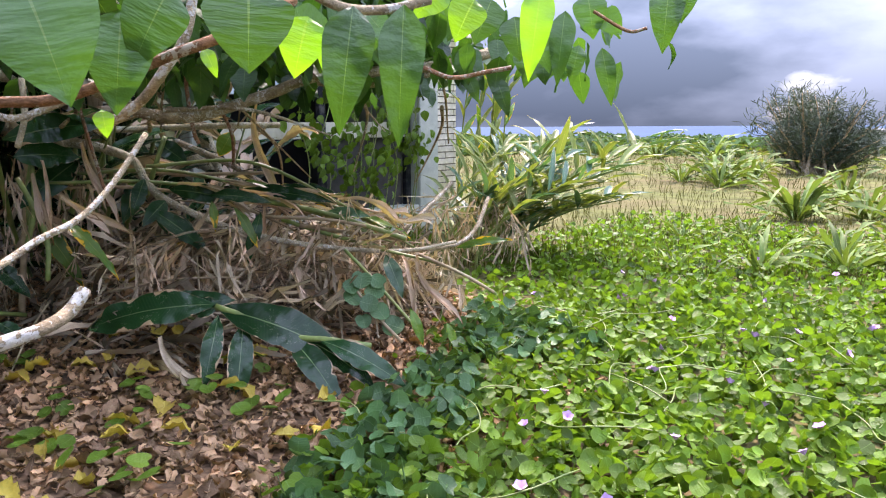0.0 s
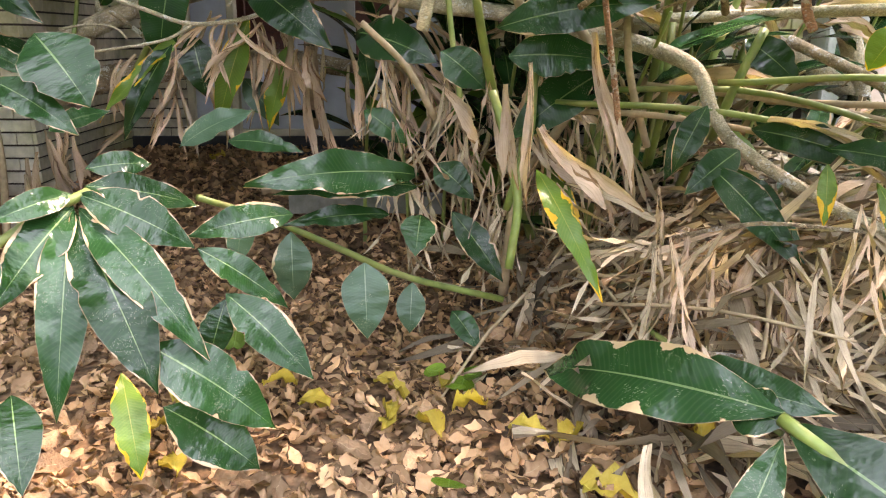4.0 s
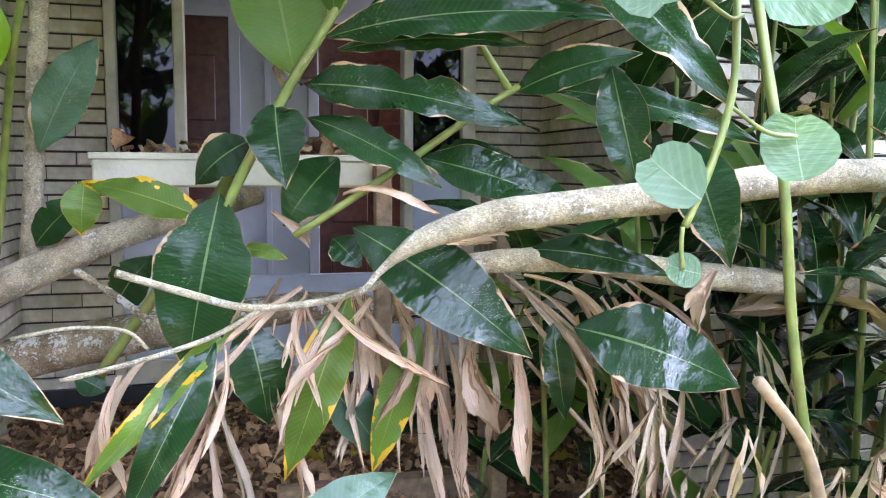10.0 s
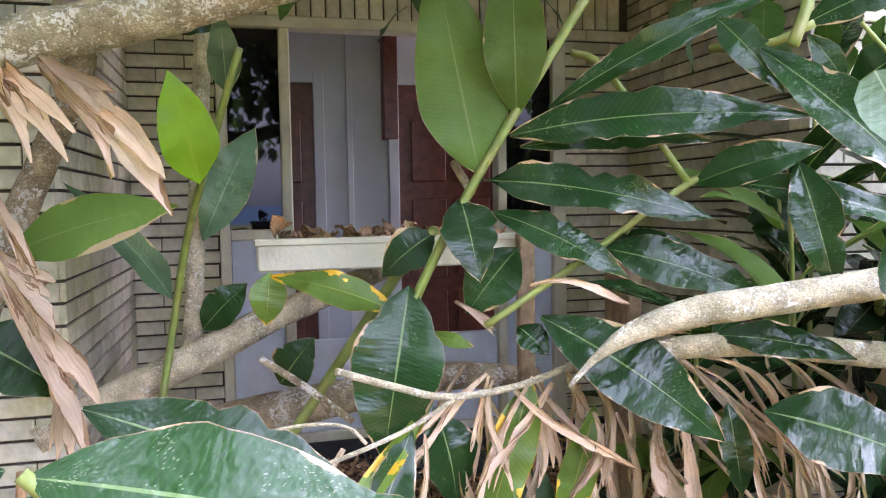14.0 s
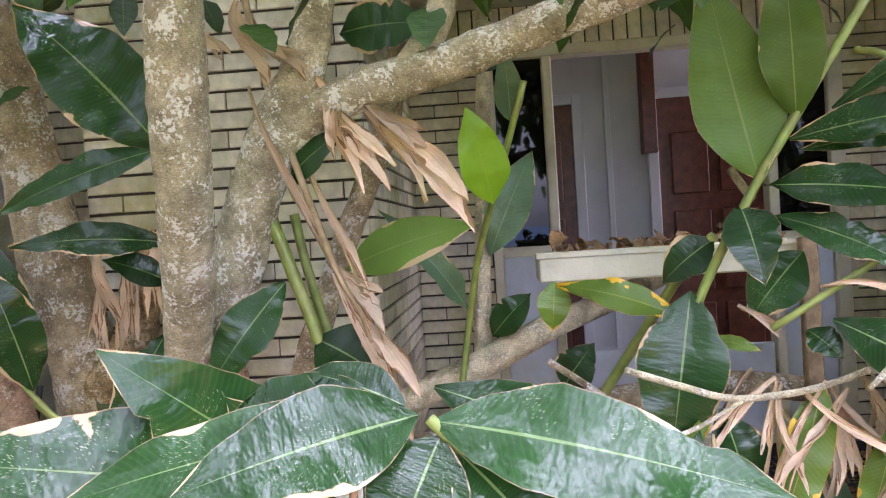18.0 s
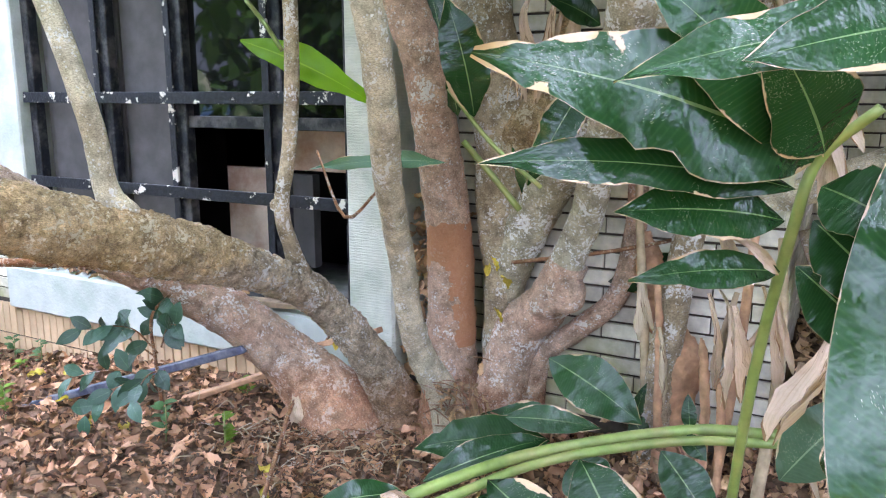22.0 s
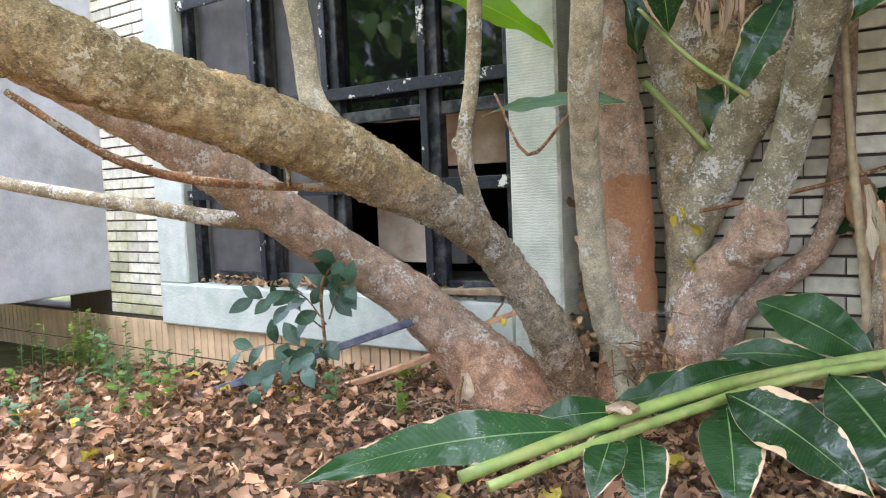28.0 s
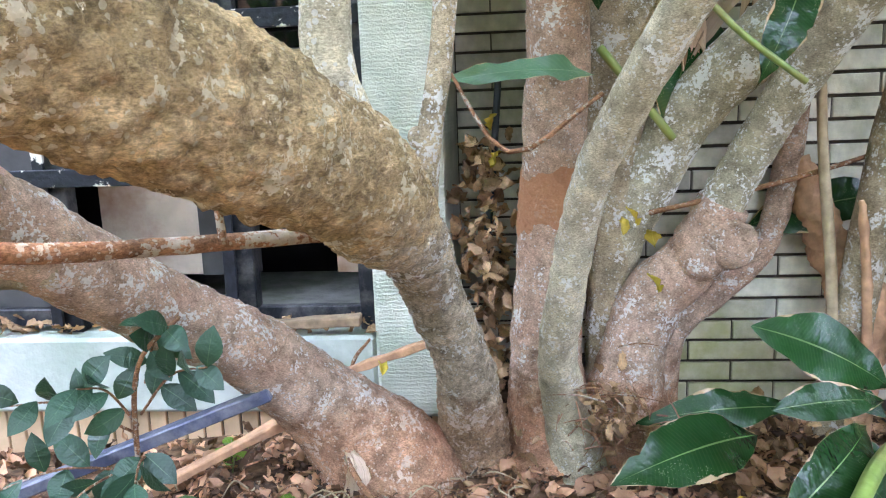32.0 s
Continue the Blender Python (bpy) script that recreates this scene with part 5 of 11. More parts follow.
def knot(parent, at, facing, r):
    """The healed stub of a lopped branch: a rolled collar round a sunken, cracked face."""
    f = Vector(facing).normalized()
    a = f.orthogonal().normalized()
    b = f.cross(a)
    bm = bmesh.new()
    rings = []
    for q, (wide, out) in enumerate(((1.35, -0.55), (1.2, -0.1), (1.02, 0.16), (0.82, 0.2), (0.66, 0.08), (0.5, -0.02), (0.3, -0.06), (0.1, -0.04))):
        ring = []
        for k in range(28):
            g = 2 * math.pi * k / 28
            way = a * math.cos(g) + b * math.sin(g)
            n = noise.noise(Vector((math.cos(g) * 2, math.sin(g) * 2, q * 0.7)))
            ring.append(bm.verts.new(Vector(at) + way * (r * wide * (1 + 0.14 * n)) + f * (r * (out + 0.1 * n))))
        rings.append(ring)
    for p, q in zip(rings, rings[1:]):
        for k in range(28):
            bm.faces.new((p[k], p[(k + 1) % 28], q[(k + 1) % 28], q[k]))
    bm.faces.new(rings[-1])
    return part("knot", bm, BARK_PINK, parent, "healed round knot of a lopped branch", smooth=True)


branch("limb", BARK, tree, [(-0.40, -1.70, -0.5, 0.06), (-0.33, -1.71, 0.2, 0.055), (-0.24, -1.72, 0.724, 0.05), (-0.156, -1.72, 0.968, 0.047), (-0.063, -1.72, 1.209, 0.044), (0.03, -1.73, 1.41, 0.041), (0.13, -1.76, 1.65, 0.038), (0.2, -1.8, 2.1, 0.03)], "slim grey stem leaning towards the porch", seed=27, sides=16, steps=8, fine=0.002)
knot(tree, (-0.715, -1.765, 0.195), (0.25, -0.95, 0.25), 0.058)
knot(tree, (-2.37, -2.83, 0.52), (0.45, -0.85, 0.05), 0.04)
crust_kinds = template([crumple(200 + k, 1.0, 0.8, 4) for k in range(6)])
crust_line = spline([(-1.555, -2.72, 0.43, 0.08), (-1.56, -2.95, 0.51, 0.085), (-1.63, -3.25, 0.61, 0.086), (-1.75, -3.6, 0.73, 0.088), (-1.95, -4.1, 0.98, 0.085)], 30)
crust_rng = random.Random(8)
crust = []
for k in range(2400):
    p = crust_line[crust_rng.randrange(len(crust_line))]
    g = crust_rng.gauss(0.0, 1.1)
    crust.append((crust_rng.randrange(6), turned((p[0] + p[3] * 0.99 * math.sin(g), p[1] - 0.3 * p[3] * math.cos(g), p[2] + p[3] * 0.95 * math.cos(g)), crust_rng.uniform(0, 6.28), crust_rng.gauss(0, 0.5), crust_rng.gauss(0, 0.5) + g, crust_rng.uniform(0.005, 0.018))))
tagged(mesh_object("bark_crust", strew("bark_crust", crust_kinds, crust), BARK_DARK, tree), "loose flakes of mossy bark", kind="stuff")
porch_tree = thing("slim_tree", "slim smooth-barked young tree growing from a fallen log", "tree", at=(0, 0, 0))
branch("stem", BARK_PALE, porch_tree, [(0.36, -1.35, 0.70, 0.036), (0.375, -1.34, 0.95, 0.032), (0.39, -1.33, 1.21, 0.031), (0.427, -1.31, 1.78, 0.030), (0.45, -1.30, 2.1, 0.028), (0.5, -1.3, 2.42, 0.024)], seed=17)
fallen = thing("fallen_log", "pale fallen trunk leaning across the porch", "log")
branch("log", BARK_PALE, fallen, [(-0.1, -1.48, 0.52, 0.05), (0.10, -1.44, 0.615, 0.052), (0.38, -1.44, 0.74, 0.055), (0.60, -1.39, 0.84, 0.05), (0.82, -1.25, 0.905, 0.045), (1.1, -1.02, 0.98, 0.04)], seed=18)
fallen2 = thing("fallen_log", "grey fallen trunk lying across the porch step", "log")
branch("log", BARK, fallen2, [(0.05, -1.36, 0.36, 0.075), (0.25, -1.33, 0.43, 0.075), (0.56, -1.31, 0.49, 0.072), (0.88, -1.28, 0.53, 0.065), (1.3, -1.2, 0.56, 0.055), (1.7, -1.1, 0.5, 0.05)], seed=19)
right_tree = thing("leaning_tree", "pale leaning tree with ringed bark before the porch", "tree")
branch("limb", BARK_PALE, right_tree, [(1.28, -2.42, 0.80, 0.00516), (1.34, -2.44, 0.87, 0.01032), (1.42, -2.47, 0.93, 0.0258), (1.55, -2.51, 0.975, 0.03612), (1.72, -2.55, 1.0, 0.03698), (2.0, -2.57, 1.03, 0.0387), (2.34, -2.57, 1.07, 0.04128), (2.9, -2.5, 1.08, 0.043), (3.4, -2.35, 1.08, 0.043), (3.9, -2.2, 0.9, 0.0473), (4.15, -2.15, 0.4, 0.0559), (4.2, -2.15, -0.5, 0.0774)], "ringed level limb", seed=20)
branch("limb", BARK_PALE, right_tree, [(1.45, -2.27, 0.76, 0.006), (1.5, -2.29, 0.81, 0.012), (1.58, -2.32, 0.85, 0.027), (1.85, -2.37, 0.86, 0.034), (2.12, -2.38, 0.82, 0.036), (2.5, -2.36, 0.78, 0.036), (3.0, -2.3, 0.76, 0.038), (3.6, -2.2, 0.7, 0.042), (4.1, -2.15, 0.45, 0.045)], "level lower limb", seed=21)

# ---- ginger plants, stalks and vines ----
plant = thing("ginger_plant", "tall shell ginger with broad dark brown-edged leaves at the porch", "plant", "ginger plants")
branch("stem", STEM, plant, [(0.98, -2.061, 0.955, 0.0136), (1.028, -2.068, 1.059, 0.0136), (1.139, -2.086, 1.267, 0.0136), (1.264, -2.108, 1.475, 0.0136), (1.476, -2.145, 1.815, 0.0136)], sides=8, steps=5, rough=0.03, seed=101)
branch("stem", STEM, plant, [(1.156, -2.16, 0.912, 0.0103), (1.405, -2.215, 1.081, 0.0103), (1.685, -2.276, 1.279, 0.0103), (1.917, -2.33, 1.382, 0.0103)], sides=8, steps=5, rough=0.03, seed=102)
branch("stem", STEM, plant, [(1.685, -2.276, 1.279, 0.0103), (1.503, -2.163, 1.588, 0.0106), (1.436, -2.092, 1.646, 0.0108)], sides=8, steps=5, rough=0.03, seed=103)
branch("stem", STEM, plant, [(0.623, -1.735, 0.477, 0.0169), (0.815, -1.77, 0.759, 0.0169), (0.983, -1.852, 1.029, 0.0166), (1.056, -2.019, 1.163, 0.0155)], sides=8, steps=5, rough=0.03, seed=104)
leaf("leaf", LEAF_UNDER_LIT, plant, (1.167, -2.091, 1.312), (1.052, -2.086, 1.887), 0.246, face=(-0.17, -0.77, 0.21), seed=105, fold=0.1, sag=-0.03)
leaf("leaf", LEAF_UNDER_LIT, plant, (1.267, -2.109, 1.467), (1.246, -2.134, 1.91), 0.167, face=(-0.23, -0.75, 0.17), seed=106, fold=0.1)
leaf("leaf", LEAF, plant, (1.353, -2.13, 1.487), (1.87, -2.403, 1.758), 0.087, face=(-0.36, -0.7, 0.2), seed=107, fold=0.3, wave=0.017, ragged=0.4)
leaf("leaf", LEAF, plant, (1.247, -2.107, 1.415), (1.899, -2.478, 1.433), 0.141, face=(-0.36, -0.71, 0.27), seed=108, fold=0.25, ragged=0.6, wave=0.015)
leaf("leaf", LEAF, plant, (1.275, -2.115, 1.384), (1.719, -2.332, 1.383), 0.081, face=(-0.33, -0.73, 0.29), seed=109, fold=0.3, ragged=0.5, wave=0.018)
leaf("leaf", LEAF, plant, (1.177, -2.095, 1.296), (1.718, -2.393, 1.175), 0.128, face=(-0.31, -0.74, 0.35), seed=110, fold=0.2, ragged=0.8, wave=0.033)
leaf("leaf", LEAF, plant, (1.116, -2.082, 1.245), (1.131, -2.199, 1.032), 0.155, face=(-0.18, -0.78, 0.38), seed=111, fold=0.2, sag=0.12, ragged=0.4, wave=0.03)
leaf("leaf", LEAF, plant, (1.195, -2.103, 1.213), (1.503, -2.293, 1.038), 0.106, face=(-0.27, -0.75, 0.39), seed=112, ragged=0.6, wave=0.023)
leaf("leaf", LEAF, plant, (1.056, -2.019, 1.155), (0.913, -1.989, 1.036), 0.131, face=(-0.12, -0.79, 0.4), seed=113, sag=0.15, wave=0.013, ragged=0.4)
leaf("leaf", LEAF, plant, (0.975, -2.057, 1.016), (0.887, -2.108, 0.56), 0.251, face=(-0.1, -0.78, 0.52), seed=114, fold=0.12, sag=0.05, ragged=0.3, wave=0.017)
leaf("leaf", LEAF_YELLOW, plant, (0.945, -2.001, 0.942), (0.618, -1.862, 1.036), 0.103, face=(-0.04, -0.79, 0.44), seed=115, fold=0.2)
leaf("leaf", LEAF_YELLOW, plant, (0.615, -1.809, 1.045), (0.601, -1.813, 0.891), 0.107, face=(0.02, -0.79, 0.44), seed=116, sag=0.1)
leaf("leaf", LEAF, plant, (1.299, -2.195, 0.934), (1.702, -2.416, 0.628), 0.198, face=(-0.33, -0.71, 0.53), seed=117, fold=0.12, wave=0.017, ragged=0)
leaf("leaf", LEAF, plant, (1.462, -2.176, 1.114), (1.886, -2.343, 0.963), 0.127, face=(-0.39, -0.7, 0.42), seed=118, wave=0.028, ragged=0)
leaf("leaf", LEAF, plant, (1.279, -2.078, 1.11), (1.137, -2.051, 0.929), 0.162, face=(-0.21, -0.77, 0.43), seed=119, fold=0.1, wave=0.032, ragged=0)
leaf("leaf", LEAF, plant, (1.713, -2.354, 0.888), (2.029, -2.489, 0.83), 0.094, face=(-0.46, -0.64, 0.49), seed=120, wave=0.023, ragged=0)
leaf("leaf", LEAF, plant, (1.504, -2.135, 1.103), (1.692, -2.286, 1.116), 0.091, face=(-0.36, -0.71, 0.39), seed=121, wave=0.014, ragged=0.4)
leaf("leaf", LEAF, plant, (1.256, -2.134, 0.902), (1.317, -2.204, 0.833), 0.089, face=(-0.24, -0.75, 0.49), seed=122, wave=0.023, ragged=0.4)
leaf("leaf", LEAF, plant, (1.699, -2.28, 1.278), (1.956, -2.444, 1.361), 0.115, face=(-0.45, -0.66, 0.31), seed=123, fold=0.25, wave=0.013, ragged=0)
leaf("leaf", LEAF_YELLOW, plant, (1.029, -2.026, 0.87), (1.144, -2.108, 0.845), 0.046, face=(-0.16, -0.77, 0.49), seed=124)
leaf("leaf", LEAF_DEAD, plant, (1.274, -2.185, 1.011), (1.495, -2.293, 1.002), 0.030, face=(-0.29, -0.74, 0.44), seed=125, twist=-1.67, wave=0.05, ragged=1, sag=0.09, curl=0.11)
leaf("leaf", LEAF_DEAD, plant, (1.483, -2.346, 0.903), (1.647, -2.439, 0.919), 0.040, face=(-0.37, -0.7, 0.48), seed=126, twist=1.24, wave=0.05, ragged=1, sag=-0.03, curl=-0.04)
leaf("leaf", LEAF_DEAD, plant, (1.108, -2.041, 0.968), (1.226, -2.127, 0.887), 0.029, face=(-0.19, -0.77, 0.46), seed=127, twist=-0.56, wave=0.05, ragged=1, sag=-0.08, curl=-0.01)
plant = thing("ginger_plant", "withered skirt of the shell ginger, yellow and tan leaves hanging down", "plant", "ginger plants")
leaf("leaf", LEAF_YELLOW, plant, (1.301, -2.114, 0.757), (1.128, -2.114, 0.258), 0.134, face=(0.05, -0.77, 0.54), seed=128, fold=0.3, sag=0.06)
leaf("leaf", LEAF_YELLOW, plant, (1.492, -2.115, 0.662), (1.362, -2.106, 0.251), 0.107, face=(-0.02, -0.77, 0.56), seed=129, fold=0.3, sag=0.06)
leaf("leaf", LEAF, plant, (0.959, -2.136, 0.652), (0.735, -2.233, 0.22), 0.118, face=(0.18, -0.75, 0.57), seed=130, fold=0.3, wave=0.023, ragged=0.2)
leaf("leaf", LEAF, plant, (1.033, -2.08, 0.686), (1.087, -2.103, 0.409), 0.169, face=(0.1, -0.77, 0.53), seed=131, wave=0.019, ragged=0.4)
leaf("leaf", LEAF_YELLOW, plant, (1.033, -2.079, 0.703), (0.636, -2.23, 0.307), 0.066, face=(0.18, -0.76, 0.54), seed=132, fold=0.4)
leaf("leaf", LEAF_PALE, plant, (1.247, -2.039, 0.493), (1.402, -2.052, 0.275), 0.135, face=(0.01, -0.77, 0.58), seed=133)
leaf("leaf", LEAF_DEAD, plant, (1.192, -2.068, 0.757), (1.122, -2.093, 0.502), 0.038, face=(0.07, -0.78, 0.5), seed=134, fold=0.6, ragged=1, twist=-1.13, wave=0.05, sag=0.07, curl=0.1)
leaf("leaf", LEAF_DEAD, plant, (1.303, -2.066, 0.725), (1.315, -2.093, 0.422), 0.046, face=(0.02, -0.78, 0.52), seed=135, fold=0.6, ragged=1, twist=1.37, wave=0.05, sag=0.02, curl=0.19)
leaf("leaf", LEAF_DEAD, plant, (1.337, -2.063, 0.743), (1.385, -2.085, 0.474), 0.035, face=(0.0, -0.78, 0.51), seed=136, fold=0.6, ragged=1, twist=-1.25, wave=0.05, sag=0.01, curl=0.17)
leaf("leaf", LEAF_DEAD, plant, (1.429, -2.058, 0.762), (1.484, -2.071, 0.594), 0.041, face=(-0.03, -0.79, 0.48), seed=137, fold=0.6, twist=0.59, wave=0.05, ragged=1, sag=-0.01, curl=-0.03)
leaf("leaf", LEAF_DEAD, plant, (1.517, -2.066, 0.628), (1.527, -2.085, 0.418), 0.046, face=(-0.05, -0.78, 0.53), seed=138, fold=0.6, ragged=1, twist=0.75, wave=0.05, sag=0.11, curl=0.01)
leaf("leaf", LEAF_DEAD, plant, (1.58, -2.065, 0.621), (1.624, -2.1, 0.2), 0.035, face=(-0.08, -0.76, 0.57), seed=139, fold=0.6, ragged=1, twist=0.5, wave=0.05, sag=0.07, curl=0.09)
leaf("leaf", LEAF_DEAD, plant, (1.759, -2.112, 0.577), (1.818, -2.145, 0.173), 0.066, face=(-0.14, -0.75, 0.58), seed=140, fold=0.6, ragged=1, twist=-1.5, wave=0.05, sag=-0.07, curl=-0.09)
leaf("leaf", LEAF_DEAD, plant, (0.918, -2.052, 0.486), (0.965, -2.077, 0.186), 0.025, face=(0.14, -0.75, 0.59), seed=141, fold=0.6, twist=-1.17, wave=0.05, ragged=1, sag=0.04, curl=0.07)
leaf("leaf", LEAF_DEAD, plant, (1.119, -2.052, 0.404), (1.194, -2.119, 0.175), 0.036, face=(0.07, -0.75, 0.61), seed=142, fold=0.6, twist=1.26, wave=0.05, ragged=1, sag=-0.05, curl=-0)
leaf("leaf", LEAF_DEAD, plant, (1.05, -2.079, 0.687), (0.765, -2.164, 0.425), 0.029, face=(0.16, -0.77, 0.52), seed=143, fold=0.6, twist=-1.68, wave=0.05, ragged=1, sag=-0.08, curl=-0.05)
leaf("leaf", LEAF_DEAD, plant, (1.132, -2.067, 0.79), (0.97, -2.098, 0.516), 0.030, face=(0.11, -0.78, 0.49), seed=144, fold=0.6, twist=1.08, wave=0.05, ragged=1, sag=-0.06, curl=0.2)
leaf("leaf", LEAF_DEAD, plant, (1.766, -2.144, 0.773), (2.105, -2.208, 0.479), 0.036, face=(-0.2, -0.76, 0.5), seed=145, fold=0.6, twist=1.63, wave=0.05, ragged=1, sag=0.1, curl=-0.1)
branch("stem", STRAW, plant, [(1.742, -2.145, 0.781, 0.0081), (1.923, -2.15, 0.639, 0.0081), (2.089, -2.208, 0.479, 0.0079), (2.286, -2.27, 0.258, 0.0077)], sides=8, steps=5, rough=0.03, seed=146)
branch("stem", STRAW, plant, [(1.806, -2.113, 0.545, 0.0066), (1.929, -2.171, 0.397, 0.0065), (2.038, -2.229, 0.265, 0.0063)], sides=8, steps=5, rough=0.03, seed=147)
branch("stem", STRAW, plant, [(1.92, -2.139, 0.768, 0.0081), (2.055, -2.152, 0.561, 0.0081), (2.187, -2.217, 0.339, 0.0079)], sides=8, steps=5, rough=0.03, seed=148)
branch("stem", BARK_PALE, plant, [(0.75, -2.278, 0.844, 0.0093), (0.895, -2.227, 0.786, 0.0095), (1.047, -2.176, 0.735, 0.0097), (1.241, -2.167, 0.747, 0.0097), (1.402, -2.157, 0.79, 0.0097)], sides=8, steps=5, rough=0.03, seed=149)
branch("stem", BARK_PALE, plant, [(0.632, -2.303, 0.61, 0.0062), (0.803, -2.244, 0.635, 0.0063), (0.951, -2.185, 0.668, 0.0065), (1.063, -2.176, 0.727, 0.0065)], sides=8, steps=5, rough=0.03, seed=150)
branch("stem", BARK_PALE, plant, [(0.537, -2.298, 0.708, 0.0046), (0.66, -2.292, 0.726, 0.0046), (0.768, -2.289, 0.713, 0.0046), (0.816, -2.291, 0.668, 0.0046)], sides=8, steps=5, rough=0.03, seed=151)
branch("stem", BARK, plant, [(0.581, -1.813, 0.795, 0.0113), (0.696, -1.845, 0.718, 0.0113), (0.829, -1.935, 0.623, 0.0111)], sides=8, steps=5, rough=0.03, seed=152)
branch("stem", BARK, plant, [(1.127, -1.976, 1.35, 0.0127), (1.144, -2.035, 1.292, 0.0124), (1.146, -2.088, 1.267, 0.0121)], sides=8, steps=5, rough=0.03, seed=153)
for k in range(7):
    a = math.pi * (1.12 + 0.115 * ((k * 3) % 7))
    p = (1.18 + 0.035 * k, -2.10 - 0.02 * (k % 4), 0.77 - 0.015 * (k % 3))
    r = 0.22 + 0.06 * (k % 4)
    leaf("leaf", LEAF_DEAD, plant, p, (p[0] + r * math.cos(a), p[1] - 0.06 - 0.03 * (k % 3), p[2] + 0.7 * r * math.sin(a) - 0.08), 0.03 + 0.006 * (k % 3), face=(0.5 * math.cos(k * 2.0), -0.8, 0.4), seed=440 + k, twist=2.4 * math.sin(k * 2.1), sag=0.16 * math.sin(k * 1.3))
plant = thing("ginger_plant", "shell ginger with long level leaves beside the ringed tree", "plant", "ginger plants")
branch("stem", STEM, plant, [(2.132, -2.534, 1.889, 0.0125), (2.142, -2.579, 1.597, 0.0124), (2.144, -2.627, 1.394, 0.0122), (2.158, -2.707, 1.056, 0.0118), (2.177, -2.733, 0.751, 0.0118), (2.226, -2.763, 0.399, 0.0118)], sides=8, steps=5, rough=0.03, seed=154)
branch("stem", STEM, plant, [(1.75, -2.588, 1.577, 0.0138), (1.785, -2.592, 1.676, 0.0138), (1.807, -2.593, 1.775, 0.0138)], sides=8, steps=5, rough=0.03, seed=155)
branch("stem", STEM, plant, [(1.688, -2.364, 1.61, 0.0112), (1.756, -2.486, 1.599, 0.0106), (1.834, -2.555, 1.637, 0.0103)], sides=8, steps=5, rough=0.03, seed=156)
leaf("leaf", LEAF, plant, (1.736, -2.341, 1.282), (2.169, -2.612, 1.147), 0.083, face=(-0.5, -0.62, 0.35), seed=157, fold=0.3, ragged=0.3, wave=0.025)
leaf("leaf", LEAF, plant, (1.8, -2.437, 0.704), (2.133, -2.63, 0.587), 0.204, face=(-0.49, -0.59, 0.57), seed=158, fold=0.08, wave=0.027, ragged=0)
leaf("leaf", LEAF, plant, (1.739, -2.481, 1.593), (1.992, -2.771, 1.199), 0.119, face=(-0.51, -0.62, 0.28), seed=159, fold=0.25, wave=0.021, ragged=0.4)
leaf("leaf", LEAF, plant, (1.677, -2.41, 1.674), (1.797, -2.501, 1.485), 0.094, face=(-0.43, -0.66, 0.21), seed=160, wave=0.015, ragged=0.2)
leaf("leaf", LEAF, plant, (1.859, -2.473, 1.328), (1.906, -2.552, 1.005), 0.118, face=(-0.49, -0.63, 0.37), seed=161, fold=0.3, wave=0.023, ragged=0.4)
leaf("leaf", LEAF, plant, (1.854, -2.509, 1.623), (1.939, -2.537, 1.501), 0.066, face=(-0.49, -0.62, 0.22), seed=162, wave=0.013, ragged=0.4)
leaf("leaf", LEAF, plant, (1.903, -2.58, 1.48), (2.008, -2.756, 1.593), 0.111, face=(-0.53, -0.58, 0.22), seed=163)
leaf("leaf", LEAF, plant, (1.842, -2.505, 1.643), (2.085, -2.665, 1.742), 0.103, face=(-0.51, -0.59, 0.17), seed=164, wave=0.014, ragged=0.2)
leaf("leaf", LEAF, plant, (1.932, -2.649, 1.271), (1.978, -2.757, 1.429), 0.109, face=(-0.54, -0.58, 0.3), seed=165, wave=0.012, ragged=0.4)
leaf("leaf", LEAF, plant, (1.951, -2.66, 1.145), (1.979, -2.783, 0.887), 0.134, face=(-0.55, -0.58, 0.44), seed=166, wave=0.016, ragged=0.4)
leaf("leaf", LEAF_DEAD, plant, (2.013, -2.689, 0.868), (1.96, -2.681, 0.757), 0.040, face=(-0.54, -0.57, 0.52), seed=167, fold=0.5, twist=-0.8, wave=0.05, ragged=1, sag=-0.01, curl=0.01)
leaf("leaf", LEAF_DEAD, plant, (1.859, -2.351, 0.64), (1.975, -2.441, 0.475), 0.047, face=(-0.45, -0.61, 0.59), seed=168, fold=0.5, twist=1.47, wave=0.05, ragged=1, sag=-0, curl=-0.02)
leaf("leaf", LEAF_DEAD, plant, (1.602, -2.286, 0.648), (1.636, -2.305, 0.441), 0.071, face=(-0.36, -0.67, 0.6), seed=169, fold=0.5, ragged=1, twist=-0.83, wave=0.05, sag=0.03, curl=-0.06)
leaf("leaf", LEAF_DEAD, plant, (1.404, -2.234, 0.684), (1.387, -2.241, 0.449), 0.040, face=(-0.28, -0.71, 0.6), seed=170, fold=0.5, twist=1.52, wave=0.05, ragged=1, sag=-0.02, curl=-0.02)
leaf("leaf", LEAF, plant, (1.831, -2.239, 0.675), (1.865, -2.261, 0.412), 0.093, face=(-0.41, -0.64, 0.59), seed=171, wave=0.029, ragged=0.4)
plant = thing("ginger_plant", "young ginger shoots with a bright lime leaf in the porch", "plant", "ginger plants")
branch("stem", STEM, plant, [(0.263, -1.59, 0.524, 0.0121), (0.321, -1.537, 0.86, 0.0124), (0.379, -1.641, 1.145, 0.0119), (0.466, -1.857, 1.398, 0.0108), (0.55, -1.97, 1.652, 0.0103)], sides=8, steps=5, rough=0.03, seed=172)
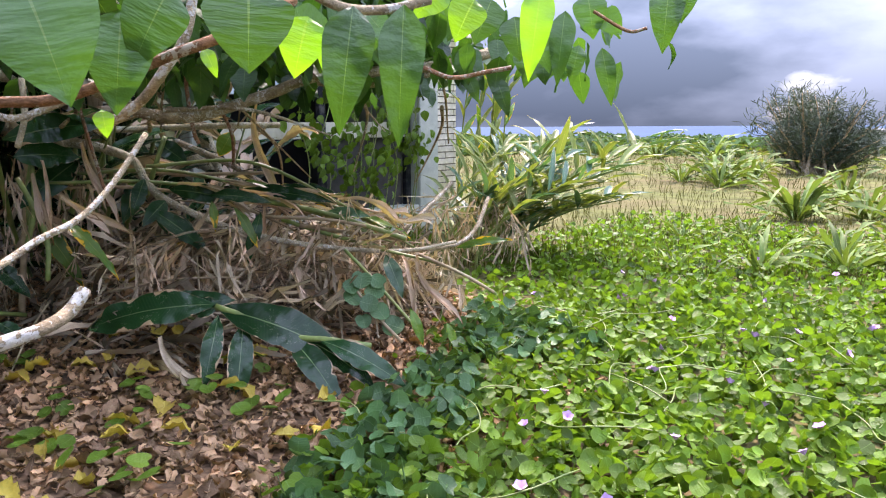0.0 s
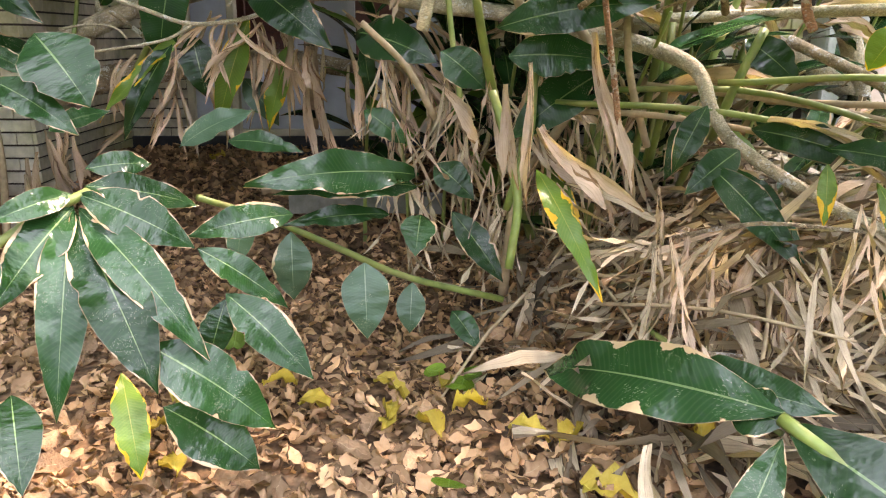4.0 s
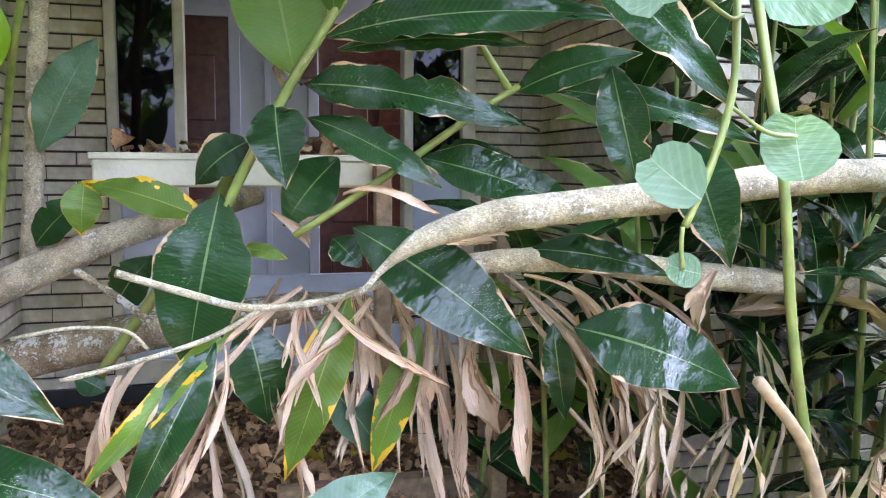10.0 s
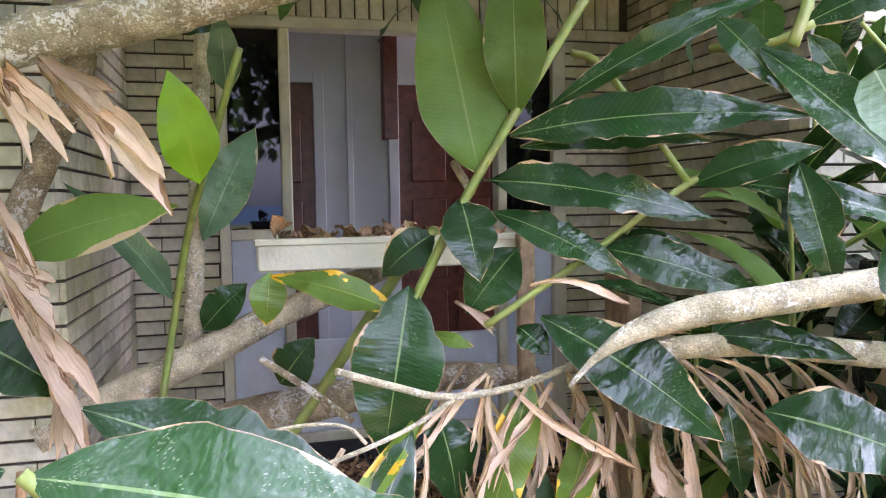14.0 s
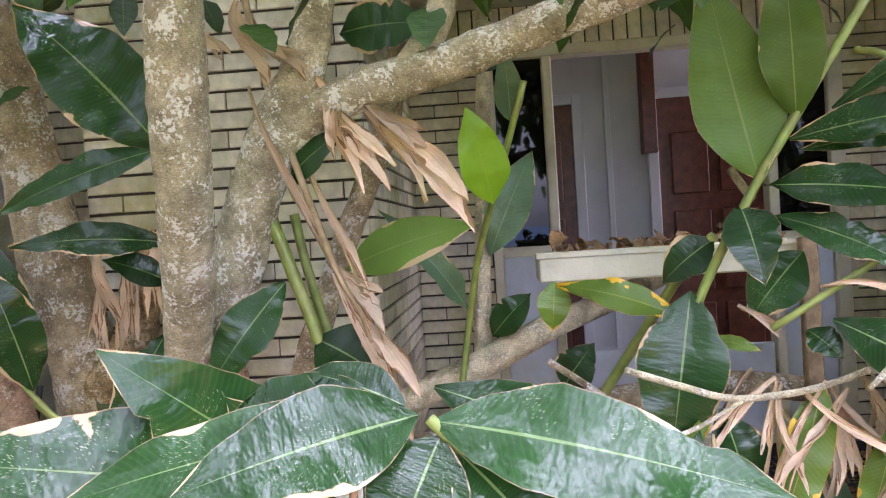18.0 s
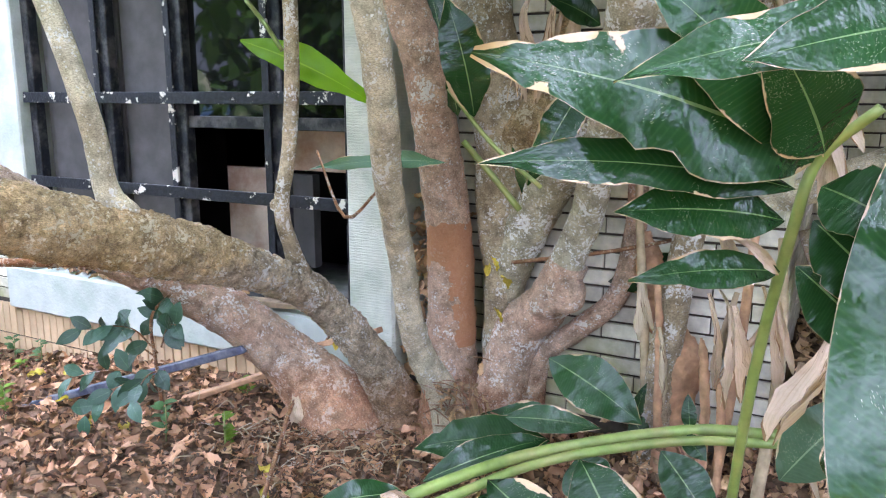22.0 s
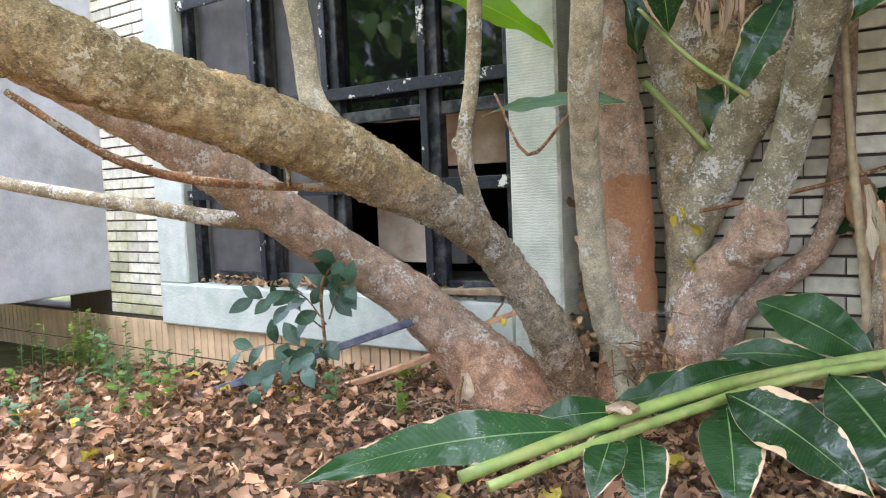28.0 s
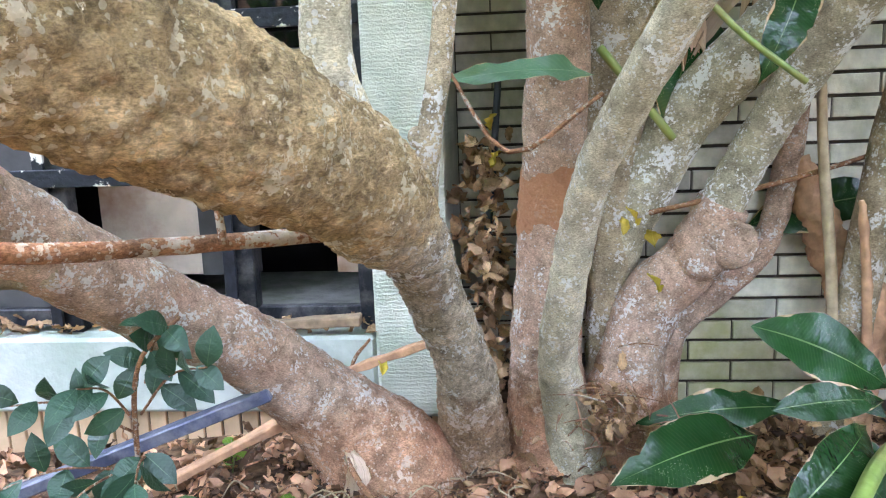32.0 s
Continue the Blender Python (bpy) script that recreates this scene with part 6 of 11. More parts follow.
leaf("leaf", LEAF_LIME, plant, (0.439, -1.959, 1.299), (0.376, -2.053, 1.577), 0.150, face=(0.1, -0.79, 0.27), seed=173, fold=0.2, sag=0.05)
leaf("leaf", LEAF_PALE, plant, (0.411, -1.392, 1.125), (0.593, -1.347, 1.506), 0.168, face=(0.05, -0.8, 0.32), seed=174, fold=0.1)
leaf("leaf", LEAF_PALE, plant, (0.324, -1.533, 0.945), (0.041, -1.65, 1.318), 0.098, face=(0.15, -0.78, 0.38), seed=175, fold=0.5)
leaf("leaf", LEAF_UNDER_LIT, plant, (-0.014, -1.955, 1.131), (0.388, -2.0, 1.242), 0.159, face=(0.18, -0.78, 0.36), seed=176, fold=0.05, wave=0.013, ragged=0)
leaf("leaf", LEAF, plant, (0.404, -1.456, 0.833), (0.553, -1.486, 0.985), 0.129, face=(0.06, -0.79, 0.45), seed=177, wave=0.033, ragged=0.2)
leaf("leaf", LEAF_PALE, plant, (0.51, -1.757, 1.566), (0.496, -1.846, 1.783), 0.095, face=(0.06, -0.78, 0.2), seed=178)
leaf("leaf", LEAF, plant, (0.36, -1.71, 1.749), (0.518, -1.75, 1.76), 0.065, face=(0.07, -0.78, 0.18), seed=179, wave=0.032, ragged=0)
leaf("leaf", LEAF, plant, (0.646, -1.526, 0.651), (0.76, -1.548, 0.804), 0.156, face=(-0.01, -0.79, 0.5), seed=180, wave=0.015, ragged=0.4)
leaf("leaf", LEAF, plant, (0.637, -1.741, 0.426), (0.548, -1.717, 0.471), 0.085, face=(0.02, -0.76, 0.6), seed=181, wave=0.025, ragged=0)
plant = thing("ginger_plant", "shell ginger with torn brown-tipped leaves close to the path", "plant", "ginger plants")
branch("stem", STEM, plant, [(-0.02, -2.62, -0.5, 0.012), (0.02, -2.78, 0.0, 0.011), (0.06, -2.92, 0.4, 0.0105), (0.111, -3.02, 0.7, 0.010), (0.14, -3.032, 0.813, 0.0095), (0.218, -3.053, 0.894, 0.009)], sides=10, steps=6, rough=0.05, seed=182)
leaf("leaf", LEAF_EDGE, plant, (0.138, -3.034, 0.811), (-0.33, -3.331, 0.974), 0.214, face=(0.19, -0.78, 0.36), seed=185, fold=0.08, ragged=0.5, wave=0.032)
leaf("leaf", LEAF_EDGE, plant, (0.113, -3.058, 0.765), (-0.334, -3.314, 0.806), 0.094, face=(0.2, -0.77, 0.43), seed=186, fold=0.1, ragged=0.4, wave=0.02)
leaf("leaf", LEAF, plant, (0.101, -3.075, 0.716), (-0.135, -3.223, 0.732), 0.107, face=(0.13, -0.78, 0.47), seed=187, fold=0.1, wave=0.02, ragged=0.2)
leaf("leaf", LEAF, plant, (0.099, -3.061, 0.63), (-0.117, -3.181, 0.615), 0.070, face=(0.12, -0.77, 0.52), seed=188, fold=0.15, wave=0.029, ragged=0)
leaf("leaf", LEAF, plant, (0.139, -3.031, 0.822), (-0.109, -3.243, 1.093), 0.162, face=(0.11, -0.79, 0.32), seed=189, fold=0.1, ragged=0.3, wave=0.023)
leaf("leaf", LEAF, plant, (0.147, -3.049, 0.824), (0.061, -3.226, 1.016), 0.149, face=(0.06, -0.8, 0.34), seed=190, fold=0.1, ragged=0.4, wave=0.014)
leaf("leaf", LEAF, plant, (0.148, -3.06, 0.772), (0.277, -3.12, 0.712), 0.127, face=(-0.01, -0.79, 0.45), seed=191, wave=0.029, ragged=0.4)
leaf("leaf", LEAF, plant, (0.141, -3.053, 0.716), (0.277, -3.091, 0.586), 0.131, face=(-0.01, -0.79, 0.5), seed=192, wave=0.02, ragged=0.2)
leaf("leaf", LEAF, plant, (0.122, -3.046, 0.639), (0.289, -3.05, 0.477), 0.117, face=(-0.01, -0.77, 0.55), seed=193, wave=0.024, ragged=0)
leaf("leaf", LEAF_DEAD, plant, (0.029, -3.087, 0.684), (0.105, -3.091, 0.637), 0.022, face=(0.08, -0.78, 0.5), seed=194, fold=0.5, twist=-1.56, wave=0.05, ragged=1, sag=0.04, curl=0.02)
leaf("leaf", LEAF_DEAD, plant, (-0.005, -3.045, 0.694), (0.037, -3.041, 0.61), 0.031, face=(0.1, -0.78, 0.5), seed=195, fold=0.5, twist=-1.27, wave=0.05, ragged=1, sag=0.05, curl=0.22)
leaf("leaf", LEAF_DEAD, plant, (0.167, -2.653, 0.477), (0.109, -2.743, 0.217), 0.066, face=(0.03, -0.76, 0.6), seed=196, fold=0.5, ragged=1, twist=-1.34, wave=0.05, sag=0.08, curl=-0.03)
leaf("leaf", LEAF_DEAD, plant, (0.194, -2.642, 0.46), (0.227, -2.677, 0.229), 0.028, face=(-0.01, -0.76, 0.6), seed=197, fold=0.6, twist=-1.2, wave=0.05, ragged=1, sag=-0.05, curl=0.14)
leaf("leaf", LEAF_PALE, plant, (0.107, -2.66, 0.076), (0.281, -2.629, 0.31), 0.134, face=(0.0, -0.74, 0.65), seed=198)
leaf("leaf", LEAF, plant, (0.214, -2.919, 0.213), (0.213, -2.895, 0.319), 0.062, face=(-0.01, -0.73, 0.67), seed=199, wave=0.02, ragged=0.2)
leaf("leaf", LEAF_DEAD, plant, (-0.017, -2.642, 0.456), (0.034, -2.658, 0.26), 0.040, face=(0.08, -0.76, 0.59), seed=200, fold=0.5, twist=-0.56, wave=0.05, ragged=1, sag=0.07, curl=-0.09)
leaf("leaf", LEAF_DEAD, plant, (0.066, -2.69, 0.552), (0.106, -2.726, 0.298), 0.034, face=(0.05, -0.77, 0.57), seed=201, fold=0.5, twist=0.59, wave=0.05, ragged=1, sag=0, curl=0.17)
plant = thing("ginger_plant", "leafy ginger tip hanging close to the path", "plant", "ginger plants")
branch("stem", STEM, plant, [(0.348, -3.309, 0.995, 0.0084), (0.407, -3.306, 0.928, 0.0084), (0.459, -3.274, 0.843, 0.0087)], sides=8, steps=5, rough=0.03, seed=202)
leaf("leaf", LEAF, plant, (0.335, -3.31, 1.0), (0.067, -3.43, 0.949), 0.136, face=(0.21, -0.74, 0.56), seed=203, fold=0.1, sag=0.05, wave=0.014, ragged=0.2)
leaf("leaf", LEAF, plant, (0.331, -3.31, 1.003), (-0.095, -3.392, 0.929), 0.102, face=(0.27, -0.73, 0.56), seed=204, fold=0.12, sag=0.06, wave=0.021, ragged=0)
leaf("leaf", LEAF, plant, (0.352, -3.309, 0.992), (0.764, -3.381, 0.9), 0.136, face=(-0.09, -0.76, 0.58), seed=205, fold=0.1, sag=0.06, wave=0.022, ragged=0.4)
leaf("leaf", LEAF, plant, (0.361, -3.308, 0.973), (0.296, -3.366, 0.832), 0.129, face=(0.1, -0.75, 0.61), seed=206, fold=0.1, wave=0.012, ragged=0.2)
leaf("leaf", LEAF, plant, (0.374, -3.308, 0.959), (0.507, -3.351, 0.812), 0.136, face=(0.0, -0.75, 0.63), seed=207, fold=0.1, wave=0.023, ragged=0.4)
leaf("leaf", LEAF, plant, (0.321, -3.31, 1.011), (0.186, -3.269, 1.052), 0.065, face=(0.15, -0.77, 0.5), seed=208, fold=0.2, wave=0.018, ragged=0)
leaf("leaf", LEAF, plant, (0.301, -3.312, 1.016), (0.061, -3.229, 0.989), 0.081, face=(0.2, -0.75, 0.52), seed=209, fold=0.2, wave=0.024, ragged=0)
plant = thing("ginger_plant", "ginger stalk bent to the ground under the tree, broad green leaves", "plant", "ginger plants")
branch("stem", STEM, plant, [(0.079, -2.148, -0.034, 0.0178), (-0.179, -2.18, -0.061, 0.0186), (-0.543, -2.399, -0.118, 0.0186), (-0.731, -2.631, -0.149, 0.0178), (-0.87, -2.839, -0.188, 0.017), (-1.057, -3.138, -0.244, 0.0158)], sides=8, steps=5, rough=0.03, seed=210)
branch("stem", STEM, plant, [(0.083, -2.205, -0.036, 0.0142), (-0.183, -2.244, -0.069, 0.0149), (-0.51, -2.441, -0.121, 0.0149), (-0.692, -2.674, -0.164, 0.0142), (-0.84, -2.888, -0.206, 0.0136), (-0.973, -3.151, -0.244, 0.0126)], sides=8, steps=5, rough=0.03, seed=211)
leaf("leaf", LEAF, plant, (-0.712, -1.922, -0.005), (-0.363, -1.96, -0.168), 0.197, face=(0.2, -0.72, 0.63), seed=212, fold=0.1, wave=0.021, ragged=0)
leaf("leaf", LEAF, plant, (-0.747, -2.217, -0.124), (-0.454, -2.12, -0.14), 0.097, face=(0.24, -0.7, 0.66), seed=213, fold=0.1, wave=0.015, ragged=0)
leaf("leaf", LEAF, plant, (-0.845, -2.592, -0.201), (-0.57, -2.298, -0.127), 0.114, face=(0.29, -0.66, 0.69), seed=214, wave=0.023, ragged=0.2)
leaf("leaf", LEAF, plant, (-0.882, -2.848, -0.195), (-1.456, -3.256, -0.297), 0.134, face=(0.48, -0.5, 0.75), seed=215, fold=0.15, wave=0.013, ragged=0.2)
leaf("leaf", LEAF_EDGE, plant, (-0.62, -2.622, -0.124), (-0.285, -2.726, -0.289), 0.166, face=(0.23, -0.65, 0.75), seed=216, fold=0.15)
leaf("leaf", LEAF, plant, (-0.418, -2.441, -0.096), (-0.176, -2.627, -0.349), 0.209, face=(0.17, -0.68, 0.74), seed=217, fold=0.1, wave=0.033, ragged=0)
leaf("leaf", LEAF, plant, (-0.23, -2.279, -0.095), (-0.058, -2.307, -0.295), 0.138, face=(0.1, -0.71, 0.7), seed=218, wave=0.019, ragged=0)
leaf("leaf", LEAF, plant, (-0.828, -2.818, -0.196), (-0.8, -3.011, -0.291), 0.098, face=(0.37, -0.57, 0.77), seed=219, wave=0.027, ragged=0.2)
leaf("leaf", LEAF, plant, (-0.773, -2.791, -0.204), (-0.694, -2.967, -0.335), 0.116, face=(0.34, -0.58, 0.78), seed=220, wave=0.028, ragged=0)
leaf("leaf", LEAF, plant, (-0.616, -2.63, -0.158), (-0.532, -2.874, -0.325), 0.145, face=(0.28, -0.63, 0.77), seed=221, wave=0.017, ragged=0)
leaf("leaf", LEAF, plant, (-0.84, -2.703, -0.185), (-1.035, -2.873, -0.194), 0.096, face=(0.39, -0.58, 0.73), seed=222, wave=0.029, ragged=0)
leaf("leaf", LEAF, plant, (-0.171, -2.176, -0.061), (-0.188, -2.151, 0.045), 0.047, face=(0.11, -0.74, 0.64), seed=223, wave=0.019, ragged=0.2)
leaf("leaf", LEAF, plant, (-0.193, -2.19, -0.069), (-0.111, -2.222, -0.125), 0.067, face=(0.1, -0.73, 0.67), seed=224, wave=0.013, ragged=0)
leaf("leaf", LEAF_DEAD, plant, (-0.847, -2.814, -0.151), (-0.78, -2.775, -0.145), 0.049, face=(0.36, -0.6, 0.73), seed=225, sag=-0.04, twist=-1.41, wave=0.05, ragged=1, curl=0.14)
leaf("leaf", LEAF, plant, (-0.417, -1.796, -0.235), (-0.397, -1.768, -0.093), 0.055, face=(-0.3, -0.7, 0.59), seed=226, wave=0.023, ragged=0.4)
leaf("leaf", LEAF, plant, (-0.692, -1.94, -0.31), (-1.117, -2.191, -0.333), 0.191, face=(-0.16, -0.71, 0.69), seed=227, fold=0.1, wave=0.021, ragged=0.4)
leaf("leaf", LEAF, plant, (-0.596, -1.869, -0.257), (-1.007, -1.869, -0.308), 0.122, face=(-0.18, -0.72, 0.65), seed=228, fold=0.1, wave=0.032, ragged=0.4)
leaf("leaf", LEAF, plant, (-0.561, -2.027, -0.302), (-0.422, -2.137, -0.415), 0.187, face=(-0.29, -0.66, 0.69), seed=229, fold=0.1, wave=0.024, ragged=0)
leaf("leaf", LEAF, plant, (-0.432, -1.795, -0.219), (-0.337, -1.899, -0.278), 0.079, face=(-0.31, -0.69, 0.62), seed=230, wave=0.028, ragged=0.2)
leaf("leaf", LEAF, plant, (-0.622, -1.532, 0.204), (-0.177, -1.571, 0.302), 0.164, face=(-0.28, -0.74, 0.46), seed=231, fold=0.1, wave=0.031, ragged=0)
plant = thing("ginger_plant", "thin ginger shoots among the tree stems", "plant", "ginger plants")
branch("stem", STEM, plant, [(-1.105, -1.832, 0.746, 0.0126), (-1.001, -1.803, 0.623, 0.0126), (-0.897, -1.775, 0.495, 0.0126)], sides=8, steps=5, rough=0.03, seed=232)
branch("stem", STEM, plant, [(-1.684, -2.326, 1.229, 0.0077), (-1.617, -2.308, 1.145, 0.0077), (-1.559, -2.296, 1.06, 0.0077)], sides=8, steps=5, rough=0.03, seed=233)
leaf("leaf", LEAF_LIME, plant, (-1.688, -2.358, 1.094), (-1.347, -2.049, 0.875), 0.122, face=(0.49, -0.63, 0.33), seed=234, fold=0.3)
leaf("leaf", LEAF_PALE, plant, (-1.129, -1.919, 0.672), (-1.548, -2.209, 0.648), 0.061, face=(0.44, -0.67, 0.42), seed=235, fold=0.3)
leaf("leaf", LEAF, plant, (-1.109, -1.87, 0.84), (-1.256, -1.838, 1.335), 0.173, face=(0.38, -0.7, 0.3), seed=236, fold=0.2)
leaf("leaf", LEAF, plant, (-0.805, -1.576, 0.901), (-0.911, -1.716, 0.534), 0.235, face=(0.29, -0.75, 0.4), seed=237, wave=0.026, ragged=0)
leaf("leaf", LEAF, plant, (-0.499, -2.105, 1.515), (-0.84, -2.221, 1.917), 0.277, face=(0.37, -0.69, 0.19), seed=238, fold=0.1, wave=0.03, ragged=0)
leaf("leaf", LEAF, plant, (-0.491, -2.104, 1.515), (-0.922, -2.239, 1.341), 0.104, face=(0.39, -0.7, 0.28), seed=239, ragged=0.5, wave=0.015)
leaf("leaf", LEAF_EDGE, plant, (-0.513, -2.062, 1.243), (-0.92, -2.191, 1.255), 0.107, face=(0.38, -0.7, 0.34), seed=240, wave=0.031, ragged=0)
leaf("leaf", LEAF, plant, (-0.541, -2.016, 1.125), (-0.688, -2.125, 1.206), 0.099, face=(0.35, -0.72, 0.37), seed=241, wave=0.027, ragged=0)
leaf("leaf", LEAF, plant, (-0.905, -2.149, 0.843), (-0.961, -2.245, 1.212), 0.158, face=(0.44, -0.66, 0.41), seed=242)
leaf("leaf", LEAF, plant, (-0.608, -1.924, 0.959), (-0.759, -2.043, 0.621), 0.132, face=(0.35, -0.71, 0.49), seed=243, wave=0.034, ragged=0.4)
leaf("leaf", LEAF, plant, (-0.196, -1.992, 1.103), (-0.413, -2.114, 0.807), 0.159, face=(0.26, -0.75, 0.44), seed=244, wave=0.033, ragged=0.4)
leaf("leaf", LEAF, plant, (-0.113, -1.99, 0.928), (0.136, -2.075, 0.781), 0.199, face=(0.15, -0.77, 0.48), seed=245, wave=0.015, ragged=0.2)
leaf("leaf", LEAF, plant, (0.001, -1.911, 1.85), (0.282, -1.941, 1.853), 0.188, face=(0.1, -0.77, 0.14), seed=246, fold=0.1, wave=0.032, ragged=0.4)
leaf("leaf", LEAF, plant, (-0.186, -1.985, 1.391), (0.028, -2.066, 1.534), 0.099, face=(0.18, -0.77, 0.27), seed=247)
branch("stem", STEM, plant, [(-0.248, -1.99, 1.361, 0.0203), (-0.169, -1.989, 1.118, 0.0203), (-0.106, -1.99, 0.911, 0.0203), (-0.101, -1.993, 0.724, 0.0203)], sides=8, steps=5, rough=0.03, seed=248)
branch("stem", STEM, plant, [(-0.184, -1.886, 1.308, 0.0159), (-0.151, -1.888, 1.129, 0.0159), (-0.087, -1.889, 0.877, 0.0159)], sides=8, steps=5, rough=0.03, seed=249)
branch("stem", STEM, plant, [(-0.996, -2.153, 0.934, 0.0081), (-0.845, -2.146, 0.762, 0.0081), (-0.675, -2.137, 0.629, 0.0081)], sides=8, steps=5, rough=0.03, seed=250)
plant = thing("dead_ginger_stalk", "withered tan ginger stalk with split hanging leaves", "plant", "dead stalks")
branch("stalk", STRAW, plant, [(-0.25, -2.05, 1.98, 0.011), (-0.20, -2.05, 1.70, 0.011), (-0.03, -2.06, 1.15, 0.010), (0.06, -2.07, 0.95, 0.009), (0.16, -2.08, 0.45, 0.009)], sides=7, steps=6, rough=0.1, seed=240)
branch("stalk", STRAW, plant, [(-0.09, -2.04, 1.42, 0.009), (0.0, -2.05, 1.20, 0.009), (0.08, -2.06, 0.98, 0.008)], sides=7, steps=5, rough=0.1, seed=241)
for k, (x0, z0, x1, z1, wide, turn) in enumerate([(-0.209, 1.897, -0.042, 1.666, 0.05, 0.5), (-0.142, 1.778, 0.164, 1.338, 0.075, 0.6), (-0.052, 1.624, 0.096, 1.415, 0.06, -0.6), (0.018, 1.684, 0.354, 1.278, 0.085, 0.5), (0.08, 1.63, 0.284, 1.45, 0.055, -0.4),
                                               (-0.232, 1.686, -0.028, 1.149, 0.03, 0.9), (-0.034, 1.147, 0.142, 0.993, 0.065, 0.5), (-0.019, 1.13, 0.19, 0.731, 0.075, 0.6), (0.041, 1.028, 0.148, 0.708, 0.05, -0.8), (-0.075, 1.413, 0.052, 1.111, 0.03, 1.2),
                                               (-0.231, 1.932, -0.171, 1.709, 0.07, 0.4), (-0.467, 1.952, -0.302, 1.735, 0.07, -0.5), (-0.393, 1.913, -0.278, 1.725, 0.035, 0.9), (-0.10, 1.70, 0.03, 1.50, 0.05, -0.9), (0.06, 0.93, 0.12, 0.62, 0.05, 0.7)]):
    leaf("leaf", LEAF_DEAD, plant, (x0, -2.05 - 0.006 * (k % 3), z0), (x1, -2.09 - 0.008 * (k % 4), z1), wide, face=(0.1, -0.8, 0.25), seed=250 + k, twist=turn, sag=0.03 - 0.02 * (k % 4))
plant = thing("vine", "climbing vine with flat round leaves before the porch", "vine", "vines")
branch("stem", STEM, plant, [(1.925, -2.89, 1.812, 0.007), (1.869, -2.934, 1.564, 0.0069), (1.831, -2.971, 1.392, 0.0068), (1.808, -3.005, 1.243, 0.0067), (1.786, -3.014, 1.157, 0.0067), (1.75, -3.023, 1.07, 0.0067), (1.709, -3.031, 0.993, 0.0067)], sides=8, steps=5, rough=0.03, seed=259)
branch("stem", STEM, plant, [(1.795, -3.011, 1.191, 0.0038), (1.868, -3.011, 1.149, 0.0038), (1.93, -3.01, 1.141, 0.0038)], sides=8, steps=5, rough=0.03, seed=260)
branch("stem", STEM, plant, [(1.61, -2.936, 1.543, 0.004), (1.723, -2.996, 1.385, 0.0038), (1.796, -2.998, 1.334, 0.0038), (1.825, -2.996, 1.339, 0.0038)], sides=8, steps=5, rough=0.03, seed=261)
branch("stem", STEM, plant, [(1.704, -3.032, 0.993, 0.0038), (1.702, -3.035, 0.955, 0.0038), (1.705, -3.037, 0.926, 0.0038)], sides=8, steps=5, rough=0.03, seed=262)
round_leaf(plant, (1.686, -3.025, 1.077), 0.059, (-0.19, -0.78, 0.34), 263)
round_leaf(plant, (1.935, -3.011, 1.129), 0.067, (-0.32, -0.73, 0.31), 264)
round_leaf(plant, (1.705, -3.038, 0.925), 0.031, (-0.2, -0.77, 0.43), 265)
round_leaf(plant, (1.829, -3.121, 1.38), 0.089, (-0.35, -0.7, 0.19), 266)
round_leaf(plant, (1.665, -2.964, 1.397), 0.072, (-0.24, -0.75, 0.19), 267)
plant = thing("ginger_plant", "low shell ginger with a fan of long dark leaves", "plant", "ginger plants")
branch("stem", STEM, plant, [(1.037, -4.081, 0.186, 0.0113), (1.139, -3.961, 0.261, 0.0119), (1.217, -3.902, 0.302, 0.0123), (1.258, -3.847, 0.32, 0.0126)], sides=8, steps=5, rough=0.03, seed=268)
branch("stem", STEM, plant, [(1.385, -3.466, 0.214, 0.0102), (1.569, -3.297, 0.104, 0.011), (1.78, -3.234, -0.01, 0.0115), (2.009, -3.174, -0.131, 0.0119), (2.358, -3.115, -0.238, 0.0124)], sides=8, steps=5, rough=0.03, seed=269)
leaf("leaf", LEAF, plant, (1.21, -3.907, 0.282), (1.086, -4.113, 0.078), 0.118, face=(0.35, -0.69, 0.55), seed=270, wave=0.031, ragged=0.2)
leaf("leaf", LEAF, plant, (1.203, -3.908, 0.276), (1.235, -4.182, -0.151), 0.120, face=(0.32, -0.69, 0.6), seed=271, fold=0.12, wave=0.023, ragged=0.2)
leaf("leaf", LEAF, plant, (1.21, -3.91, 0.269), (1.444, -4.129, -0.111), 0.159, face=(0.28, -0.71, 0.59), seed=272, fold=0.1, wave=0.034, ragged=0.2)
leaf("leaf", LEAF, plant, (1.223, -3.909, 0.276), (1.55, -4.067, -0.056), 0.121, face=(0.26, -0.72, 0.58), seed=273, wave=0.016, ragged=0.4)
leaf("leaf", LEAF, plant, (1.223, -3.9, 0.309), (1.488, -3.897, 0.173), 0.124, face=(0.26, -0.74, 0.52), seed=274, wave=0.015, ragged=0.2)
leaf("leaf", LEAF, plant, (1.237, -3.895, 0.329), (1.471, -3.771, 0.253), 0.088, face=(0.26, -0.74, 0.5), seed=275, wave=0.029, ragged=0)
leaf("leaf", LEAF, plant, (1.21, -3.899, 0.309), (1.075, -4.059, 0.271), 0.073, face=(0.35, -0.7, 0.5), seed=276, wave=0.02, ragged=0)
leaf("leaf", LEAF, plant, (1.216, -3.834, 0.36), (1.351, -3.737, 0.358), 0.072, face=(0.28, -0.74, 0.47), seed=277, wave=0.032, ragged=0)
leaf("leaf", LEAF, plant, (1.402, -4.05, -0.019), (1.688, -4.024, -0.258), 0.157, face=(0.19, -0.7, 0.68), seed=278, wave=0.032, ragged=0.2)
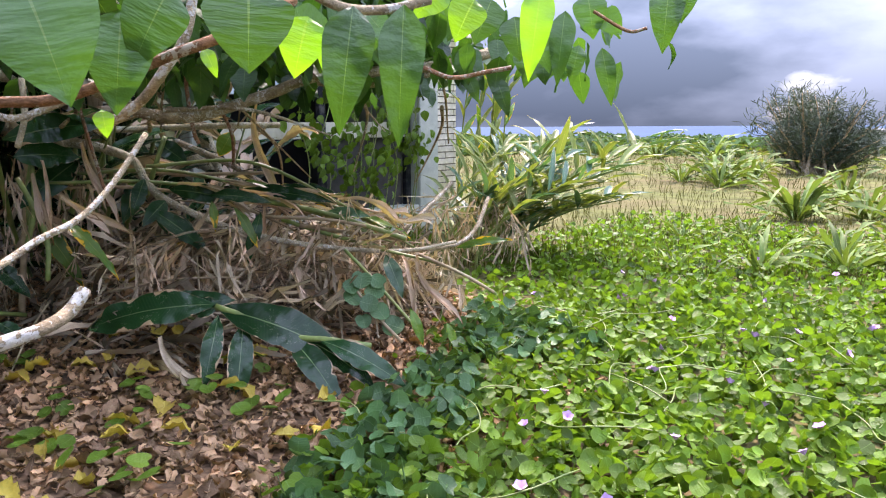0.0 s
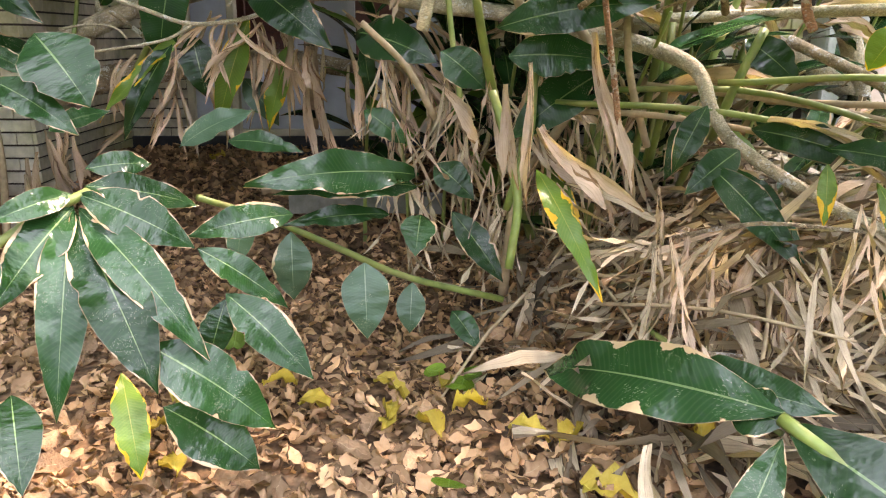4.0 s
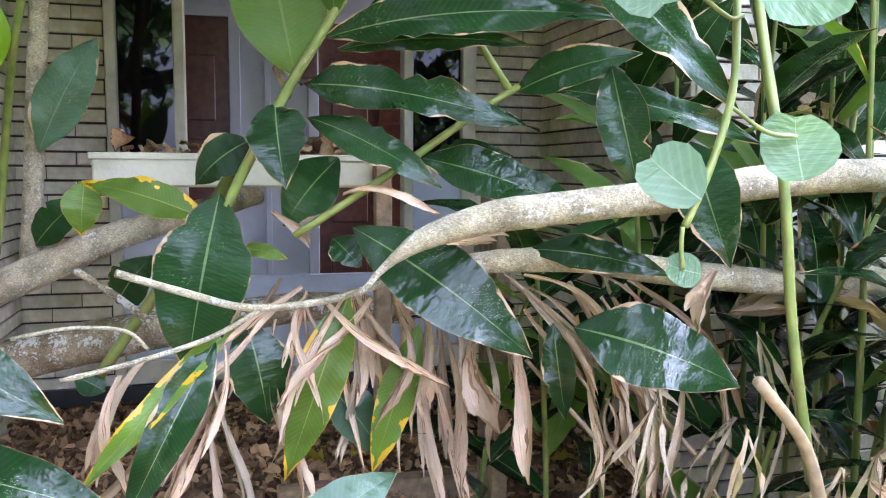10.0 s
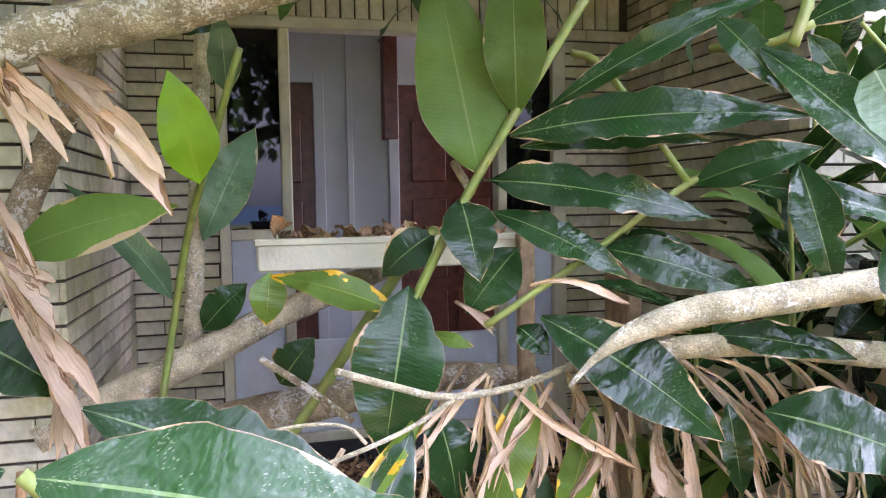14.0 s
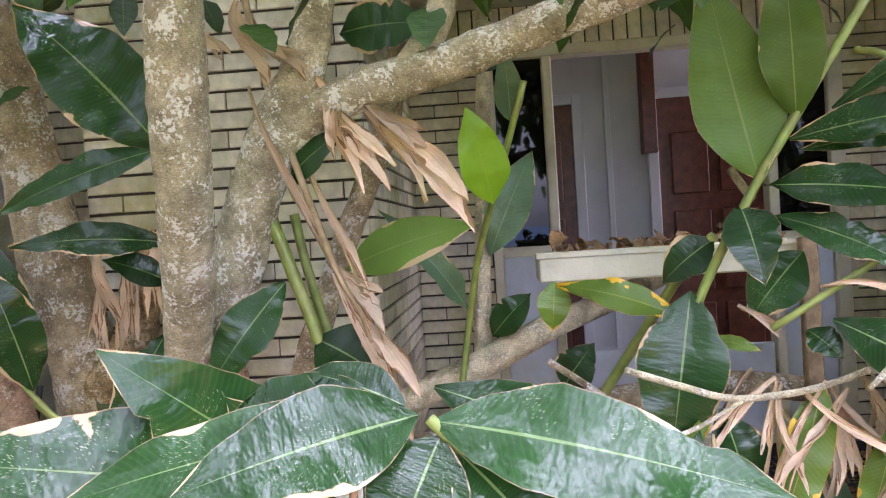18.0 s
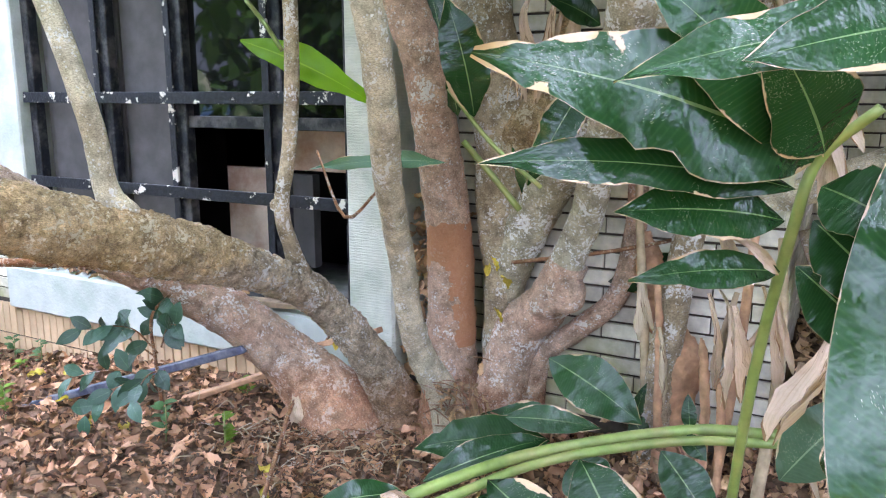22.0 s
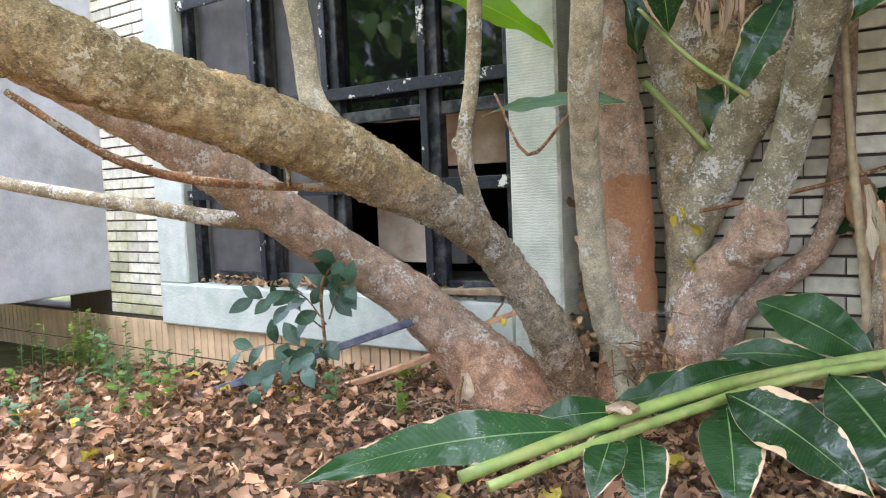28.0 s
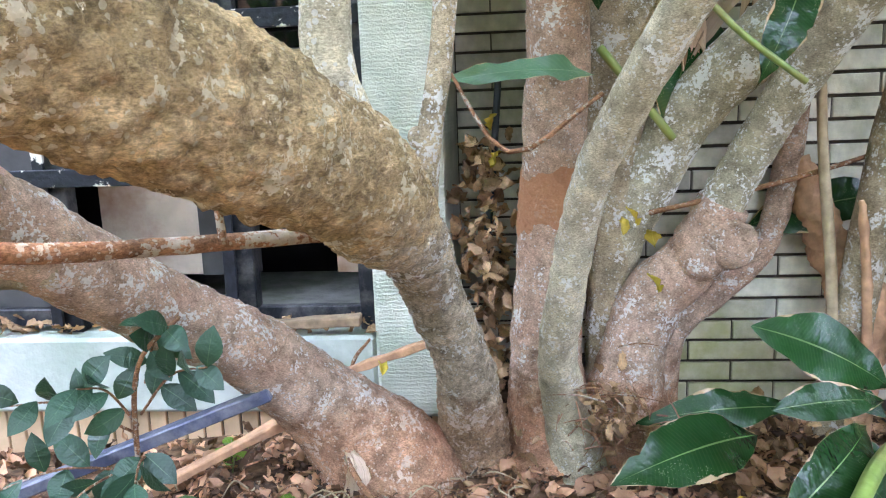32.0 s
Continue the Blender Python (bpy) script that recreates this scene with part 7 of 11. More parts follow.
leaf("leaf", LEAF, plant, (1.425, -4.044, -0.183), (1.646, -4.048, -0.353), 0.152, face=(0.19, -0.68, 0.73), seed=279, wave=0.021, ragged=0)
leaf("leaf", LEAF, plant, (1.467, -3.8, 0.146), (1.686, -3.756, -0.035), 0.091, face=(0.17, -0.75, 0.58), seed=280, wave=0.019, ragged=0.4)
leaf("leaf", LEAF, plant, (1.54, -3.834, 0.033), (1.767, -3.903, -0.181), 0.124, face=(0.14, -0.73, 0.64), seed=281, wave=0.012, ragged=0.2)
leaf("leaf", LEAF, plant, (1.54, -3.838, 0.019), (1.495, -3.879, -0.138), 0.088, face=(0.19, -0.72, 0.63), seed=282, wave=0.027, ragged=0.4)
leaf("leaf", LEAF, plant, (1.688, -3.591, 0.189), (1.409, -3.693, 0.149), 0.104, face=(0.17, -0.76, 0.53), seed=283, wave=0.028, ragged=0)
leaf("leaf", LEAF_PALE, plant, (1.649, -3.408, 0.093), (1.649, -3.416, -0.128), 0.125, face=(0.12, -0.76, 0.57), seed=284)
leaf("leaf", LEAF_PALE, plant, (1.872, -3.347, -0.027), (1.88, -3.413, -0.267), 0.158, face=(0.05, -0.75, 0.61), seed=285)
leaf("leaf", LEAF_PALE, plant, (1.521, -3.481, 0.182), (1.503, -3.525, 0.018), 0.088, face=(0.17, -0.76, 0.54), seed=286)
leaf("leaf", LEAF_PALE, plant, (2.028, -3.275, -0.119), (2.018, -3.32, -0.285), 0.100, face=(-0.0, -0.75, 0.62), seed=287)
leaf("leaf", LEAF, plant, (2.162, -3.306, -0.21), (2.252, -3.392, -0.32), 0.087, face=(-0.06, -0.74, 0.64), seed=288, wave=0.033, ragged=0.2)
leaf("leaf", LEAF, plant, (2.049, -3.18, 0.232), (1.524, -3.463, 0.25), 0.152, face=(0.07, -0.78, 0.49), seed=289, fold=0.05, wave=0.031, ragged=0.2)
leaf("leaf", LEAF, plant, (2.049, -3.19, 0.195), (1.596, -3.424, 0.213), 0.109, face=(0.06, -0.78, 0.5), seed=290, fold=0.05, wave=0.024, ragged=0.2)
leaf("leaf", LEAF, plant, (2.058, -3.216, 0.103), (2.037, -3.349, -0.008), 0.124, face=(-0.01, -0.78, 0.55), seed=291, wave=0.026, ragged=0.4)
leaf("leaf", LEAF, plant, (1.954, -3.26, 0.113), (1.622, -3.402, 0.11), 0.073, face=(0.07, -0.78, 0.53), seed=292, wave=0.029, ragged=0.2)
leaf("leaf", LEAF, plant, (2.11, -3.073, 0.254), (2.244, -3.162, 0.14), 0.118, face=(-0.05, -0.79, 0.49), seed=293, wave=0.023, ragged=0)
leaf("leaf", LEAF, plant, (2.166, -3.169, 0.102), (2.334, -3.289, -0.117), 0.108, face=(-0.07, -0.77, 0.56), seed=294, wave=0.016, ragged=0.2)
leaf("leaf", LEAF, plant, (1.118, -4.165, 0.272), (1.151, -4.327, 0.063), 0.103, face=(0.39, -0.66, 0.57), seed=295, wave=0.031, ragged=0.2)
leaf("leaf", LEAF, plant, (1.187, -4.255, -0.046), (1.26, -4.402, -0.192), 0.103, face=(0.35, -0.63, 0.7), seed=296, wave=0.014, ragged=0.2)
leaf("leaf", LEAF_YELLOW, plant, (1.304, -3.971, -0.125), (1.37, -4.088, -0.354), 0.091, face=(0.26, -0.67, 0.7), seed=297, ragged=0.6)
plant = thing("ginger_plant", "broad ginger leaf stalk with pale rims lying over the litter", "plant", "ginger plants")
branch("stem", STEM, plant, [(2.778, -4.361, -0.068, 0.0159), (2.87, -4.506, -0.12, 0.0156), (2.978, -4.668, -0.199, 0.0153), (3.073, -4.805, -0.209, 0.015), (3.206, -4.974, -0.236, 0.0147)], sides=8, steps=5, rough=0.03, seed=298)
leaf("leaf", LEAF_EDGE, plant, (2.787, -4.365, -0.058), (2.401, -3.741, -0.233), 0.193, face=(-0.19, -0.74, 0.59), seed=299, fold=0.1)
leaf("leaf", LEAF_EDGE, plant, (2.654, -4.087, -0.103), (2.888, -4.376, -0.055), 0.128, face=(-0.25, -0.72, 0.58), seed=300, fold=0.1)
leaf("leaf", LEAF_EDGE, plant, (2.785, -4.368, -0.078), (2.713, -4.255, -0.093), 0.116, face=(-0.25, -0.72, 0.59), seed=301)
leaf("leaf", LEAF_EDGE, plant, (2.781, -4.373, -0.107), (2.603, -4.506, -0.407), 0.097, face=(-0.24, -0.7, 0.65), seed=302)
leaf("leaf", LEAF_EDGE, plant, (2.84, -4.488, -0.139), (2.668, -4.645, -0.52), 0.118, face=(-0.26, -0.68, 0.67), seed=303, fold=0.25)
leaf("leaf", LEAF, plant, (2.785, -4.368, -0.078), (3.205, -4.875, -0.351), 0.215, face=(-0.33, -0.67, 0.64), seed=304, fold=0.1, wave=0.015, ragged=0.2)
leaf("leaf", LEAF, plant, (2.983, -4.677, -0.218), (3.002, -5.013, -0.489), 0.144, face=(-0.35, -0.63, 0.7), seed=305, wave=0.016, ragged=0.4)
leaf("leaf", LEAF, plant, (3.037, -4.717, -0.218), (3.196, -5.016, -0.435), 0.113, face=(-0.38, -0.62, 0.68), seed=306, wave=0.021, ragged=0.4)
leaf("leaf", LEAF, plant, (3.051, -4.788, -0.209), (3.247, -5.173, -0.405), 0.120, face=(-0.4, -0.6, 0.69), seed=307, wave=0.026, ragged=0.2)
leaf("leaf", LEAF_STRAW, plant, (2.597, -4.253, -0.174), (2.677, -4.524, -0.515), 0.062, face=(-0.22, -0.7, 0.66), seed=308, fold=0.5, twist=0.74, wave=0.05, ragged=1, sag=-0.01, curl=0.18)
plant = thing("ginger_plant", "shell ginger clump with upright canes in the thicket", "plant", "ginger plants")
branch("stem", STEM, plant, [(2.226, -3.232, 0.83, 0.0141), (2.299, -3.11, 0.529, 0.0153), (2.405, -2.893, 0.204, 0.0171), (2.51, -2.771, -0.093, 0.0183)], sides=8, steps=5, rough=0.03, seed=309)
branch("stem", STEM, plant, [(2.913, -3.051, 0.847, 0.0153), (2.898, -2.937, 0.502, 0.0165), (2.87, -2.831, 0.126, 0.0177)], sides=8, steps=5, rough=0.03, seed=310)
branch("stem", STEM, plant, [(3.225, -3.001, 0.702, 0.0139), (3.145, -2.964, 0.444, 0.0144), (3.069, -2.84, 0.128, 0.0155)], sides=8, steps=5, rough=0.03, seed=311)
branch("stem", STEM, plant, [(2.739, -2.761, 0.36, 0.0133), (2.739, -2.727, 0.107, 0.0137), (2.738, -2.787, -0.113, 0.0137)], sides=8, steps=5, rough=0.03, seed=312)
branch("stem", STEM, plant, [(2.454, -3.113, 0.578, 0.0133), (2.415, -3.139, 0.427, 0.0133), (2.397, -3.174, 0.255, 0.0133)], sides=8, steps=5, rough=0.03, seed=313)
branch("stem", STEM, plant, [(2.761, -2.952, 0.688, 0.0141), (2.728, -2.997, 0.458, 0.0141), (2.685, -2.948, 0.166, 0.0146)], sides=8, steps=5, rough=0.03, seed=314)
branch("stem", STEM, plant, [(2.947, -2.986, 0.736, 0.0141), (2.911, -3.046, 0.437, 0.0141), (2.901, -2.983, 0.239, 0.0146)], sides=8, steps=5, rough=0.03, seed=315)
branch("stem", STEM, plant, [(3.157, -3.253, 0.714, 0.0155), (3.063, -3.275, 0.519, 0.0155), (3.04, -3.201, 0.357, 0.016)], sides=8, steps=5, rough=0.03, seed=316)
leaf("leaf", LEAF, plant, (2.308, -3.164, 0.713), (2.809, -3.269, 0.791), 0.162, face=(-0.17, -0.78, 0.33), seed=319, wave=0.016, ragged=0)
leaf("leaf", LEAF, plant, (2.344, -3.19, 0.624), (2.675, -3.209, 0.608), 0.166, face=(-0.15, -0.79, 0.37), seed=320, wave=0.022, ragged=0.4)
leaf("leaf", LEAF, plant, (2.701, -3.113, 0.587), (2.356, -3.163, 0.345), 0.172, face=(-0.15, -0.78, 0.41), seed=321, wave=0.018, ragged=0)
leaf("leaf", LEAF, plant, (2.128, -3.072, 0.639), (2.28, -3.114, 0.511), 0.146, face=(-0.06, -0.8, 0.38), seed=322, wave=0.031, ragged=0.2)
leaf("leaf", LEAF, plant, (3.026, -3.162, 0.46), (2.881, -3.222, 0.219), 0.119, face=(-0.27, -0.75, 0.45), seed=323, wave=0.028, ragged=0.4)
leaf("leaf", LEAF, plant, (2.965, -3.409, 0.306), (3.152, -3.693, 0.058), 0.142, face=(-0.33, -0.71, 0.51), seed=324, wave=0.025, ragged=0.4)
leaf("leaf", LEAF_YELLOW, plant, (2.505, -2.991, 0.241), (2.644, -3.202, -0.126), 0.105, face=(-0.16, -0.76, 0.53), seed=325)
leaf("leaf", LEAF, plant, (3.045, -3.485, 0.421), (3.323, -3.727, 0.341), 0.113, face=(-0.38, -0.7, 0.45), seed=326)
leaf("leaf", LEAF, plant, (3.117, -3.209, 0.682), (3.24, -3.356, 0.547), 0.126, face=(-0.34, -0.72, 0.37), seed=327, wave=0.031, ragged=0.4)
leaf("leaf", LEAF, plant, (1.092, -3.74, 0.683), (1.231, -3.794, 0.508), 0.196, face=(0.32, -0.73, 0.38), seed=332, wave=0.017, ragged=0.4)
leaf("leaf", LEAF, plant, (0.98, -3.765, 0.574), (1.203, -3.811, 0.441), 0.098, face=(0.34, -0.72, 0.41), seed=333, wave=0.024, ragged=0.2)
leaf("leaf", LEAF_DEAD, plant, (2.506, -2.947, 0.4), (2.745, -3.143, 0.104), 0.075, face=(-0.17, -0.77, 0.47), seed=339, fold=0.5, twist=-0.68, wave=0.05, ragged=1, sag=0.01, curl=0.08)
leaf("leaf", LEAF_DEAD, plant, (2.712, -2.929, 0.501), (2.763, -2.975, 0.342), 0.043, face=(-0.2, -0.77, 0.42), seed=340, fold=0.6, twist=-1.02, wave=0.05, ragged=1, sag=0.12, curl=0.2)
leaf("leaf", LEAF_DEAD, plant, (2.131, -3.006, 0.503), (2.27, -3.054, 0.351), 0.054, face=(-0.05, -0.79, 0.42), seed=341, fold=0.6, twist=-1.26, wave=0.05, ragged=1, sag=0.1, curl=-0.09)
branch("stem", STRAW, plant, [(2.364, -3.133, 0.837, 0.0166), (2.443, -3.091, 0.622, 0.0172), (2.428, -3.061, 0.352, 0.0179), (2.39, -3.046, 0.021, 0.0186), (2.37, -3.015, -0.25, 0.0192)], sides=8, steps=5, rough=0.03, seed=342)
branch("stem", STRAW, plant, [(2.511, -3.044, 0.808, 0.0172), (2.635, -3.095, 0.642, 0.0172), (2.568, -3.051, 0.41, 0.0179), (2.381, -3.018, 0.12, 0.0186)], sides=8, steps=5, rough=0.03, seed=343)
branch("stem", STRAW, plant, [(2.731, -3.158, 0.804, 0.0129), (2.739, -3.222, 0.573, 0.0129), (2.824, -3.189, 0.33, 0.0134)], sides=8, steps=5, rough=0.03, seed=344)
branch("stem", STRAW, plant, [(1.86, -3.036, 0.729, 0.0115), (2.013, -2.98, 0.579, 0.0119), (2.114, -2.93, 0.397, 0.0124)], sides=8, steps=5, rough=0.03, seed=345)
plant = thing("canopy_tree", "low spreading tree with large drip-tipped heart-shaped leaves", "tree", "")
branch("stem", BARK, plant, [(2.142, -4.131, 1.001, 0.0237), (2.282, -4.179, 0.971, 0.0242), (2.383, -4.205, 0.913, 0.0247), (2.529, -4.269, 0.835, 0.0253), (2.717, -4.35, 0.817, 0.0258), (2.868, -4.412, 0.862, 0.0261), (3.027, -4.551, 0.931, 0.0258), (3.168, -4.677, 0.999, 0.0255), (3.439, -4.833, 1.027, 0.0258), (3.815, -4.971, 1.081, 0.0268), (4.225, -5.115, 1.216, 0.0278)], sides=8, steps=5, rough=0.03, seed=346)
branch("stem", BARK, plant, [(3.408, -4.309, 0.996, 0.0149), (3.611, -4.465, 0.98, 0.0149), (3.821, -4.613, 1.007, 0.0149), (4.036, -4.754, 1.085, 0.0149)], sides=8, steps=5, rough=0.03, seed=347)
branch("stem", BARK, plant, [(1.835, -4.293, 0.913, 0.0142), (1.919, -4.286, 0.834, 0.0146), (1.998, -4.264, 0.81, 0.015), (2.112, -4.242, 0.841, 0.0154), (2.234, -4.271, 0.897, 0.0154), (2.359, -4.248, 0.951, 0.0158)], sides=8, steps=5, rough=0.03, seed=348)
branch("stem", TWIG, plant, [(1.182, -6.514, 0.805, 0.0066), (1.229, -6.519, 0.811, 0.0068), (1.279, -6.543, 0.814, 0.007), (1.328, -6.577, 0.833, 0.0071), (1.406, -6.607, 0.871, 0.0073), (1.475, -6.631, 0.901, 0.0075), (1.58, -6.642, 0.956, 0.008)], sides=8, steps=5, rough=0.03, seed=349)
branch("stem", BARK, plant, [(1.442, -6.352, 0.789, 0.008), (1.461, -6.411, 0.819, 0.0078), (1.475, -6.46, 0.863, 0.0076), (1.504, -6.479, 0.917, 0.0076), (1.523, -6.479, 1.0, 0.0076)], sides=8, steps=5, rough=0.03, seed=350)
branch("stem", BARK, plant, [(1.507, -6.741, 0.958, 0.0064), (1.541, -6.786, 0.928, 0.0064), (1.6, -6.805, 0.928, 0.0066), (1.664, -6.825, 0.945, 0.0068)], sides=8, steps=5, rough=0.03, seed=351)
branch("stem", TWIG, plant, [(3.111, -5.422, 0.999, 0.0088), (3.181, -5.507, 0.959, 0.0088), (3.273, -5.603, 0.98, 0.0088), (3.342, -5.674, 0.997, 0.0088)], sides=8, steps=5, rough=0.03, seed=352)
branch("stem", TWIG, plant, [(3.317, -6.054, 1.17, 0.006), (3.389, -6.149, 1.101, 0.006), (3.437, -6.199, 1.11, 0.006)], sides=8, steps=5, rough=0.03, seed=353)
branch("stem", BARK, plant, [(1.201, -6.411, 0.578, 0.006), (1.255, -6.376, 0.589, 0.0059), (1.319, -6.35, 0.616, 0.0057), (1.387, -6.329, 0.639, 0.0055), (1.457, -6.303, 0.689, 0.0052), (1.532, -6.276, 0.768, 0.0049)], sides=8, steps=5, rough=0.03, seed=354)
branch("stem", BARK, plant, [(1.155, -6.554, 0.517, 0.0099), (1.193, -6.55, 0.522, 0.0098), (1.238, -6.552, 0.53, 0.0095), (1.288, -6.515, 0.537, 0.0096), (1.319, -6.498, 0.56, 0.0093)], sides=8, steps=5, rough=0.03, seed=355)
branch("stem", TWIG, plant, [(2.792, -4.198, 1.138, 0.0096), (2.77, -4.219, 0.988, 0.0096), (2.764, -4.248, 0.856, 0.0096), (2.765, -4.277, 0.743, 0.0096), (2.775, -4.295, 0.696, 0.0096)], sides=8, steps=5, rough=0.03, seed=356)
branch("stem", TWIG, plant, [(2.542, -3.566, 0.894, 0.0088), (2.556, -3.619, 0.72, 0.0088), (2.572, -3.669, 0.568, 0.0088), (2.586, -3.722, 0.394, 0.0088)], sides=8, steps=5, rough=0.03, seed=357)
branch("stem", TWIG, plant, [(3.089, -3.978, 0.867, 0.0088), (3.117, -4.031, 0.736, 0.0088), (3.157, -3.974, 0.578, 0.0091)], sides=8, steps=5, rough=0.03, seed=358)
branch("stem", BARK_PALE, plant, [(2.067, -4.197, 0.971, 0.0126), (2.073, -4.179, 0.823, 0.0129), (2.046, -4.145, 0.695, 0.0133)], sides=8, steps=5, rough=0.03, seed=359)
leaf("leaf", LEAF_CROWN, plant, (1.215, -6.651, 0.944), (1.235, -6.708, 0.802), 0.128, face=(-0.28, -0.74, 0.27), seed=360, shape=0.55, fold=0.15)
leaf("leaf", LEAF_CROWN, plant, (1.356, -6.586, 0.924), (1.336, -6.594, 0.795), 0.085, face=(-0.34, -0.72, 0.29), seed=361, shape=0.55, fold=0.15)
leaf("leaf", LEAF_CROWN, plant, (1.401, -6.627, 0.952), (1.357, -6.604, 0.854), 0.081, face=(-0.36, -0.71, 0.26), seed=362, shape=0.55, fold=0.15)
leaf("leaf", LEAF_CROWN, plant, (1.432, -6.753, 0.941), (1.419, -6.764, 0.842), 0.106, face=(-0.44, -0.66, 0.26), seed=363, shape=0.55, fold=0.15)
leaf("leaf", LEAF_LIME, plant, (1.552, -6.709, 0.924), (1.529, -6.704, 0.843), 0.068, face=(-0.48, -0.63, 0.28), seed=364, shape=0.55)
leaf("leaf", LEAF_CROWN, plant, (1.553, -6.799, 0.929), (1.521, -6.803, 0.769), 0.065, face=(-0.52, -0.61, 0.3), seed=365, shape=0.55, fold=0.3)
leaf("leaf", LEAF_CROWN, plant, (1.618, -6.823, 0.934), (1.591, -6.837, 0.752), 0.060, face=(-0.56, -0.57, 0.3), seed=366, shape=0.55, fold=0.3)
leaf("leaf", LEAF_LIME, plant, (1.596, -6.714, 0.913), (1.577, -6.71, 0.848), 0.046, face=(-0.51, -0.62, 0.28), seed=367, shape=0.55)
leaf("leaf", LEAF_LIME, plant, (1.847, -6.749, 0.974), (1.818, -6.733, 0.908), 0.062, face=(-0.6, -0.52, 0.25), seed=368, shape=0.55)
leaf("leaf", LEAF_LIME, plant, (1.727, -6.798, 0.97), (1.69, -6.768, 0.928), 0.048, face=(-0.57, -0.54, 0.23), seed=369, shape=0.55)
leaf("leaf", LEAF_CROWN, plant, (2.756, -6.048, 1.148), (2.705, -6.025, 1.014), 0.119, face=(-0.61, -0.51, 0.25), seed=370, shape=0.55)
leaf("leaf", LEAF_LIME, plant, (3.122, -5.972, 1.251), (3.049, -5.972, 0.921), 0.115, face=(-0.64, -0.47, 0.26), seed=371, shape=0.6)
leaf("leaf", LEAF_CROWN, plant, (3.511, -5.806, 1.214), (3.453, -5.812, 0.926), 0.102, face=(-0.66, -0.45, 0.28), seed=372, shape=0.55)
leaf("leaf", LEAF_CROWN, plant, (3.413, -6.29, 1.249), (3.367, -6.297, 1.011), 0.119, face=(-0.71, -0.36, 0.25), seed=373, shape=0.55)
leaf("leaf", LEAF_CROWN, plant, (3.464, -6.34, 1.267), (3.422, -6.333, 1.112), 0.088, face=(-0.71, -0.34, 0.24), seed=374, shape=0.55)
leaf("leaf", LEAF_CROWN, plant, (3.77, -5.818, 1.09), (3.768, -5.873, 0.85), 0.085, face=(-0.69, -0.41, 0.31), seed=375, shape=0.6)
leaf("leaf", LEAF_CROWN, plant, (3.708, -5.747, 1.102), (3.663, -5.739, 0.935), 0.080, face=(-0.67, -0.43, 0.29), seed=376, shape=0.55)
leaf("leaf", LEAF_CROWN, plant, (3.617, -5.378, 0.981), (3.633, -5.438, 0.808), 0.080, face=(-0.63, -0.49, 0.32), seed=377, shape=0.55)
leaf("leaf", LEAF_CROWN, plant, (3.533, -5.286, 0.987), (3.55, -5.331, 0.873), 0.065, face=(-0.61, -0.52, 0.32), seed=378, shape=0.55)
leaf("leaf", LEAF_CROWN, plant, (3.426, -5.734, 1.127), (3.44, -5.786, 0.974), 0.088, face=(-0.65, -0.46, 0.28), seed=379, shape=0.55)
leaf("leaf", LEAF_CROWN, plant, (3.601, -5.903, 1.213), (3.649, -5.978, 1.121), 0.110, face=(-0.68, -0.4, 0.25), seed=380, shape=0.55)
leaf("leaf", LEAF_CROWN, plant, (3.579, -5.864, 1.278), (3.572, -5.899, 1.104), 0.133, face=(-0.67, -0.42, 0.25), seed=381, shape=0.55)
leaf("leaf", LEAF_CROWN, plant, (3.209, -5.788, 1.166), (3.202, -5.82, 1.003), 0.124, face=(-0.63, -0.48, 0.27), seed=382, shape=0.55)
leaf("leaf", LEAF_LIME, plant, (1.351, -6.52, 0.803), (1.352, -6.529, 0.766), 0.027, face=(-0.32, -0.73, 0.35), seed=383, shape=0.55)
leaf("leaf", LEAF_LIME, plant, (1.486, -6.555, 0.89), (1.494, -6.574, 0.847), 0.021, face=(-0.41, -0.68, 0.29), seed=384, shape=0.6)
leaf("leaf", LEAF_CROWN, plant, (1.684, -6.482, 0.959), (1.772, -6.495, 0.915), 0.078, face=(-0.23, -0.76, 0.26), seed=385, shape=0.6, fold=0.1)
leaf("leaf", LEAF_CROWN, plant, (1.895, -6.428, 0.998), (1.931, -6.482, 0.915), 0.057, face=(-0.35, -0.71, 0.25), seed=386, shape=0.6)
leaf("leaf", LEAF_CROWN, plant, (2.711, -4.53, 1.095), (2.731, -4.586, 0.929), 0.152, face=(-0.27, -0.75, 0.27), seed=387, shape=0.55)
leaf("leaf", LEAF_CROWN, plant, (3.744, -5.421, 1.103), (3.73, -5.439, 0.992), 0.081, face=(-0.63, -0.49, 0.26), seed=388, shape=0.55)
leaf("leaf", LEAF_CROWN, plant, (3.814, -5.477, 1.086), (3.81, -5.508, 0.951), 0.097, face=(-0.65, -0.47, 0.27), seed=389, shape=0.55)
leaf("leaf", LEAF_CROWN, plant, (3.9, -5.537, 1.101), (3.883, -5.558, 0.966), 0.097, face=(-0.66, -0.44, 0.27), seed=390, shape=0.55)
plant = thing("collapsed_ginger", "collapsed shell ginger with bent canes and hanging dead leaves", "plant", "")
branch("stem", BARK_PALE, plant, [(2.505, -2.819, 0.724, 0.0318), (2.724, -2.99, 0.688, 0.0297), (2.854, -3.16, 0.644, 0.0272), (2.935, -3.3, 0.582, 0.0247), (2.955, -3.409, 0.46, 0.0224), (3.014, -3.514, 0.363, 0.0201), (3.23, -3.737, 0.216, 0.018), (3.479, -3.945, 0.122, 0.016), (3.765, -4.234, 0.068, 0.0138), (3.988, -4.464, 0.062, 0.0117), (4.208, -4.617, 0.103, 0.0097)], sides=8, steps=5, rough=0.03, seed=391)
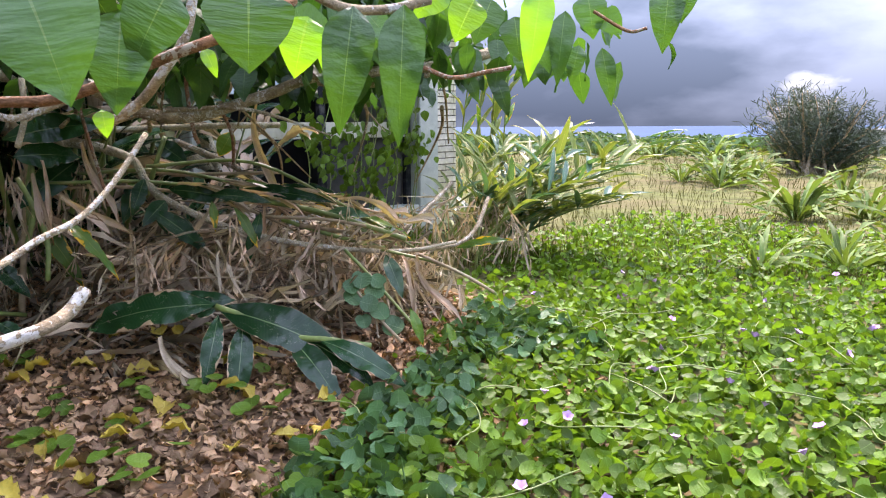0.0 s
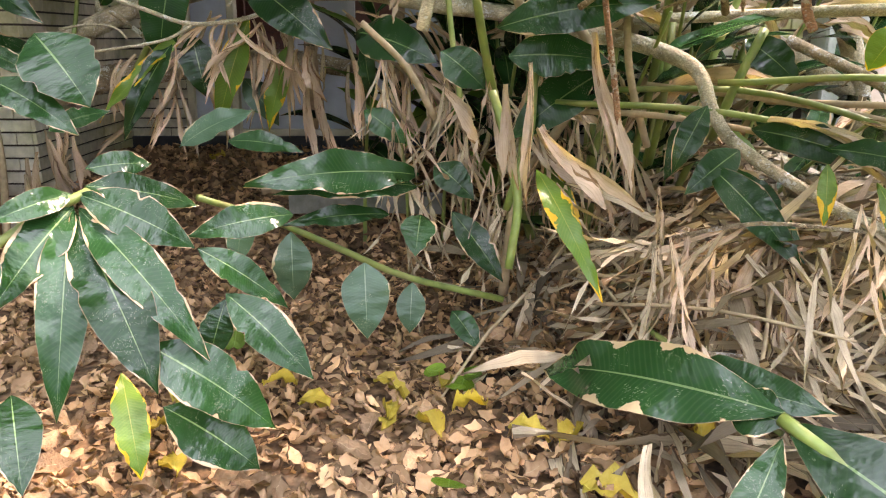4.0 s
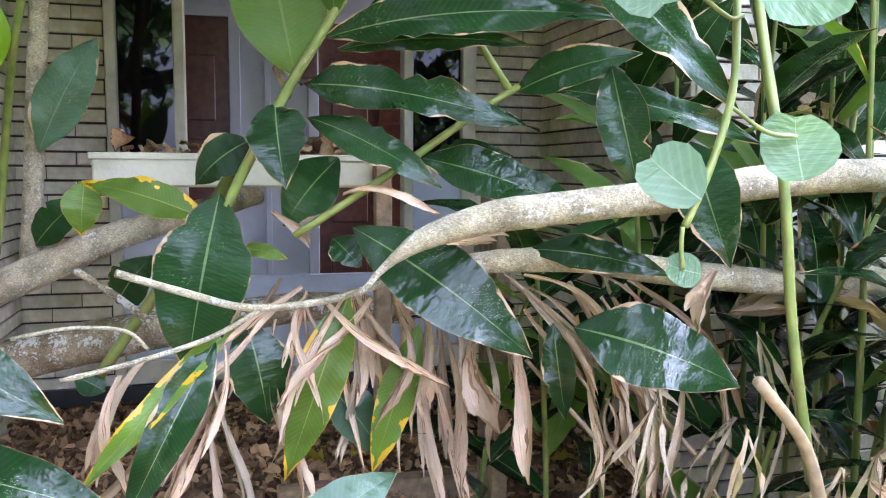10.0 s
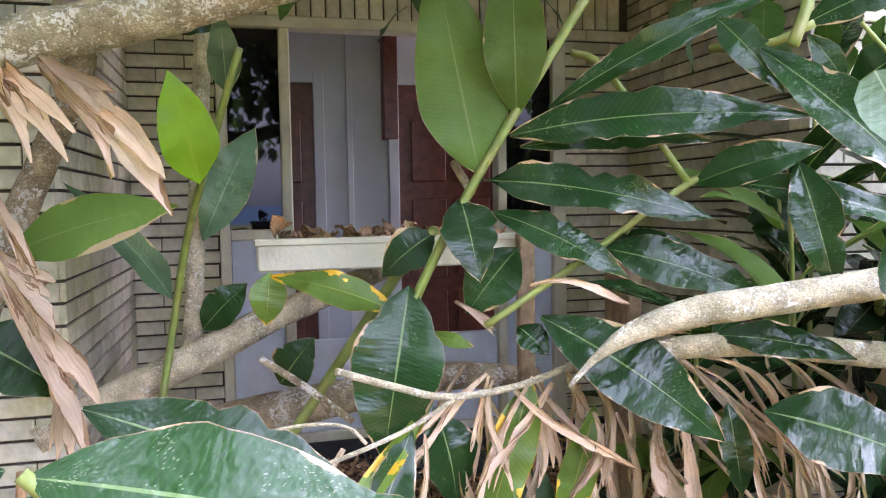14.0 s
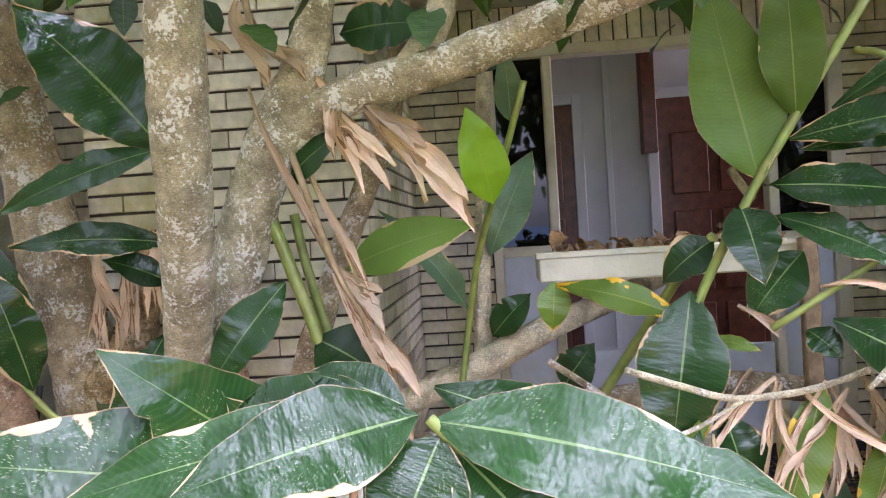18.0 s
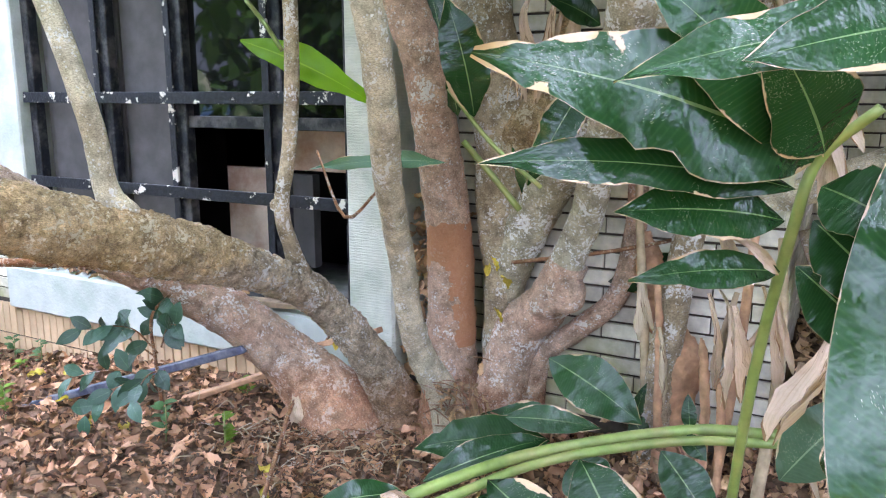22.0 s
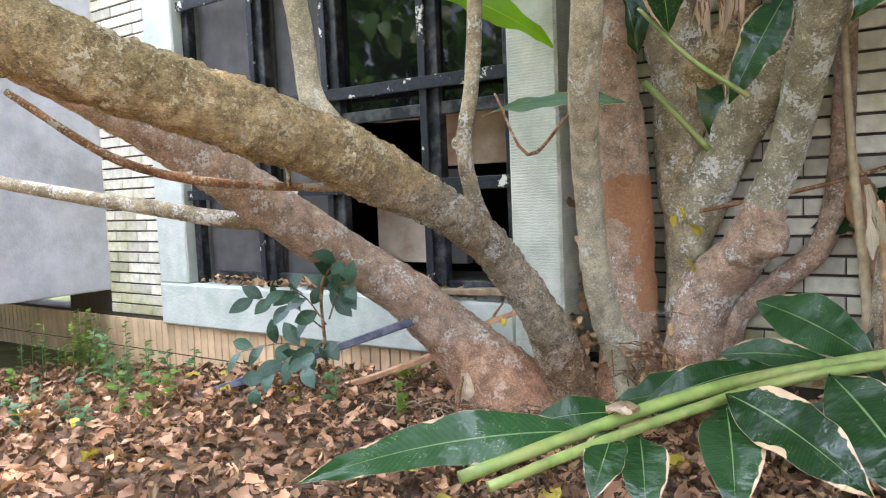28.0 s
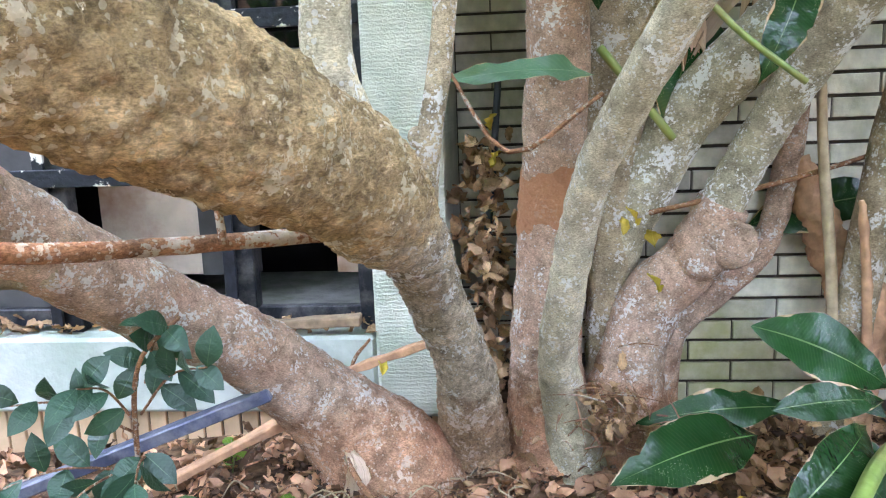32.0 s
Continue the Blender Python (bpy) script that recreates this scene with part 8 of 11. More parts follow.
branch("stem", BARK, plant, [(3.988, -4.464, 0.062, 0.0122), (4.256, -4.536, 0.063, 0.0125), (4.537, -4.477, 0.119, 0.0133), (4.881, -4.308, 0.289, 0.0144)], sides=8, steps=5, rough=0.03, seed=392)
branch("stem", BARK, plant, [(4.163, -3.966, 0.033, 0.014), (4.487, -3.935, 0.107, 0.0147), (4.815, -3.887, 0.254, 0.0155), (5.076, -3.802, 0.355, 0.0162)], sides=8, steps=5, rough=0.03, seed=393)
branch("stem", BARK, plant, [(3.376, -2.968, 0.682, 0.0206), (3.64, -3.203, 0.52, 0.0206), (3.767, -3.327, 0.403, 0.0206), (3.898, -3.446, 0.315, 0.0206)], sides=8, steps=5, rough=0.03, seed=394)
branch("stem", BARK_PALE, plant, [(2.859, -2.821, 0.751, 0.0196), (3.175, -3.053, 0.762, 0.0196), (3.492, -3.284, 0.775, 0.0196), (3.909, -3.339, 0.778, 0.0206)], sides=8, steps=5, rough=0.03, seed=395)
branch("stem", STEM, plant, [(3.292, -3.616, 0.376, 0.0155), (3.555, -3.824, 0.323, 0.0155), (3.726, -4.029, 0.265, 0.0152), (3.889, -4.234, 0.185, 0.015), (4.009, -4.402, 0.119, 0.0148)], sides=8, steps=5, rough=0.03, seed=396)
branch("stem", STEM, plant, [(3.574, -3.571, 0.378, 0.0136), (3.83, -3.774, 0.322, 0.0136), (4.015, -4.069, 0.202, 0.0133), (4.067, -4.255, 0.116, 0.0129)], sides=8, steps=5, rough=0.03, seed=397)
branch("stem", STEM, plant, [(3.543, -3.838, 0.234, 0.0129), (3.739, -4.005, 0.144, 0.0129), (3.934, -4.298, 0.061, 0.0125)], sides=8, steps=5, rough=0.03, seed=398)
branch("stem", STEM, plant, [(3.622, -4.312, 0.093, 0.0094), (3.656, -4.5, -0.054, 0.0091), (3.682, -4.684, -0.202, 0.0088), (3.689, -4.844, -0.317, 0.0085)], sides=8, steps=5, rough=0.03, seed=399)
branch("stem", STEM, plant, [(3.852, -4.361, 0.071, 0.0097), (4.009, -4.62, 0.009, 0.0094), (4.077, -4.814, -0.058, 0.0091), (4.116, -4.99, -0.141, 0.0088)], sides=8, steps=5, rough=0.03, seed=400)
branch("stem", STEM, plant, [(2.687, -3.671, -0.117, 0.0094), (2.815, -3.908, -0.181, 0.0091), (2.915, -4.124, -0.238, 0.0088)], sides=8, steps=5, rough=0.03, seed=401)
branch("stem", STEM, plant, [(2.266, -3.452, 0.528, 0.0133), (2.303, -3.511, 0.397, 0.0133), (2.334, -3.578, 0.223, 0.0133), (2.309, -3.608, 0.028, 0.0133)], sides=8, steps=5, rough=0.03, seed=402)
branch("stem", STEM, plant, [(2.432, -3.183, 0.573, 0.0146), (2.415, -3.223, 0.359, 0.0146), (2.346, -3.231, 0.121, 0.0146)], sides=8, steps=5, rough=0.03, seed=403)
branch("stem", STEM, plant, [(2.734, -2.842, 0.294, 0.014), (2.715, -2.889, 0.047, 0.014), (2.672, -2.898, -0.118, 0.014)], sides=8, steps=5, rough=0.03, seed=404)
branch("stem", STEM, plant, [(3.001, -2.776, 0.843, 0.0144), (2.969, -2.829, 0.533, 0.0144), (2.92, -2.877, 0.195, 0.0144)], sides=8, steps=5, rough=0.03, seed=405)
branch("stem", STEM, plant, [(3.469, -2.652, 1.209, 0.0155), (3.288, -2.63, 0.755, 0.0155), (3.164, -2.636, 0.361, 0.0155)], sides=8, steps=5, rough=0.03, seed=406)
branch("stem", STRAW, plant, [(3.23, -3.163, 0.481, 0.0112), (3.5, -3.363, 0.484, 0.0112), (3.821, -3.474, 0.482, 0.0115)], sides=8, steps=5, rough=0.03, seed=407)
branch("stem", STRAW, plant, [(3.417, -3.863, 0.263, 0.01), (3.695, -4.077, 0.236, 0.01), (3.948, -4.28, 0.172, 0.01)], sides=8, steps=5, rough=0.03, seed=408)
branch("stem", STRAW, plant, [(3.621, -3.905, 0.196, 0.0129), (3.863, -4.098, 0.143, 0.0129), (4.041, -4.365, 0.109, 0.0125)], sides=8, steps=5, rough=0.03, seed=409)
branch("stem", STRAW, plant, [(3.948, -4.563, 0.056, 0.0094), (4.043, -4.783, -0.036, 0.0091), (4.108, -4.982, -0.13, 0.0088)], sides=8, steps=5, rough=0.03, seed=410)
branch("stem", STRAW, plant, [(3.546, -4.419, -0.053, 0.0091), (3.588, -4.625, -0.244, 0.0088), (3.631, -4.747, -0.356, 0.0087)], sides=8, steps=5, rough=0.03, seed=411)
leaf("leaf", LEAF_DEAD, plant, (3.752, -3.483, 1.008), (3.596, -3.662, 0.33), 0.044, face=(-0.38, -0.7, 0.37), seed=412, fold=0.5, ragged=1, twist=-0.87, wave=0.05, sag=-0.06, curl=-0.03)
leaf("leaf", LEAF_DEAD, plant, (3.618, -3.652, 0.436), (3.415, -3.754, -0.067), 0.055, face=(-0.36, -0.7, 0.48), seed=413, fold=0.5, ragged=1, twist=1.57, wave=0.05, sag=-0.04, curl=0.09)
leaf("leaf", LEAF_DEAD, plant, (3.553, -3.692, 0.337), (3.446, -3.786, -0.106), 0.046, face=(-0.36, -0.7, 0.5), seed=414, fold=0.5, twist=1.05, wave=0.05, ragged=1, sag=0.09, curl=0.11)
leaf("leaf", LEAF_STRAW, plant, (3.441, -3.767, -0.042), (3.39, -3.884, -0.409), 0.075, face=(-0.35, -0.69, 0.57), seed=415, fold=0.5, twist=-1.51, wave=0.05, ragged=1, sag=0.08, curl=-0.03)
leaf("leaf", LEAF_STRAW, plant, (3.441, -3.767, -0.042), (3.335, -3.83, -0.358), 0.062, face=(-0.34, -0.69, 0.57), seed=416, fold=0.5, twist=-0.83, wave=0.05, ragged=1, sag=0.02, curl=0.11)
leaf("leaf", LEAF_STRAW, plant, (3.429, -3.758, -0.041), (3.455, -3.907, -0.309), 0.054, face=(-0.35, -0.69, 0.56), seed=417, fold=0.5, twist=-1.71, wave=0.05, ragged=1, sag=-0.07, curl=0.04)
leaf("leaf", LEAF, plant, (2.908, -3.536, 0.319), (3.091, -3.797, 0.071), 0.113, face=(-0.26, -0.74, 0.48), seed=418, wave=0.019, ragged=0)
leaf("leaf", LEAF, plant, (2.922, -3.44, 0.489), (2.817, -3.476, 0.288), 0.089, face=(-0.22, -0.76, 0.44), seed=419, wave=0.026, ragged=0.4)
leaf("leaf", LEAF, plant, (2.997, -3.527, 0.365), (2.829, -3.561, 0.236), 0.099, face=(-0.24, -0.76, 0.46), seed=420, wave=0.013, ragged=0.2)
leaf("leaf", LEAF, plant, (3.132, -3.746, 0.4), (3.399, -3.956, 0.349), 0.083, face=(-0.33, -0.72, 0.44), seed=421, wave=0.026, ragged=0.4)
leaf("leaf", LEAF, plant, (3.4, -3.566, 0.39), (3.803, -4.009, 0.321), 0.089, face=(-0.39, -0.69, 0.44), seed=422, wave=0.02, ragged=0)
leaf("leaf", LEAF_YELLOW, plant, (3.09, -3.847, 0.376), (3.082, -3.882, 0.214), 0.047, face=(-0.3, -0.73, 0.47), seed=423)
leaf("leaf", LEAF_YELLOW, plant, (3.18, -3.922, 0.341), (3.247, -4.027, 0.12), 0.057, face=(-0.33, -0.72, 0.48), seed=424)
leaf("leaf", LEAF_YELLOW, plant, (2.364, -3.7, 0.336), (2.492, -3.991, 0.056), 0.071, face=(-0.14, -0.77, 0.5), seed=425, ragged=0.5)
leaf("leaf", LEAF_YELLOW, plant, (4.131, -4.693, 0.082), (4.32, -4.948, 0.13), 0.056, face=(-0.59, -0.52, 0.52), seed=426, fold=0.5)
leaf("leaf", LEAF_YELLOW, plant, (3.667, -3.17, 0.737), (3.576, -3.142, 0.579), 0.118, face=(-0.34, -0.72, 0.37), seed=427)
leaf("leaf", LEAF_YELLOW, plant, (3.656, -4.783, -0.17), (3.682, -4.852, -0.369), 0.056, face=(-0.49, -0.56, 0.63), seed=428)
leaf("leaf", LEAF_YELLOW, plant, (3.8, -4.911, -0.255), (3.817, -4.958, -0.391), 0.047, face=(-0.52, -0.53, 0.64), seed=429)
leaf("leaf", LEAF, plant, (3.4, -3.845, 0.288), (3.279, -3.834, -0.031), 0.075, face=(-0.34, -0.71, 0.5), seed=430, wave=0.018, ragged=0)
leaf("leaf", LEAF, plant, (3.64, -3.619, 0.378), (3.907, -3.95, 0.359), 0.091, face=(-0.42, -0.68, 0.44), seed=431, wave=0.033, ragged=0)
leaf("leaf", LEAF_PALE, plant, (3.755, -3.986, 0.27), (3.897, -4.224, 0.246), 0.066, face=(-0.45, -0.65, 0.47), seed=432)
leaf("leaf", LEAF_PALE, plant, (3.797, -4.451, 0.057), (3.77, -4.613, -0.167), 0.093, face=(-0.49, -0.6, 0.56), seed=433)
leaf("leaf", LEAF_DEAD, plant, (3.559, -4.006, 0.114), (3.484, -4.161, -0.224), 0.067, face=(-0.39, -0.67, 0.55), seed=434, fold=0.5, ragged=1, twist=-0.97, wave=0.05, sag=-0, curl=0.19)
leaf("leaf", LEAF_DEAD, plant, (3.927, -4.423, 0.046), (3.838, -4.692, -0.28), 0.049, face=(-0.5, -0.58, 0.57), seed=435, fold=0.5, twist=-1.78, wave=0.05, ragged=1, sag=0.02, curl=0.2)
leaf("leaf", LEAF_DEAD, plant, (3.958, -4.57, 0.056), (3.973, -4.798, -0.304), 0.045, face=(-0.53, -0.56, 0.58), seed=436, fold=0.5, twist=1, wave=0.05, ragged=1, sag=-0.03, curl=0.19)
leaf("leaf", LEAF_DEAD, plant, (4.035, -4.794, -0.103), (4.032, -4.833, -0.271), 0.044, face=(-0.55, -0.53, 0.59), seed=437, fold=0.5, twist=-1.19, wave=0.05, ragged=1, sag=0.09, curl=-0.06)
leaf("leaf", LEAF_DEAD, plant, (2.389, -3.686, 0.461), (2.575, -3.88, 0.239), 0.062, face=(-0.15, -0.78, 0.46), seed=438, fold=0.5, twist=-0.77, wave=0.05, ragged=1, sag=0.07, curl=-0)
leaf("leaf", LEAF_DEAD, plant, (2.535, -3.609, 0.699), (2.585, -3.741, 0.319), 0.046, face=(-0.17, -0.78, 0.41), seed=439, fold=0.5, twist=1.02, wave=0.05, ragged=1, sag=0, curl=0.08)
leaf("leaf", LEAF_DEAD, plant, (2.825, -3.585, 0.128), (2.761, -3.606, -0.146), 0.039, face=(-0.21, -0.75, 0.53), seed=440, fold=0.5, twist=-0.66, wave=0.05, ragged=1, sag=0.08, curl=0.23)
leaf("leaf", LEAF_DEAD, plant, (3.028, -3.739, 0.114), (2.947, -3.744, -0.147), 0.066, face=(-0.26, -0.73, 0.53), seed=441, fold=0.6, twist=0.73, wave=0.05, ragged=1, sag=0.06, curl=0.11)
leaf("leaf", LEAF_DEAD, plant, (3.088, -3.801, 0.042), (3.041, -3.82, -0.172), 0.047, face=(-0.28, -0.72, 0.55), seed=442, fold=0.6, twist=0.98, wave=0.05, ragged=1, sag=0.04, curl=0.2)
leaf("leaf", LEAF_DEAD, plant, (2.365, -3.504, 0.613), (2.354, -3.588, 0.245), 0.035, face=(-0.12, -0.79, 0.43), seed=443, fold=0.6, twist=-1.48, wave=0.05, ragged=1, sag=0.05, curl=0.22)
leaf("leaf", LEAF_DEAD, plant, (2.289, -3.589, 0.557), (2.3, -3.66, 0.305), 0.041, face=(-0.1, -0.79, 0.43), seed=444, fold=0.6, twist=-0.9, wave=0.05, ragged=1, sag=-0.02, curl=-0)
round_leaf(plant, (3.573, -4.499, -0.04), 0.054, (-0.45, -0.63, 0.56), 445)
round_leaf(plant, (3.62, -4.548, -0.096), 0.058, (-0.46, -0.61, 0.58), 446)
round_leaf(plant, (3.526, -4.486, -0.128), 0.054, (-0.43, -0.63, 0.59), 447)
round_leaf(plant, (3.555, -4.578, -0.157), 0.053, (-0.45, -0.61, 0.6), 448)
round_leaf(plant, (3.637, -4.669, -0.277), 0.062, (-0.47, -0.59, 0.63), 449)
round_leaf(plant, (3.594, -4.618, -0.201), 0.053, (-0.46, -0.6, 0.61), 450)
round_leaf(plant, (3.517, -4.572, -0.244), 0.044, (-0.44, -0.61, 0.62), 451)
round_leaf(plant, (3.523, -4.471, -0.073), 0.045, (-0.43, -0.63, 0.57), 452)
round_leaf(plant, (3.643, -4.554, -0.052), 0.045, (-0.47, -0.61, 0.57), 453)
plant = thing("ginger_plant", "shell ginger with broad wavy leaves close to the porch path", "plant", "ginger plants")
leaf("leaf", LEAF, plant, (0.315, -2.873, 0.945), (0.77, -2.958, 0.718), 0.154, face=(0.28, -0.74, 0.45), seed=454, fold=0.15, wave=0.019, ragged=0.4)
leaf("leaf", LEAF_EDGE, plant, (0.567, -3.31, 0.844), (0.719, -3.411, 0.559), 0.151, face=(0.31, -0.7, 0.58), seed=455, fold=0.1)
leaf("leaf", LEAF, plant, (0.4, -2.816, 0.66), (0.837, -2.849, 0.516), 0.122, face=(0.23, -0.74, 0.56), seed=456, fold=0.15, wave=0.028, ragged=0.2)
leaf("leaf", LEAF, plant, (0.56, -3.034, 0.635), (0.767, -3.062, 0.547), 0.086, face=(0.24, -0.73, 0.59), seed=457, wave=0.029, ragged=0.2)
leaf("leaf", LEAF, plant, (0.706, -2.882, 0.343), (0.901, -2.788, 0.405), 0.103, face=(0.13, -0.72, 0.66), seed=458, fold=0.1, wave=0.014, ragged=0.4)
leaf("leaf", LEAF_PALE, plant, (1.064, -2.519, 0.234), (1.367, -2.421, 0.378), 0.129, face=(-0.05, -0.75, 0.63), seed=459)
leaf("leaf", LEAF, plant, (1.317, -2.733, 0.288), (1.605, -2.761, 0.249), 0.100, face=(-0.17, -0.71, 0.68), seed=460, wave=0.019, ragged=0.2)
leaf("leaf", LEAF, plant, (1.853, -2.857, 0.421), (2.009, -2.886, 0.298), 0.106, face=(-0.37, -0.65, 0.64), seed=461, wave=0.028, ragged=0)
leaf("leaf", LEAF, plant, (0.285, -3.309, 0.154), (0.245, -3.055, 0.854), 0.166, face=(-0.02, -0.77, 0.57), seed=462, fold=0.08, sag=0.06, wave=0.025, ragged=0)
plant = thing("dead_ginger_skirt", "curtain of withered pinkish leaves hanging before the porch", "plant", "")
leaf("leaf", LEAF_DEAD, plant, (1.123, -2.072, 0.629), (1.137, -2.102, 0.282), 0.037, face=(0.08, -0.77, 0.56), seed=463, fold=0.5, twist=0.77, wave=0.05, ragged=1, sag=0.03, curl=0.17)
leaf("leaf", LEAF_STRAW, plant, (1.134, -1.977, 0.667), (1.145, -2.006, 0.34), 0.031, face=(0.07, -0.78, 0.53), seed=464, fold=0.5, twist=-0.85, wave=0.05, ragged=1, sag=-0.03, curl=-0)
leaf("leaf", LEAF_DEAD, plant, (1.507, -2.011, 0.696), (1.435, -2.05, 0.278), 0.021, face=(-0.04, -0.78, 0.54), seed=465, fold=0.5, twist=-0.75, wave=0.05, ragged=1, sag=-0.07, curl=0.13)
leaf("leaf", LEAF_STRAW, plant, (1.619, -2.062, 0.632), (1.625, -2.08, 0.423), 0.030, face=(-0.09, -0.77, 0.53), seed=466, fold=0.5, twist=-1.67, wave=0.05, ragged=1, sag=-0.02, curl=0.18)
leaf("leaf", LEAF_DEAD, plant, (1.588, -2.009, 0.57), (1.527, -2.049, 0.138), 0.040, face=(-0.06, -0.76, 0.58), seed=467, fold=0.5, twist=0.83, wave=0.05, ragged=1, sag=-0.07, curl=0.05)
leaf("leaf", LEAF_STRAW, plant, (1.725, -2.08, 0.722), (1.786, -2.1, 0.473), 0.028, face=(-0.13, -0.77, 0.51), seed=468, fold=0.5, twist=1.79, wave=0.05, ragged=1, sag=-0.07, curl=-0.07)
leaf("leaf", LEAF_DEAD, plant, (1.494, -2.033, 0.674), (1.48, -2.06, 0.376), 0.038, face=(-0.04, -0.78, 0.53), seed=469, fold=0.5, twist=0.85, wave=0.05, ragged=1, sag=0.05, curl=0.05)
leaf("leaf", LEAF_DEAD, plant, (1.554, -1.991, 0.556), (1.659, -2.027, 0.106), 0.024, face=(-0.08, -0.76, 0.59), seed=470, fold=0.5, twist=0.55, wave=0.05, ragged=1, sag=-0.04, curl=0.08)
leaf("leaf", LEAF_STRAW, plant, (1.73, -1.974, 0.553), (1.747, -2.005, 0.202), 0.032, face=(-0.12, -0.76, 0.57), seed=471, fold=0.5, twist=-1.78, wave=0.05, ragged=1, sag=0.05, curl=0.15)
leaf("leaf", LEAF_DEAD, plant, (1.161, -1.994, 0.7), (1.147, -2.034, 0.248), 0.038, face=(0.07, -0.77, 0.54), seed=472, fold=0.5, twist=-1.65, wave=0.05, ragged=1, sag=0.12, curl=0.06)
leaf("leaf", LEAF_DEAD, plant, (1.287, -2.079, 0.701), (1.327, -2.111, 0.319), 0.020, face=(0.02, -0.78, 0.54), seed=473, fold=0.5, twist=-0.94, wave=0.05, ragged=1, sag=-0.08, curl=0.15)
leaf("leaf", LEAF_DEAD, plant, (1.586, -1.98, 0.662), (1.605, -2.019, 0.213), 0.042, face=(-0.08, -0.77, 0.55), seed=474, fold=0.5, twist=-0.59, wave=0.05, ragged=1, sag=0, curl=0.18)
leaf("leaf", LEAF_DEAD, plant, (1.187, -2.032, 0.704), (1.215, -2.05, 0.491), 0.022, face=(0.05, -0.78, 0.51), seed=475, fold=0.5, twist=-1.77, wave=0.05, ragged=1, sag=-0.08, curl=0.12)
leaf("leaf", LEAF_STRAW, plant, (0.941, -2.094, 0.571), (1.034, -2.128, 0.145), 0.027, face=(0.13, -0.75, 0.59), seed=476, fold=0.5, twist=1.15, wave=0.05, ragged=1, sag=0.11, curl=0.11)
leaf("leaf", LEAF_STRAW, plant, (1.335, -2.023, 0.629), (1.292, -2.056, 0.278), 0.030, face=(0.02, -0.77, 0.55), seed=477, fold=0.5, twist=-1.3, wave=0.05, ragged=1, sag=-0.02, curl=-0.04)
leaf("leaf", LEAF_STRAW, plant, (1.308, -2.087, 0.606), (1.308, -2.111, 0.334), 0.030, face=(0.02, -0.77, 0.55), seed=478, fold=0.5, twist=-1.75, wave=0.05, ragged=1, sag=-0.06, curl=-0.09)
leaf("leaf", LEAF_DEAD, plant, (1.914, -2.176, 0.802), (2.264, -2.194, 0.453), 0.019, face=(-0.25, -0.74, 0.5), seed=479, fold=0.5, twist=1.69, wave=0.05, ragged=1, sag=0.03, curl=0.08)
leaf("leaf", LEAF_DEAD, plant, (1.96, -2.144, 0.688), (2.213, -2.162, 0.377), 0.034, face=(-0.24, -0.74, 0.53), seed=480, fold=0.5, twist=1.01, wave=0.05, ragged=1, sag=0.02, curl=0.16)
leaf("leaf", LEAF_DEAD, plant, (1.703, -2.146, 0.782), (2.047, -2.171, 0.345), 0.025, face=(-0.18, -0.76, 0.52), seed=481, fold=0.5, twist=1.38, wave=0.05, ragged=1, sag=0.1, curl=0.13)
leaf("leaf", LEAF_DEAD, plant, (1.84, -2.186, 0.73), (2.179, -2.204, 0.377), 0.025, face=(-0.23, -0.75, 0.53), seed=482, fold=0.5, twist=1.18, wave=0.05, ragged=1, sag=0.1, curl=0.12)
leaf("leaf", LEAF_STRAW, plant, (2.016, -2.143, 0.797), (2.305, -2.166, 0.408), 0.023, face=(-0.27, -0.74, 0.5), seed=483, fold=0.5, twist=1.19, wave=0.05, ragged=1, sag=-0.03, curl=-0.1)
leaf("leaf", LEAF_DEAD, plant, (1.775, -2.151, 0.693), (2.004, -2.165, 0.433), 0.025, face=(-0.18, -0.76, 0.52), seed=484, fold=0.5, twist=1.24, wave=0.05, ragged=1, sag=-0.02, curl=0.16)
leaf("leaf", LEAF_STRAW, plant, (2.056, -2.11, 0.692), (2.242, -2.128, 0.414), 0.028, face=(-0.26, -0.74, 0.52), seed=485, fold=0.5, twist=-0.68, wave=0.05, ragged=1, sag=0.02, curl=0.02)
leaf("leaf", LEAF_STRAW, plant, (1.785, -2.164, 0.772), (2.053, -2.178, 0.497), 0.035, face=(-0.2, -0.76, 0.5), seed=486, fold=0.5, twist=0.72, wave=0.05, ragged=1, sag=-0.03, curl=-0.02)
leaf("leaf", LEAF_DEAD, plant, (1.776, -2.128, 0.727), (2.089, -2.149, 0.354), 0.025, face=(-0.2, -0.76, 0.53), seed=487, fold=0.5, twist=1.56, wave=0.05, ragged=1, sag=-0.02, curl=0.23)
leaf("leaf", LEAF_DEAD, plant, (2.013, -2.188, 0.744), (2.221, -2.208, 0.426), 0.027, face=(-0.26, -0.74, 0.51), seed=488, fold=0.5, twist=0.65, wave=0.05, ragged=1, sag=0.03, curl=0.09)
leaf("leaf", LEAF_DEAD, plant, (2.048, -2.233, 0.78), (2.511, -2.252, 0.369), 0.036, face=(-0.31, -0.72, 0.52), seed=489, fold=0.5, twist=-1.72, wave=0.05, ragged=1, sag=0.04, curl=0.08)
leaf("leaf", LEAF_DEAD, plant, (2.088, -2.124, 0.749), (2.286, -2.153, 0.333), 0.029, face=(-0.27, -0.73, 0.52), seed=490, fold=0.5, twist=1.67, wave=0.05, ragged=1, sag=0.03, curl=0.23)
leaf("leaf", LEAF_STRAW, plant, (2.02, -2.307, 0.523), (2.023, -2.324, 0.332), 0.018, face=(-0.24, -0.73, 0.58), seed=491, fold=0.5, twist=1.14, wave=0.05, ragged=1, sag=0.01, curl=0.17)
